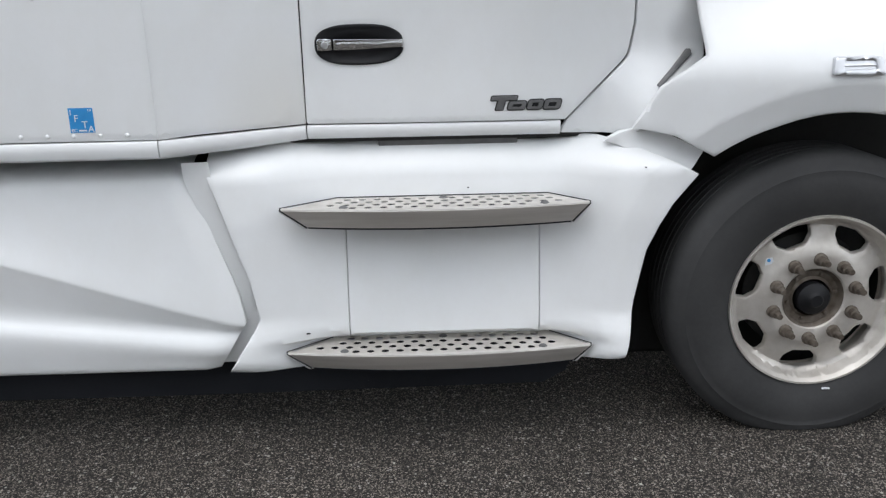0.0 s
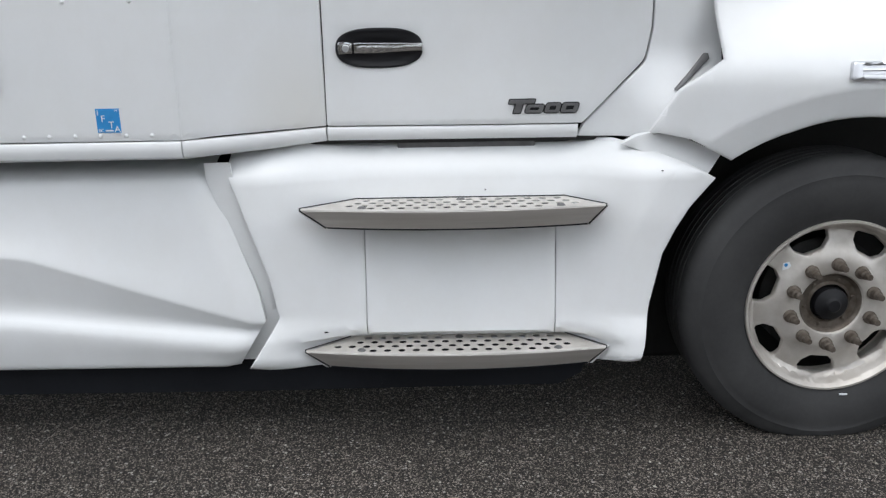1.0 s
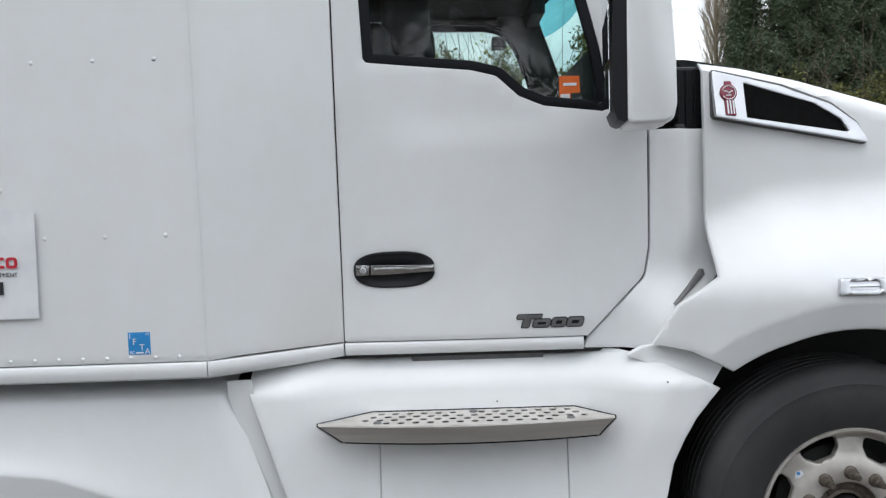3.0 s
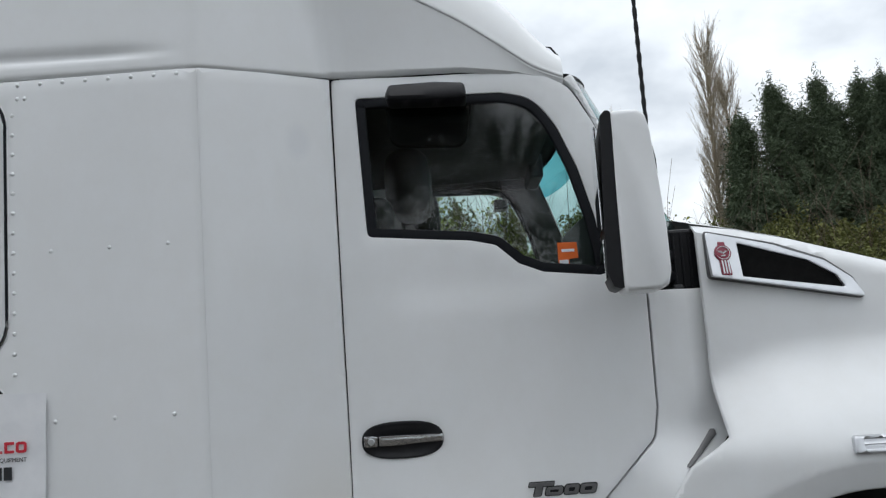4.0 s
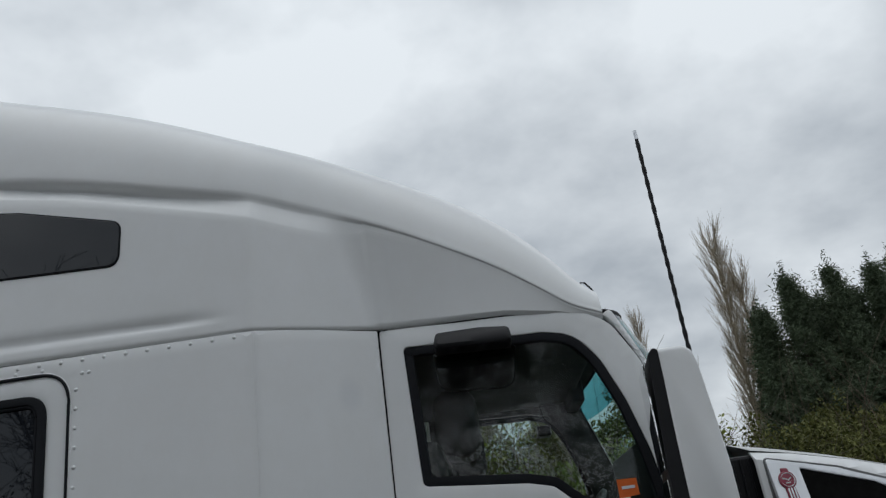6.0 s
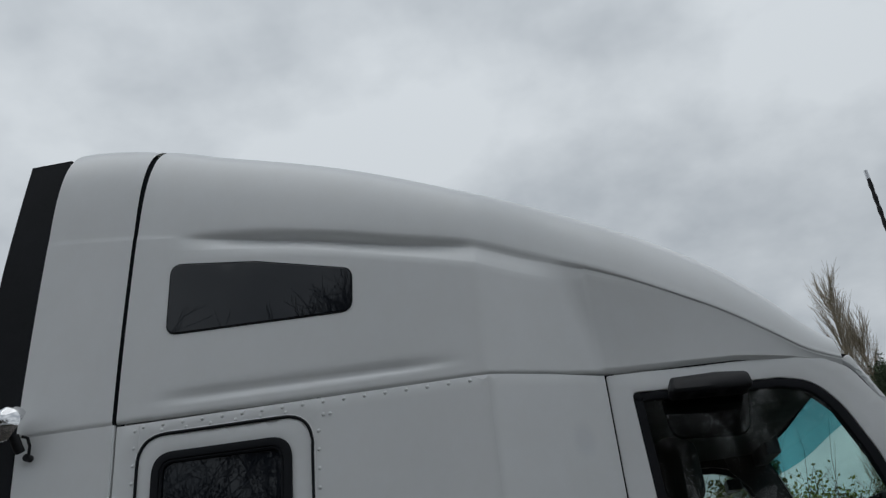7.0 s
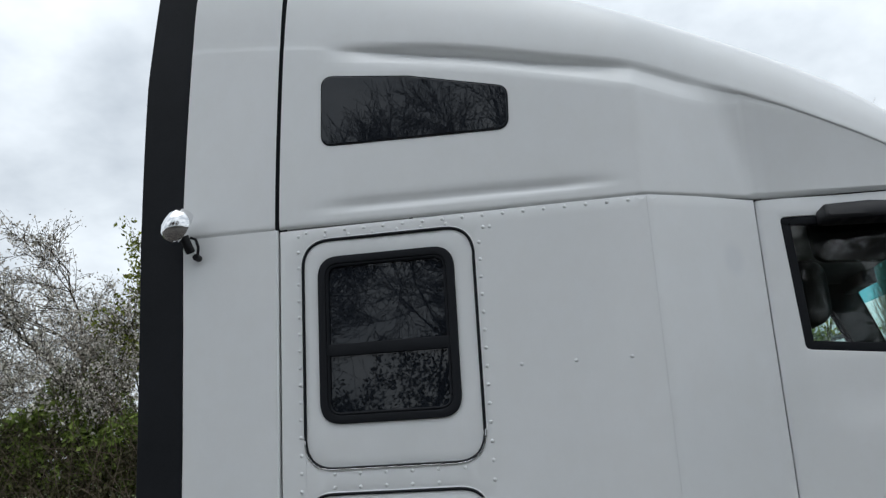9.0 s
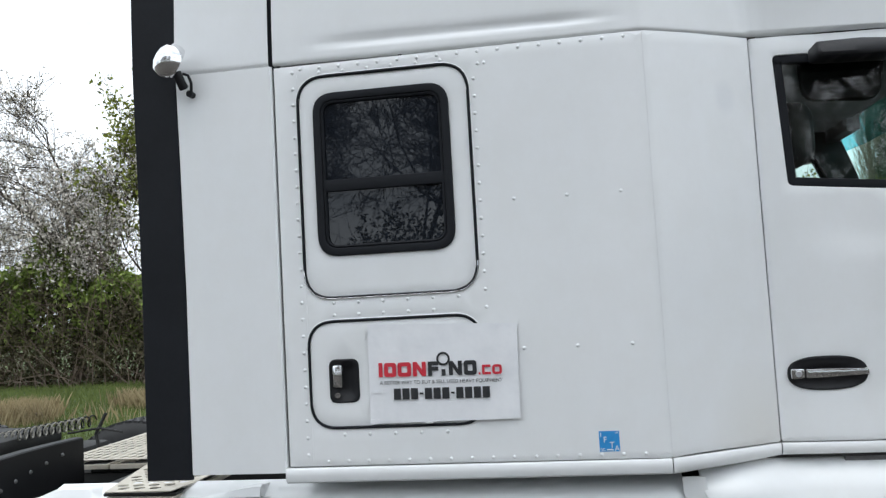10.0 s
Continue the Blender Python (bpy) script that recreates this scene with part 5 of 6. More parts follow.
def skirt_row(x, v):
    """Height and depth of the skirt at x for the level v, which follows its creases."""
    zc = Interp(x, [-3.0, -0.96, -0.444, -0.19], [0.92, 0.700, 0.530, 0.450])
    zb = Interp(x, [-3.0, -1.0, -0.216], [0.60, 0.500, 0.415])
    fade = sstep(-0.16, -0.5, x)
    Z = [0.298, 0.302, 0.34, zb - 0.055, zb - 0.02, zb + 0.012, (zb + zc) / 2, zc - 0.006, zc + 0.006, 0.85 * 0.5 + zc * 0.5, 0.93, 0.96, 0.985, 1.0]
    Y = [0.055, 0.030, 0.022, 0.006, 0.014, 0.044, 0.037 - 0.006 * fade, 0.022 - 0.006 * fade, 0.020 - 0.006 * fade, 0.044, 0.070, 0.098, 0.150, 0.22]
    k = np.linspace(0, 1, len(Z))
    Z = sorted(Z)
    near = np.clip(v + np.array([-0.036, -0.018, 0.0, 0.018, 0.036]) * min(1.0, v / 0.036), 0, 1)
    return float(Interp(near, k, Z).mean()), float(Interp(near, k, Y).mean())


rows = []
for v in np.linspace(0, 1, 53):
    row = []
    for u in np.linspace(0, 1, 60):
        x = -2.95 + 2.6 * u
        for _ in range(4):
            z, y = skirt_row(x, v)
            x = -2.95 + (skirt_edge(z) + 2.95) * u
        z, y = skirt_row(x, v)
        e = skirt_edge(z) - x
        y += 0.022 * (1 - sstep(0.0, 0.03, e)) ** 2
        row.append((x, y, z))
    x, y, z = row[-1]
    row.append((x - 0.002, y + 0.03, z))
    rows.append(row)
bm = grid_bm(rows)
bmesh.ops.recalc_face_normals(bm, faces=bm.faces)
skirt = part("side_skirt", bm, PAINT, truck, "white moulded side skirt below the sleeper", True)
# flange seen in the joint between skirt and step fairing
fl = [(skirt_edge(z) - 0.01, z) for z in np.linspace(0.31, 1.0, 14)] + [(Interp(z, [0.30, 0.43, 0.474, 0.613, 0.805, 0.957, 1.0], [-0.263, -0.18, -0.154, -0.179, -0.242, -0.297, -0.30]) + 0.015, z) for z in np.linspace(1.0, 0.31, 14)]
part("joint_flange", sheet(fl, lambda x, z: 0.080, 0.01, step=0.05, roll=0), PAINT, truck, smooth=True)
rows = []
for x in np.linspace(-3.08, -1.95, 90):
    lift = 0.050 * sstep(-2.69, -2.76, x) * sstep(-3.05, -2.86, x) + 0.045 * sstep(-2.30, -2.0, x) - 0.10 * sstep(-2.0, -1.985, x)
    rows.append([(float(x), 0.06 + 0.16 * u, 0.962 + float(lift) * sstep(0.0, 0.15, u) - 0.02 * u) for u in np.linspace(0, 1, 10)])
bm = grid_bm(rows)
bmesh.ops.recalc_face_normals(bm, faces=bm.faces)
part("skirt_top", bm, PAINT, truck, smooth=True)
# dark rubber under-edge below the skirts
part("under_flap", sheet([(-2.95, 0.178), (-0.3, 0.176), (0.80, 0.186), (0.88, 0.23), (0.90, 0.30), (-0.3, 0.34), (-2.95, 0.34)], lambda x, z: 0.10, 0.012, step=0.1, roll=0.004), RUBBER, truck, "black rubber ground-effect flap")
part("under_panel", block(-1.85, 1.02, 0.28, 0.34, 0.30, 1.06, 0.01), CHASSIS, truck)
part("cab_underside", block(-1.84, 0.98, 0.235, 2.2, 1.03, 1.062, 0.004), CHASSIS, truck)
part("sleeper_back", block(-1.845, -1.82, 0.03, 2.41, 1.06, 3.6, 0.006), PAINT, truck)
part("gap_bracket", block(0.25, 0.72, 0.245, 0.27, 0.97, 1.05, 0.004), DARKGREY, truck)
part("gap_liner", block(0.72, 1.06, 0.26, 0.30, 0.92, 1.10, 0.004), CHASSIS, truck)
part("wheel_well", block(1.02, 2.5, 0.50, 0.55, 0.10, 1.35, 0.02), CHASSIS, truck)
part("wheel_well", merge(block(1.02, 1.06, 0.22, 0.52, 0.25, 0.95, 0.01), block(1.10, 2.4, 0.26, 0.55, 1.16, 1.20, 0.02)), CHASSIS, truck)


# ---- front wheel ----
def wheel_at(cx, cz, y0, hero, side=1):
    """Tyre and rim. y0 is the outer sidewall, side 1 faces -y."""
    def yy(o):
        return y0 + o if side == 1 else y0 - o
    wh = new("wheel")
    wh.parent = truck
    prof = [(0.298, 0.030), (0.306, 0.024), (0.318, 0.018), (0.335, 0.012), (0.355, 0.006), (0.375, 0.0025), (0.395, 0.0005), (0.415, 0.0005), (0.435, 0.003), (0.452, 0.007), (0.456, 0.0065), (0.460, 0.0095), (0.475, 0.015), (0.490, 0.023), (0.501, 0.034), (0.508, 0.046), (0.512, 0.060)]
    for k in range(5):
        o = 0.068 + k * 0.038
        prof += [(0.513, o), (0.514, o + 0.026), (0.501, o + 0.029), (0.501, o + 0.035)]
    prof += [(0.512, 0.262), (0.495, 0.28), (0.43, 0.30), (0.345, 0.295), (0.298, 0.28)]
    bm = lathe([(r, yy(o) - y0) for r, o in prof], (cx, y0, cz), 96)
    for v in bm.verts:
        if v.co.z < 0.05:
            sq = 0.05 - max(v.co.z, 0.0)
            v.co.y += (-0.22 if side == 1 else 0.22) * sq * (1 if abs(v.co.y - y0) < 0.1 else 0) * (1 if math.hypot(v.co.x - cx, v.co.z - cz) > 0.42 else 0)
        v.co.z = max(v.co.z, 0.0)
    part("tyre", bm, TYRE, wh, "worn black tyre", True)
    R = 0.300

    def disc(x, z):
        r = math.hypot(x - cx, z - cz)
        return yy(Interp(r, [0.10, 0.112, 0.155, 0.175, 0.205, 0.258, 0.274, 0.286, 0.292, 0.30],
                         [0.060, 0.052, 0.050, 0.054, 0.066, 0.078, 0.070, 0.042, 0.030, 0.024]))
    circ = [(cx + R * math.cos(a), cz + R * math.sin(a)) for a in np.linspace(0, 2 * math.pi, 72, endpoint=False)]
    bore = [(cx + 0.105 * math.cos(a), cz + 0.105 * math.sin(a)) for a in np.linspace(0, 2 * math.pi, 36, endpoint=False)]
    holes = [bore]
    for k in range(7):
        a0 = radians(9 + 360 / 7 * k)
        pts = []
        for r, da in ((0.200, -9.0), (0.200, 9.0), (0.228, 15.0), (0.262, 15.0), (0.268, 0), (0.262, -15.0), (0.228, -15.0)):
            a = a0 + radians(da)
            pts.append((cx + r * math.cos(a), cz + r * math.sin(a), 0.014))
        holes.append(corners(pts, 0.014, 4))
    if side == 1:
        part("rim", sheet(circ, disc, 0.022, holes, step=0.018, roll=0.006, more=[(cx + r * math.cos(a), cz + r * math.sin(a)) for r in (0.112, 0.155, 0.165, 0.175, 0.190, 0.205, 0.23, 0.258, 0.267, 0.274, 0.280, 0.286, 0.292) for a in np.linspace(0, 2 * math.pi, 90, endpoint=False)]), WHEEL_ALU, wh, "weathered aluminium rim with oval hand holes", True)
    else:
        part("rim", lathe([(0.30, yy(0.024) - y0), (0.27, yy(0.07) - y0), (0.1, yy(0.06) - y0)], (cx, y0, cz), 48), WHEEL_ALU, wh, smooth=True)
    part("rim_lip", lathe([(0.286, yy(0.030) - y0), (0.296, yy(0.016) - y0), (0.303, yy(0.016) - y0), (0.305, yy(0.026) - y0), (0.300, yy(0.05) - y0), (0.288, yy(0.16) - y0), (0.280, yy(0.16) - y0)], (cx, y0, cz), 72), WHEEL_ALU, wh, smooth=True)
    part("brake_drum", lathe([(0.0, yy(0.13) - y0), (0.20, yy(0.13) - y0), (0.215, yy(0.14) - y0), (0.215, yy(0.26) - y0)], (cx, y0, cz), 40), CHASSIS, wh, smooth=True)
    if not hero:
        lugs = []
        for k in range(52):
            a = 2 * math.pi * k / 52
            for o, turn in ((0.075, 0.0), (0.135, 0.5), (0.195, 0.0), (0.25, 0.5)):
                bl = block(-0.022, 0.022, -0.024, 0.024, -0.010, 0.006, 0)
                bmesh.ops.transform(bl, verts=bl.verts, matrix=Matrix.Translation((cx, yy(o), cz)) @ Matrix.Rotation(a + turn * 2 * math.pi / 52, 4, "Y") @ Matrix.Translation((0, 0, 0.513)))
                if min(v.co.z for v in bl.verts) > 0.3:
                    lugs.append(bl)
                else:
                    bl.free()
        part("tread_lugs", merge(*lugs), TYRE, wh)
    if hero:
        part("hub_flange", lathe([(0.108, yy(0.058) - y0), (0.104, yy(0.060) - y0), (0.095, yy(0.075) - y0), (0.075, yy(0.078) - y0), (0.066, yy(0.07) - y0), (0.064, yy(0.10) - y0)], (cx, y0, cz), 40), NUT, wh, smooth=True)
        part("hub_cap", lathe([(0.0, yy(0.030) - y0), (0.020, yy(0.030) - y0), (0.024, yy(0.034) - y0), (0.030, yy(0.040) - y0), (0.050, yy(0.046) - y0), (0.056, yy(0.052) - y0), (0.057, yy(0.08) - y0)], (cx, y0, cz), 36), BLACK, wh, "black oil-filled hub cap", True)
        for k in range(6):
            a = radians(60 * k + 12)
            part("cap_bolt", lathe([(0.0, -0.004), (0.006, -0.003), (0.007, 0.004)], (cx + 0.083 * math.cos(a), yy(0.074), cz + 0.083 * math.sin(a)), 8), NUT, wh)
        for k in range(10):
            a = radians(36 * k + 16)
            px, pz = cx + 0.143 * math.cos(a), cz + 0.143 * math.sin(a)
            nut = lathe([(0.0, yy(-0.008) - y0), (0.0095, yy(-0.008) - y0), (0.011, yy(-0.004) - y0), (0.011, yy(0.018) - y0), (0.0165, yy(0.020) - y0), (0.0175, yy(0.040) - y0), (0.0225, yy(0.043) - y0), (0.0235, yy(0.056) - y0)], (px, y0, pz), 12)
            part("lug_nut", nut, NUT, wh)
        a = radians(140)
        s = sheet(corners([(-0.017, -0.012), (0.017, -0.012), (0.012, 0.012), (-0.010, 0.012)], 0.003), lambda x, z: 0.0, 0.001, step=0.1, roll=0)
        part("wheel_sticker", moved(s, cx + 0.212 * math.cos(a), yy(0.064), cz + 0.212 * math.sin(a), turn=-12), DECALWHITE, wh, "small white and blue sticker")
        s = sheet([(0.006 * math.cos(q), 0.006 * math.sin(q)) for q in np.linspace(0, 6.28, 12, endpoint=False)], lambda x, z: 0.0, 0.001, step=0.1, roll=0)
        part("sticker_dot", moved(s, cx + 0.212 * math.cos(a) - 0.002, yy(0.063), cz + 0.212 * math.sin(a) + 0.003), BLUE, wh)
        part("chalk_mark", block(cx + 0.045, cx + 0.072, y0 + 0.006, y0 + 0.012, 0.158, 0.163, 0.001), DECALWHITE, wh)
    return wh


wheel_at(HUB[0], HUB[1], 0.03, True)
wheel_at(HUB[0], HUB[1], 2 * YC - 0.03, False, -1)
for wx in (-3.74, -5.05):
    wheel_at(wx, 0.49, 0.05, False)
    wheel_at(wx, 0.49, 2.39, False, -1)


# ---- chassis and deck behind the sleeper ----
for ry in (0.78, 1.60):
    part("frame_rail", merge(block(-6.6, 2.6, ry, ry + 0.008, 0.66, 0.93, 0.002), block(-6.6, 2.6, ry, ry + 0.085, 0.922, 0.93, 0.002), block(-6.6, 2.6, ry, ry + 0.085, 0.66, 0.668, 0.002)), CHASSIS, truck)


def tread_plate(pts, z, slot):
    xs = [p[0] for p in pts]
    ys = [p[1] for p in pts]
    holes = []
    y = min(ys) + 0.05
    r = 0
    while y < max(ys) - 0.04:
        x = min(xs) + 0.05 + (r % 2) * (0.035 if not slot else 0.0)
        while x < max(xs) - 0.04:
            lp = [(x + (0.024 if not slot else 0.0145) * math.cos(a), y + (0.022 if not slot else 0.036) * math.sin(a)) for a in np.linspace(0, 2 * math.pi, 10, endpoint=False)]
            P = np.array(lp)
            if inside(P, pts).all() and edge_distance(P, [pts]).min() > 0.012:
                holes.append(lp)
            x += 0.07 if not slot else 0.046
        y += 0.055 if not slot else 0.080
        r += 1
    return merge(sheet(pts, lambda x, q: z, 0.006, holes, step=0.2, roll=0.002, plane="xy"),
                 sheet([(p[0], p[1]) for p in pts], lambda x, q: z - 0.03, 0.02, [[(min(xs) + 0.03 + (p[0] - min(xs)) * (1 - 0.06 / (max(xs) - min(xs))), min(ys) + 0.03 + (p[1] - min(ys)) * (1 - 0.06 / (max(ys) - min(ys)))) for p in pts]], step=0.3, roll=0, plane="xy"))


part("deck_plate", tread_plate([(-2.655, 0.04), (-2.37, 0.04), (-2.335, 0.20), (-2.335, 0.62), (-2.79, 0.62)], 1.0, False), DECKALU, truck, "perforated aluminium deck plate", False)
part("deck_plate", tread_plate([(-3.36, 0.76), (-3.085, 0.76), (-3.085, 1.64), (-3.36, 1.64)], 1.0, True), DECKALU, truck)
part("deck_plate", tread_plate([(-3.075, 0.76), (-2.30, 0.76), (-2.30, 1.64), (-3.075, 1.64)], 1.0, True), DECKALU, truck)
part("deck_support", merge(block(-3.2, -2.3, 0.79, 0.85, 0.93, 0.966, 0.004), block(-3.2, -2.3, 1.6, 1.66, 0.93, 0.966, 0.004), block(-2.8, -2.74, 0.1, 2.3, 0.80, 0.98, 0.006)), CHASSIS, truck)
# added dark block: stands for the shade seen through the near plate's holes
part("deck_shade", block(-2.68, -2.36, 0.07, 0.60, 0.972, 0.984, 0.002), CHASSIS, truck)
part("fuel_tank", lathe([(0.0, -2.85), (0.26, -2.85), (0.30, -2.83), (0.30, -0.32), (0.26, -0.3), (0.0, -0.3)], (0, 0.45, 0.62), 40, "x"), CHASSIS, truck, smooth=True)
# dark fender panel ahead of the drive wheels
rows = []
for i in range(13):
    t = i / 12
    y = 0.06 + 0.675 * t
    zt = 1.122 - 0.006 * t
    xo = -3.20 - 0.03 * math.sin(t * math.pi)
    rows.append([(xo, y, 0.55), (xo, y, zt - 0.006), (xo - 0.006, y, zt), (xo - 0.05, y, zt + 0.002), (xo - 0.055, y, zt - 0.004), (xo - 0.014, y, zt - 0.010), (xo - 0.012, y, 0.55)])
bm = grid_bm(rows, closed=True)
bm.verts.ensure_lookup_table()
bm.faces.new([bm.verts[j] for j in range(7)])
bm.faces.new([bm.verts[12 * 7 + j] for j in range(7)])
bmesh.ops.recalc_face_normals(bm, faces=bm.faces)
part("quarter_fender", bm, BLACK, truck, "black plastic fender panel with bolts", True)
for k in range(5):
    part("fender_bolt", lathe([(0.0, 0.009), (0.007, 0.008), (0.010, 0.0)], (-3.20 - 0.03 * math.sin((0.09 + k * 0.11) / 0.675 * math.pi), 0.15 + k * 0.11, 0.985 + 0.018 * k), 10, "x"), DARKGREY, truck)
part("fifth_wheel", merge(block(-5.0, -3.9, 0.85, 1.6, 0.96, 1.06, 0.03), block(-3.9, -3.55, 0.9, 1.55, 0.80, 0.98, 0.03)), CHASSIS, truck, "black greasy coupling plate", True)
for k in range(2):
    coil = [(-3.50 - 1.25 * t, 1.20 + 0.10 * k + 0.026 * math.cos(t * 2 * math.pi * 30), 1.125 - 0.17 * t + 0.030 * math.sin(t * 2 * math.pi * 30)) for t in np.linspace(0, 1, 420)]
    part("air_hose", tube(coil, 0.0048, 5), HOSE if k == 0 else BLACK, truck, "coiled trailer air hose", True)
part("hose_post", merge(tube([(-3.42, 1.22, 0.95), (-3.45, 1.24, 1.06), (-3.40, 1.26, 1.17)], 0.010, 6), tube([(-3.60, 1.2, 1.07), (-3.42, 1.23, 1.09), (-3.30, 1.26, 1.06)], 0.007, 6)), CHASSIS, truck, "thin black hose bracket")

# ---- inside of the cab ----
part("headliner", block(0.86, 0.935, 1.75, 2.17, 2.53, 2.66, 0.01), HEADCLOTH, truck)
part("headliner", block(-0.55, 0.90, 0.27, 2.17, 2.60, 2.63, 0.01), HEADCLOTH, truck)
part("cab_floor", block(-1.8, 1.25, 0.26, 2.18, 1.07, 1.10, 0.01), LINER, truck)
part("sleeper_curtain", block(-0.16, -0.12, 0.27, 2.17, 1.1, 2.6, 0.01), LINER, truck, "dark curtain behind the seats")
part("firewall", block(1.20, 1.24, 0.26, 2.18, 0.9, 1.82, 0.01), DASH, truck)
dprof = [(1.22, 1.80), (1.05, 1.82), (0.93, 1.78), (0.90, 1.70), (0.98, 1.45), (1.0, 1.15), (1.22, 1.15)]
bm = grid_bm([[(x, y, z) for x, z in dprof] for y in np.linspace(0.27, 2.17, 9)], closed=True)
bmesh.ops.recalc_face_normals(bm, faces=bm.faces)
part("dashboard", bm, DASH, truck, "dark grey dashboard", True)
part("dash_tray", block(0.98, 1.12, 0.62, 1.55, 1.80, 2.17, 0.02, 2), DASH, truck, smooth=True)
part("instrument_hood", block(0.82, 1.0, 1.48, 2.0, 1.72, 1.88, 0.03, 3), DASH, truck, smooth=True)


def seat(cy):
    s = part("seat", block(0.16, 0.64, cy - 0.26, cy + 0.26, 1.52, 1.66, 0.05, 4), LINER, truck, "dark high-back cab seat", True)
    bk = block(0.10, 0.25, cy - 0.25, cy + 0.25, 1.62, 2.26, 0.05, 4)
    bmesh.ops.rotate(bk, verts=bk.verts, cent=(0.17, cy, 1.65), matrix=Matrix.Rotation(radians(-6), 3, "Y"))
    part("backrest", bk, LINER, s, smooth=True)
    part("headrest", block(0.16, 0.345, cy - 0.19, cy + 0.19, 2.19, 2.47, 0.075, 5), LINER, s, smooth=True)
    part("seat_base", block(0.2, 0.55, cy - 0.2, cy + 0.2, 1.08, 1.54, 0.02), DASH, s)


seat(1.74)
seat(0.72)
rim_c, nrm = Vector((0.80, 1.74, 1.86)), Vector((-0.80, 0, 0.6)).normalized()
u1 = Vector((0, 1, 0))
u2 = nrm.cross(u1)
part("steering_wheel", merge(tube([tuple(rim_c + (u1 * math.cos(a) + u2 * math.sin(a)) * 0.225) for a in np.linspace(0, 2 * math.pi, 36, endpoint=False)], 0.016, 8, True),
     *[tube([tuple(rim_c), tuple(rim_c + (u1 * math.cos(a) + u2 * math.sin(a)) * 0.22)], 0.014, 6) for a in (0.3, 2.84, 4.71)], tube([tuple(rim_c), tuple(rim_c - nrm * 0.25)], 0.04, 10)), DASH, truck, "dark steering wheel", True)
part("visor_mirror", block(0.66, 0.74, 1.98, 2.10, 2.40, 2.46, 0.01), BLACK, truck)


# ---- stickers and papers on the truck ----
ifta = part("permit_decal", sheet([(-0.661, 1.115), (-0.588, 1.115), (-0.588, 1.189), (-0.661, 1.189)], lambda x, z: -0.0012, 0.001, step=0.2, roll=0), BLUE, truck, "blue fuel-tax permit decal with white letters")
for ch, x, z, s in (("I", -0.6575, 1.168, 0.024), ("F", -0.647, 1.148, 0.030), ("T", -0.625, 1.129, 0.030), ("A", -0.608, 1.1165, 0.028), ("19", -0.604, 1.178, 0.012), ("BC", -0.658, 1.1175, 0.014)):
    part("decal_letter", moved(letters(ch, s), x, -0.0018, z), DECALWHITE, ifta)
part("decal_bar", block(-0.636, -0.612, -0.0019, -0.0012, 1.119, 1.124, 0), DECALWHITE, ifta)

sign = thing("paper_sign", "wrinkled white paper sign taped to the truck", "sign", (-1.225, -0.003, 1.244))


def sign_y(x, z):
    return -0.0118 - 0.0018 * noise.noise((x * 9, z * 9, 0)) - 0.0012 * noise.noise((x * 24, z * 16, 3))


def on_sign(bm):
    """Lays lettering onto the sheet, with its small turn."""
    bmesh.ops.rotate(bm, verts=bm.verts, cent=(-1.225, 0, 1.43), matrix=Matrix.Rotation(radians(0.7), 3, "Y"))
    bmesh.ops.translate(bm, verts=bm.verts, vec=(1.225, 0.003, -1.244))
    return bm


bm = sheet([(-1.512, 1.244), (-0.942, 1.247), (-0.936, 1.600), (-1.508, 1.622)], sign_y, 0.0008, step=0.014, roll=0)
bmesh.ops.translate(bm, verts=bm.verts, vec=(1.225, 0.003, -1.244))
part("sheet", bm, PAPER, sign, smooth=True)
for x0, z0, x1, z1 in ((-1.512, 1.244, -1.48, 1.262), (-1.30, 1.240, -1.27, 1.256), (-1.505, 1.36, -1.46, 1.37)):
    bm = block(x0, x1, -0.0162, -0.0155, z0, z1, 0)
    bmesh.ops.translate(bm, verts=bm.verts, vec=(1.225, 0.003, -1.244))
    part("tape", bm, PAPER, sign)
sy = -0.0165


def glyph(kind, x0, x1, z0, z1, w, mat):
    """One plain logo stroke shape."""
    if kind == "ring":
        hole = [corners([(x0 + w, z0 + w), (x1 - w, z0 + w), (x1 - w, z1 - w), (x0 + w, z1 - w)], 0.004)]
        b = sheet(corners([(x0, z0), (x1, z0), (x1, z1), (x0, z1)], 0.012), lambda x, z: sy, 0.001, hole, step=0.2, roll=0)
    elif kind == "open":
        b = sheet(corners([(x0, z0), (x1, z0), (x1, z0 + w), (x0 + w, z0 + w), (x0 + w, z1 - w), (x1, z1 - w), (x1, z1), (x0, z1)], 0.003), lambda x, z: sy, 0.001, step=0.2, roll=0)
    elif kind == "gate":
        b = sheet(corners([(x0, z0), (x0 + w, z0), (x0 + w, z1 - w * 1.6), (x1 - w, z0), (x1, z0), (x1, z1), (x1 - w, z1), (x1 - w, z0 + w * 1.6), (x0 + w, z1), (x0, z1)], 0), lambda x, z: sy, 0.001, step=0.2, roll=0)
    elif kind == "flag":
        b = sheet(corners([(x0, z0), (x0 + w, z0), (x0 + w, (z0 + z1) / 2 - w / 2), (x1, (z0 + z1) / 2 - w / 2), (x1, (z0 + z1) / 2 + w / 2), (x0 + w, (z0 + z1) / 2 + w / 2), (x0 + w, z1 - w), (x1, z1 - w), (x1, z1), (x0, z1)], 0), lambda x, z: sy, 0.001, step=0.2, roll=0)
    else:
        b = sheet([(x0, z0), (x1, z0), (x1, z1), (x0, z1)], lambda x, z: sy, 0.001, step=0.2, roll=0)
    part("logo_shape", on_sign(b), mat, sign)


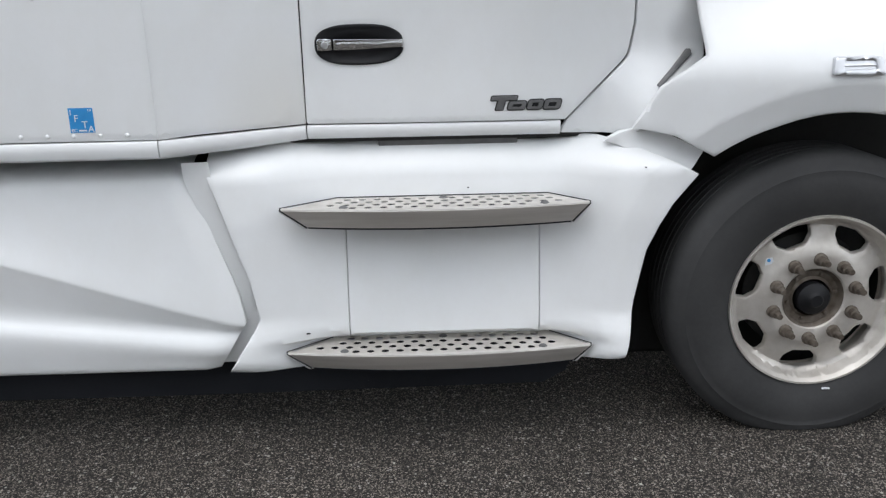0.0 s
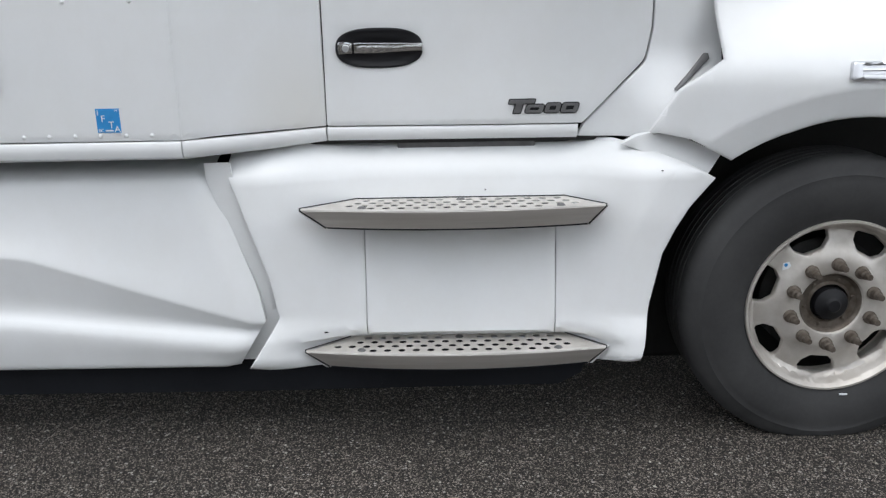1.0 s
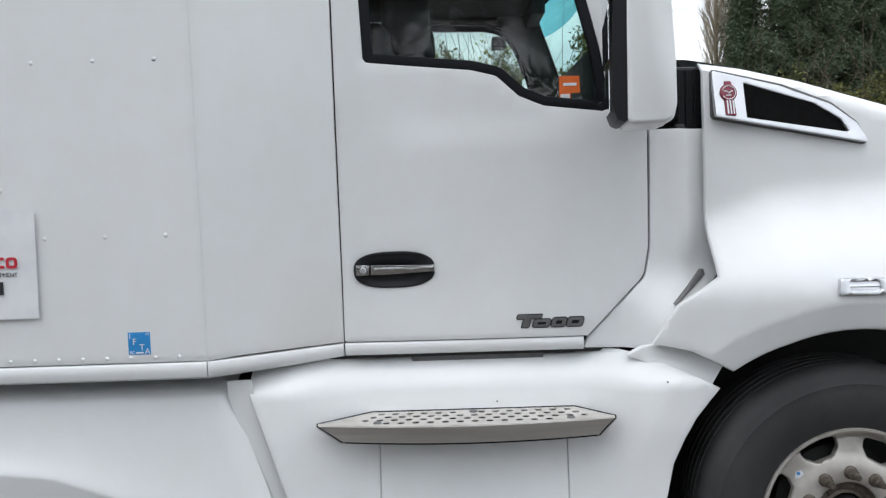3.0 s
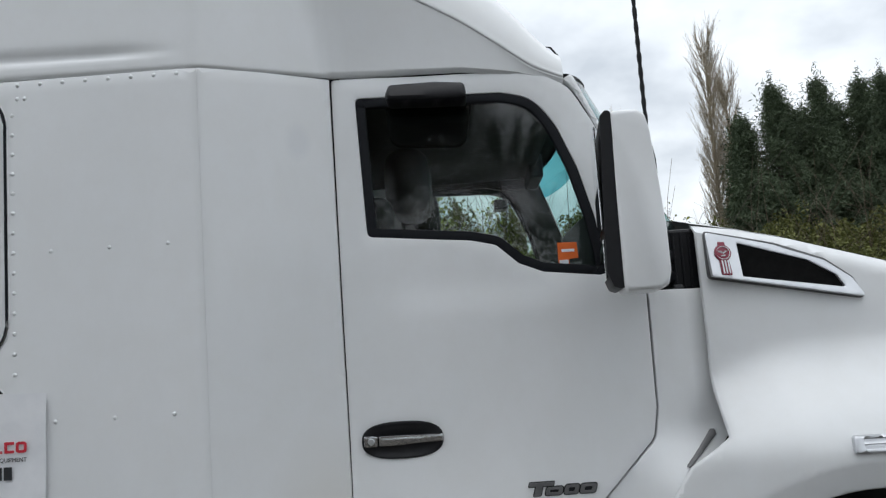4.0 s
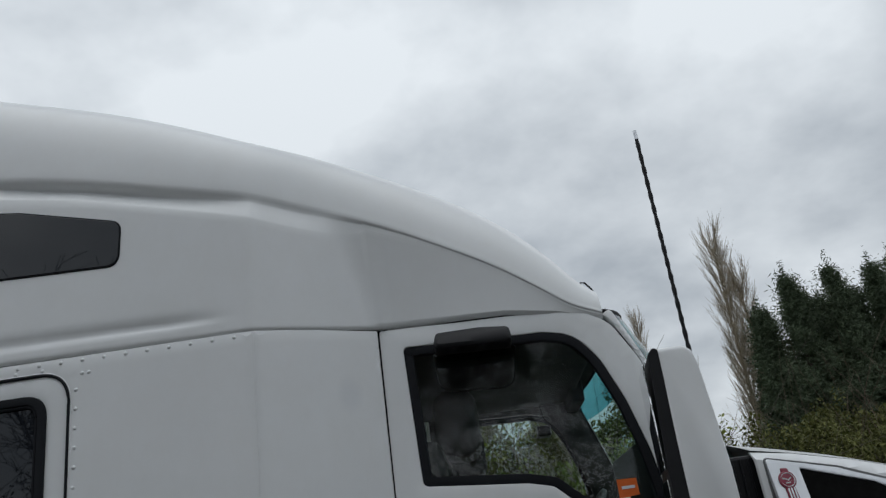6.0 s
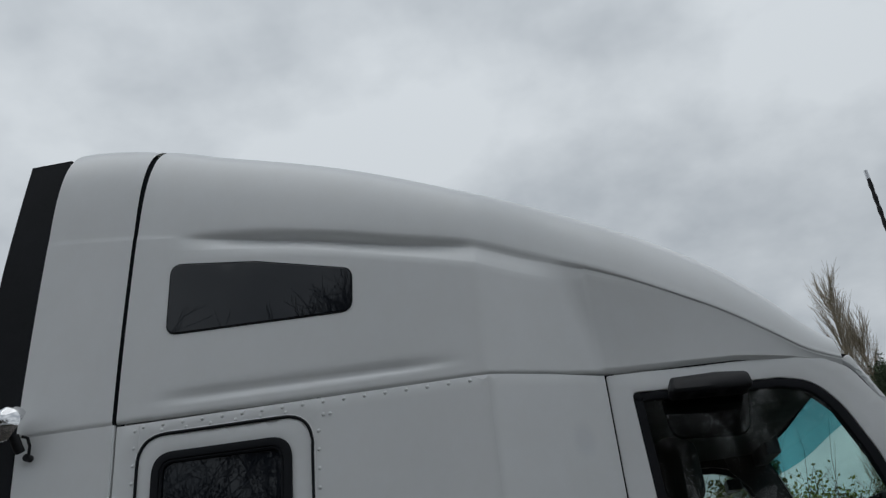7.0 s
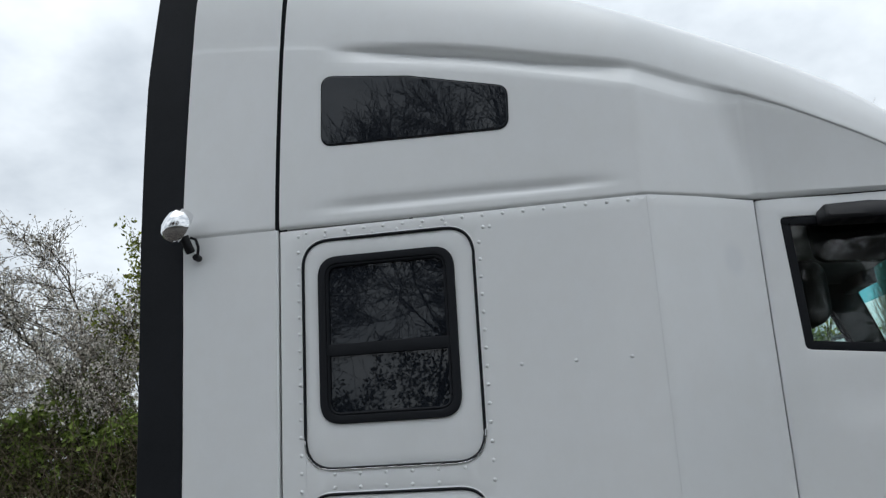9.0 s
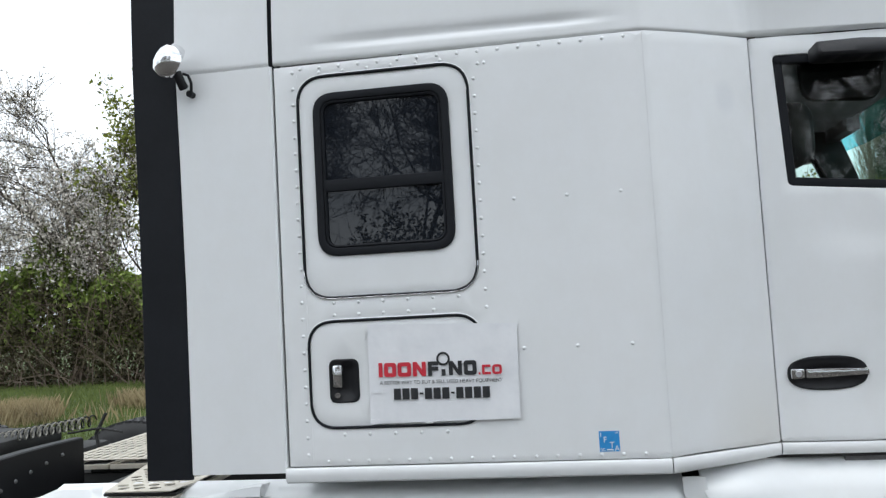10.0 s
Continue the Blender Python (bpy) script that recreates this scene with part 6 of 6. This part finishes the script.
zl, zh = 1.416, 1.470
glyph("bar", -1.471, -1.456, zl, zh, 0.014, RED)
glyph("ring", -1.450, -1.403, zl, zh, 0.015, RED)
glyph("ring", -1.397, -1.345, zl, zh, 0.015, RED)
glyph("gate", -1.338, -1.288, zl, zh, 0.015, RED)
glyph("flag", -1.280, -1.240, zl, zh, 0.015, INK)
glyph("bar", -1.228, -1.213, zl, 1.440, 0.014, INK)
glyph("gate", -1.200, -1.150, zl, zh, 0.015, INK)
glyph("ring", -1.143, -1.095, zl, zh, 0.015, INK)
glyph("bar", -1.088, -1.081, zl, zl + 0.008, 0.014, RED)
glyph("open", -1.074, -1.042, zl, zl + 0.036, 0.009, RED)
glyph("ring", -1.036, -1.000, zl, zl + 0.036, 0.009, RED)
lens = [(-1.2205 + 0.026 * math.cos(a), 1.479 + 0.026 * math.sin(a)) for a in np.linspace(0, 2 * math.pi, 28, endpoint=False)]
lens_in = [(-1.2205 + 0.018 * math.cos(a), 1.479 + 0.018 * math.sin(a)) for a in np.linspace(0, 2 * math.pi, 24, endpoint=False)]
part("logo_shape", on_sign(sheet(lens, lambda x, z: sy - 0.0004, 0.001, [lens_in], step=0.2, roll=0)), INK, sign)
tag = letters("A BETTER WAY TO BUY & SELL USED HEAVY EQUIPMENT", 0.0195, 0.0003)
xs = [v.co.x for v in tag.verts]
tag = moved(tag, -1.468, sy, 1.388, 0.468 / (max(xs) - min(xs)), 1.0)
part("tagline", on_sign(tag), INK, sign)
x = -1.415
for wdt in (0.027, 0.027, 0.027, 0.014, 0.027, 0.027, 0.027, 0.014, 0.027, 0.027, 0.027, 0.027):
    tall = wdt > 0.02
    part("number_bar", on_sign(block(x, x + wdt, sy, sy + 0.001, 1.330 if tall else 1.348, 1.372 if tall else 1.355, 0)), INK, sign)
    x += wdt + 0.0062


# ---- plants ----
def tubes_mesh(segs, sides):
    """All limbs of a plant as tapered bars; segs: (p0, p1, r0, r1)."""
    P0 = np.array([s[0] for s in segs], float)
    P1 = np.array([s[1] for s in segs], float)
    R0 = np.array([s[2] for s in segs], float)
    R1 = np.array([s[3] for s in segs], float)
    d = P1 - P0
    d /= np.maximum(np.linalg.norm(d, axis=1, keepdims=True), 1e-9)
    ref = np.where(np.abs(d[:, 2:3]) > 0.9, np.array([[1.0, 0, 0]]), np.array([[0, 0, 1.0]]))
    u = np.cross(d, ref)
    u /= np.maximum(np.linalg.norm(u, axis=1, keepdims=True), 1e-9)
    v = np.cross(d, u)
    verts, faces = [], []
    for k in range(sides):
        a = 2 * math.pi * k / sides
        o = u * math.cos(a) + v * math.sin(a)
        verts.append(P0 + o * R0[:, None])
        verts.append(P1 + o * R1[:, None])
    V = np.stack(verts, 1).reshape(-1, 3)
    n = len(segs)
    base = np.arange(n) * (2 * sides)
    for k in range(sides):
        j = (k + 1) % sides
        faces.append(np.stack([base + 2 * k, base + 2 * j, base + 2 * j + 1, base + 2 * k + 1], 1))
    F = np.concatenate(faces)
    return V.tolist(), F.tolist()


def leaf_mesh(points, size, rng, flat=0.0, long=1.4):
    """Small folded leaves at the points."""
    P = np.asarray(points, float)
    n = len(P)
    a = rng.normal(size=(n, 3))
    a[:, 2] *= (1 - flat)
    a /= np.maximum(np.linalg.norm(a, axis=1, keepdims=True), 1e-9)
    b = rng.normal(size=(n, 3))
    b -= a * (a * b).sum(1, keepdims=True)
    b /= np.maximum(np.linalg.norm(b, axis=1, keepdims=True), 1e-9)
    c = np.cross(a, b)
    s = (size * rng.uniform(0.6, 1.3, n))[:, None]
    V = np.stack([P - a * s * long, P + b * s * 0.7 + c * s * 0.2, P + a * s * long, P - b * s * 0.7 + c * s * 0.2], 1).reshape(-1, 3)
    base = np.arange(n) * 4
    F = np.stack([base, base + 1, base + 2, base + 3], 1)
    return V.tolist(), F.tolist()


def grow(rng, start, way, length, radius, depth, segs, tips, spread, up, kids):
    p = np.array(start, float)
    d = np.array(way, float)
    n = 4 if depth > 1 else 3
    r = radius
    for i in range(n):
        d = d + rng.normal(size=3) * 0.13
        d[2] += up
        d /= np.linalg.norm(d)
        q = p + d * length / n
        r2 = radius * (1 - 0.62 * (i + 1) / n)
        segs.append((tuple(p), tuple(q), r, r2))
        if depth > 0 and i >= (1 if depth > 2 else 0):
            for _ in range(kids):
                e = d + rng.normal(size=3) * spread
                e /= np.linalg.norm(e)
                grow(rng, q, e, length * rng.uniform(0.45, 0.7), r2 * 0.6, depth - 1, segs, tips, spread, up, kids)
        if depth == 0:
            tips.append(tuple(q))
        p, r = q, r2


def bare_tree(name, label, seed, at, height, depth=4, kids=2, spread=0.6, up=0.05, mat=None, leaves=0, leaf=None, leaf_size=0.05, radius=0.16, group="", lean=(0, 0, 1), sides=4, trunk_share=0.45, thin=0.004):
    rng = np.random.default_rng(seed)
    segs, tips = [], []
    grow(rng, (0, 0, -0.1), lean, height * trunk_share, radius, depth, segs, tips, spread, up, kids)
    top = max(s[1][2] for s in segs)
    k = height / top
    segs = [(tuple(np.array(a) * k), tuple(np.array(b) * k), max(r0, thin + 0.001), max(r1, thin)) for a, b, r0, r1 in segs]
    tips = [tuple(np.array(t) * k) for t in tips]
    t = thing(name, label, "tree", at, group)
    V, F = tubes_mesh(segs, sides)
    from_lists("trunk", V, F, mat or BARK, t, "branching trunk and limbs", True)
    if leaves:
        T = np.array(tips)
        pick = rng.integers(0, len(T), leaves)
        pts = T[pick] + rng.normal(size=(leaves, 3)) * leaf_size * 2.2
        V, F = leaf_mesh(pts, leaf_size, rng)
        from_lists("crown", V, F, leaf, t, "open crown of small leaves and flowers")
    return t


def poplar(seed, at, height, width):
    rng = np.random.default_rng(seed)
    segs = []
    for i in range(14):
        z0, z1 = height * i / 14, height * (i + 1) / 14
        segs.append(((0, 0, z0), (0, 0, z1), 0.16 * (1 - i / 14) + 0.012, 0.16 * (1 - (i + 1) / 14) + 0.01))
    twigs = []
    for i in range(300):
        z = height * rng.uniform(0.08, 0.93)
        a = rng.uniform(0, 2 * math.pi)
        w = width * 0.5 * math.sin(math.pi * min(1, (z / height) * 0.80 + 0.13)) * rng.uniform(0.4, 1.0)
        p = np.array([0, 0, z])
        L = rng.uniform(1.0, 2.2) * (1.15 - 0.5 * z / height)
        d = np.array([math.cos(a) * 0.55, math.sin(a) * 0.55, 1.0])
        r = 0.017
        for k in range(5):
            d = d + rng.normal(size=3) * 0.05
            if math.hypot(p[0], p[1]) > w:
                d[:2] *= 0.25
            d[2] = abs(d[2]) + 0.15
            d /= np.linalg.norm(d)
            q = p + d * L / 5
            twigs.append((tuple(p), tuple(q), r, r * 0.78))
            for _ in range(3):
                e = d + rng.normal(size=3) * 0.15
                e /= np.linalg.norm(e)
                twigs.append((tuple(q), tuple(q + e * rng.uniform(0.3, 0.8)), 0.0055, 0.003))
            p, r = q, r * 0.78
    t = thing("poplar_tree", "tall bare columnar poplar with pale upright twigs", "tree", at, "poplars")
    V, F = tubes_mesh(segs, 4)
    from_lists("trunk", V, F, PALEBARK, t)
    V, F = tubes_mesh(twigs, 4)
    from_lists("crown", V, F, PALEBARK, t, "upright bare twigs")
    return t


def conifer(seed, at, height, width):
    rng = np.random.default_rng(seed)
    segs = [((0, 0, 0), (0, 0, height * 0.5), 0.24, 0.14), ((0, 0, height * 0.5), (0.05, 0, height), 0.14, 0.012)]
    pts = []
    nb = 215
    for i in range(nb):
        z = height * (0.05 + 0.94 * (i / nb) ** 0.9)
        rel = z / height
        R = width * 0.56 * (1 - rel) ** 0.95 * rng.uniform(0.5, 1.2) + 0.07
        a = rng.uniform(0, 2 * math.pi)
        tip = np.array([math.cos(a) * R, math.sin(a) * R, z + R * rng.uniform(0.05, 0.5)])
        segs.append(((0, 0, z), tuple(tip), 0.03, 0.006))
        m = int(250 * (0.4 + R / (width * 0.5)))
        s = rng.uniform(0.25, 1.05, m) ** 0.8
        q = np.array([0, 0, z]) + s[:, None] * (tip - np.array([0, 0, z]))
        q += rng.normal(size=(m, 3)) * np.array([0.16, 0.16, 0.13]) * (0.5 + 0.9 * s[:, None])
        pts.append(q)
    for k in range(60):
        pts.append(np.array([[0, 0, height * (1 + 0.012 * (k % 4))]]) + rng.normal(size=(1, 3)) * np.array([0.07, 0.07, 0.22]))
    t = thing("conifer_tree", "dense dark green conifer with a feathery outline", "tree", at, "conifers")
    V, F = tubes_mesh(segs, 5)
    from_lists("trunk", V, F, BARK, t)
    V, F = leaf_mesh(np.concatenate(pts), 0.028, rng, flat=0.2, long=3.6)
    from_lists("crown", V, F, L_CONIFER, t, "dark feathery foliage")
    return t


def shrub_row(name, label, seed, x0, x1, y0, depth, height, count, size, mat, low=0.0, stems=0, stem_mat=None, wave=1.0):
    """An uneven row of shrubs; nobody could count its leaves."""
    rng = np.random.default_rng(seed)
    X = rng.uniform(x0, x1, count * 2)
    Y = y0 + rng.uniform(0, depth, count * 2)
    H = np.array([height * (0.72 + 0.45 * wave * noise.noise((x * 0.28, y * 0.25, seed)) + 0.22 * noise.noise((x * 1.3, y * 1.1, seed + 5))) for x, y in zip(X, Y)])
    H *= np.clip(0.55 + (Y - y0) / max(depth, 0.1) * 1.2, 0.3, 1.0)
    Z = low + (H - low) * rng.uniform(0, 1, count * 2) ** 0.6
    dens = np.array([noise.noise((x * 1.1, y * 1.1, z * 1.3 + seed)) for x, y, z in zip(X, Y, Z)])
    keep = np.argsort(-(dens + rng.normal(size=count * 2) * 0.22))[:count]
    pts = np.stack([X, Y, Z], 1)[keep]
    V, F = leaf_mesh(pts, size, rng)
    segs = []
    for i in range(stems):
        x, y = rng.uniform(x0, x1), y0 + rng.uniform(-0.2, depth)
        h = height * rng.uniform(0.5, 1.05)
        p = np.array([x, y, 0.0])
        d = np.array([rng.normal() * 0.4, rng.normal() * 0.3, 1.0])
        r = 0.018
        for k in range(6):
            d = d + rng.normal(size=3) * 0.16
            d[2] -= 0.10
            d /= np.linalg.norm(d)
            q = p + d * h / 5
            if q[2] < 0.02:
                break
            segs.append((tuple(p), tuple(q), r, r * 0.8))
            p, r = q, r * 0.8
    ob = from_lists(name, V, F, mat)
    tagged(ob, label, "shrubs", kind="stuff")
    if segs:
        V2, F2 = tubes_mesh(segs, 3)
        tw = from_lists("bramble_stems", V2, F2, stem_mat or BROWNTWIG)
        tagged(tw, "tangled bare brown bramble stems in the hedge", "stems", kind="stuff")
    return ob


shrub_row("hedge", "overgrown fresh green hedge along the grass", 11, -30, 6, 17.0, 3.0, 4.9, 80000, 0.07, L_HEDGE, 1.0, 900, BROWNTWIG)
shrub_row("bramble", "brown and green bramble at the hedge's foot, colour darkened for shade", 12, -30, 6, 16.3, 1.6, 2.7, 44000, 0.05, L_DARKHEDGE, 0.0, 1100, BROWNTWIG)
shrub_row("hedge", "light green shrubs beyond the cab", 13, 5, 30, 19.0, 4.0, 4.4, 70000, 0.05, L_SCRUB, 0.6, 600, BARK)
shrub_row("thicket", "tall budding thicket with fine green leaves beyond the cab", 16, -5, 5.2, 19.6, 2.5, 7.4, 60000, 0.045, L_SCRUB, 1.5, 160, BARK, 0.5)
shrub_row("willow_scrub", "yellow-green spring scrub before the conifers", 14, 10.6, 24, 23.0, 3.0, 6.3, 42000, 0.055, L_SCRUB, 1.2, 420, BROWNTWIG, 0.6)
# out of view behind the viewer, added to darken what the windows mirror
shrub_row("hedge", "unseen dark hedge behind the viewer, added to darken window reflections", 15, -30, 30, -19.0, 3.0, 5.4, 80000, 0.05, L_DARKHEDGE, 0.0, 500, BARK)

for k, (x, y, h, w) in enumerate([(12.5, 31, 9.9, 3.6), (13.8, 30.6, 11.1, 4.2), (14.75, 31.8, 10.6, 3.4), (15.7, 30.6, 11.2, 4.4), (16.9, 31.8, 10.4, 3.4), (17.6, 31, 11.2, 3.8), (18.8, 31.4, 11.5, 4.6),
                                  (20.4, 31, 12.2, 4.6), (22.5, 32, 13.0, 6.0), (13.6, 33.4, 10.1, 5.0), (16.2, 33.5, 10.7, 5.2), (19.4, 33.5, 11.2, 5.6)]):
    conifer(40 + k, (x, y, 0), h, w)
poplar(60, (11.65, 32.0, 0), 14.3, 2.9)
poplar(61, (12.9, 33.5, 0), 12.4, 1.8)
poplar(62, (13.8, 62.0, 0), 18.9, 3.4)

bare_tree("blossom_tree", "small wild cherry in pale blossom behind the hedge", 71, (-15.6, 19.6, 0), 9.9, 4, 2, 0.62, 0.03, BARK, 10000, L_BLOSSOM, 0.040, 0.26, "blossom trees", (-0.13, 0, 1), 4, 0.45, 0.007)
bare_tree("blossom_tree", "small wild cherry in pale blossom behind the hedge", 72, (-13.2, 20.4, 0), 7.6, 4, 2, 0.72, 0.02, BARK, 10000, L_BLOSSOM, 0.040, 0.22, "blossom trees", (-0.08, 0, 1), 3)
bare_tree("blossom_tree", "small wild cherry in pale blossom behind the hedge", 73, (-19.5, 20.4, 0), 6.6, 4, 2, 0.72, 0.02, BARK, 10000, L_BLOSSOM, 0.040, 0.22, "blossom trees", (0.05, 0, 1), 3)
bare_tree("young_tree", "slim tree with fresh yellow-green leaves", 74, (-13.9, 21.5, 0), 9.6, 4, 2, 0.48, 0.10, BARK, 9000, L_SPRING, 0.06, 0.13, "", (0, 0, 1), 3)
for k, (x, y, h) in enumerate([(-1.5, 20.5, 6.0), (1.2, 21.0, 6.4), (3.4, 21.5, 5.6), (6.0, 22, 5.2)]):
    bare_tree("sapling", "thin spring sapling with sparse light leaves", 80 + k, (x, y, 0), h, 4, 2, 0.5, 0.08, BARK, 3500, L_SPRING, 0.05, 0.06, "saplings", (0, 0, 1), 3)
# bare trees across the yard, seen in the window glass
BARE = [bare_tree("bare_tree", "large leafless spring tree with dense fine twigs", 90 + k, (x, y, 0), h, 5 if x > -3 else 4, 2, 0.52, 0.07, BARK, radius=0.14, group="bare trees", sides=3, thin=0.008)
        for k, (x, y, h) in enumerate([(-13.0, -20, 11.5), (-8.8, -20.5, 11.0), (0.5, -19, 15.5), (5.0, -20, 15)])]
for src, x, y, turn in ((2, -2.6, -20.5, 80), (2, -6.2, -19.5, 150), (3, 8.2, -20.5, 40)):
    copy_thing(BARE[src], pose(x, y, 0, 0, 0, turn))


def tufts(name, label, seed, count, box, height, mat, clump=0.0):
    rng = np.random.default_rng(seed)
    X = rng.uniform(box[0], box[1], count)
    Y = rng.uniform(box[2], box[3], count)
    if clump:
        d = np.array([noise.noise((x * 0.55, y * 0.55, seed)) for x, y in zip(X, Y)])
        ok = d + rng.normal(size=count) * 0.08 > clump - 0.15
        X, Y = X[ok], Y[ok]
    n = len(X)
    h = height * rng.uniform(0.4, 1.15, n)
    lean = rng.normal(size=(n, 2)) * 0.22 * h[:, None]
    w = 0.002 + 0.0028 * rng.uniform(0, 1, n)
    a = rng.uniform(0, math.pi, n)
    dx, dy = np.cos(a) * w, np.sin(a) * w
    V = np.stack([np.stack([X - dx, Y - dy, np.full(n, 0.0)], 1), np.stack([X + dx, Y + dy, np.full(n, 0.0)], 1),
                  np.stack([X + lean[:, 0] * 0.4 + dx * 0.7, Y + lean[:, 1] * 0.4 + dy * 0.7, h * 0.6], 1),
                  np.stack([X + lean[:, 0], Y + lean[:, 1], h], 1)], 1).reshape(-1, 3)
    base = np.arange(n) * 4
    F = np.stack([base, base + 1, base + 2, base + 3], 1)
    ob = from_lists(name, V.tolist(), F.tolist(), mat)
    tagged(ob, label, "grass", kind="stuff")


tufts("grass", "short rough green grass", 31, 70000, (-19, -4, 7.2, 17.2), 0.16, L_GRASS)
tufts("dry_grass", "clumps of tall dry straw-coloured grass", 32, 70000, (-14, -4, 8.2, 11.8), 0.40, L_DRY, 0.31)
pl = part("wooden_plank", block(-12.4, -9.6, 9.3, 9.45, 0.18, 0.24, 0.01), BROWNTWIG)
tagged(pl, "old weathered plank lying in the grass", "plank")
part("plank_rest", block(-11.3, -11.1, 9.2, 9.55, 0.0, 0.18, 0.01), BARK, pl)
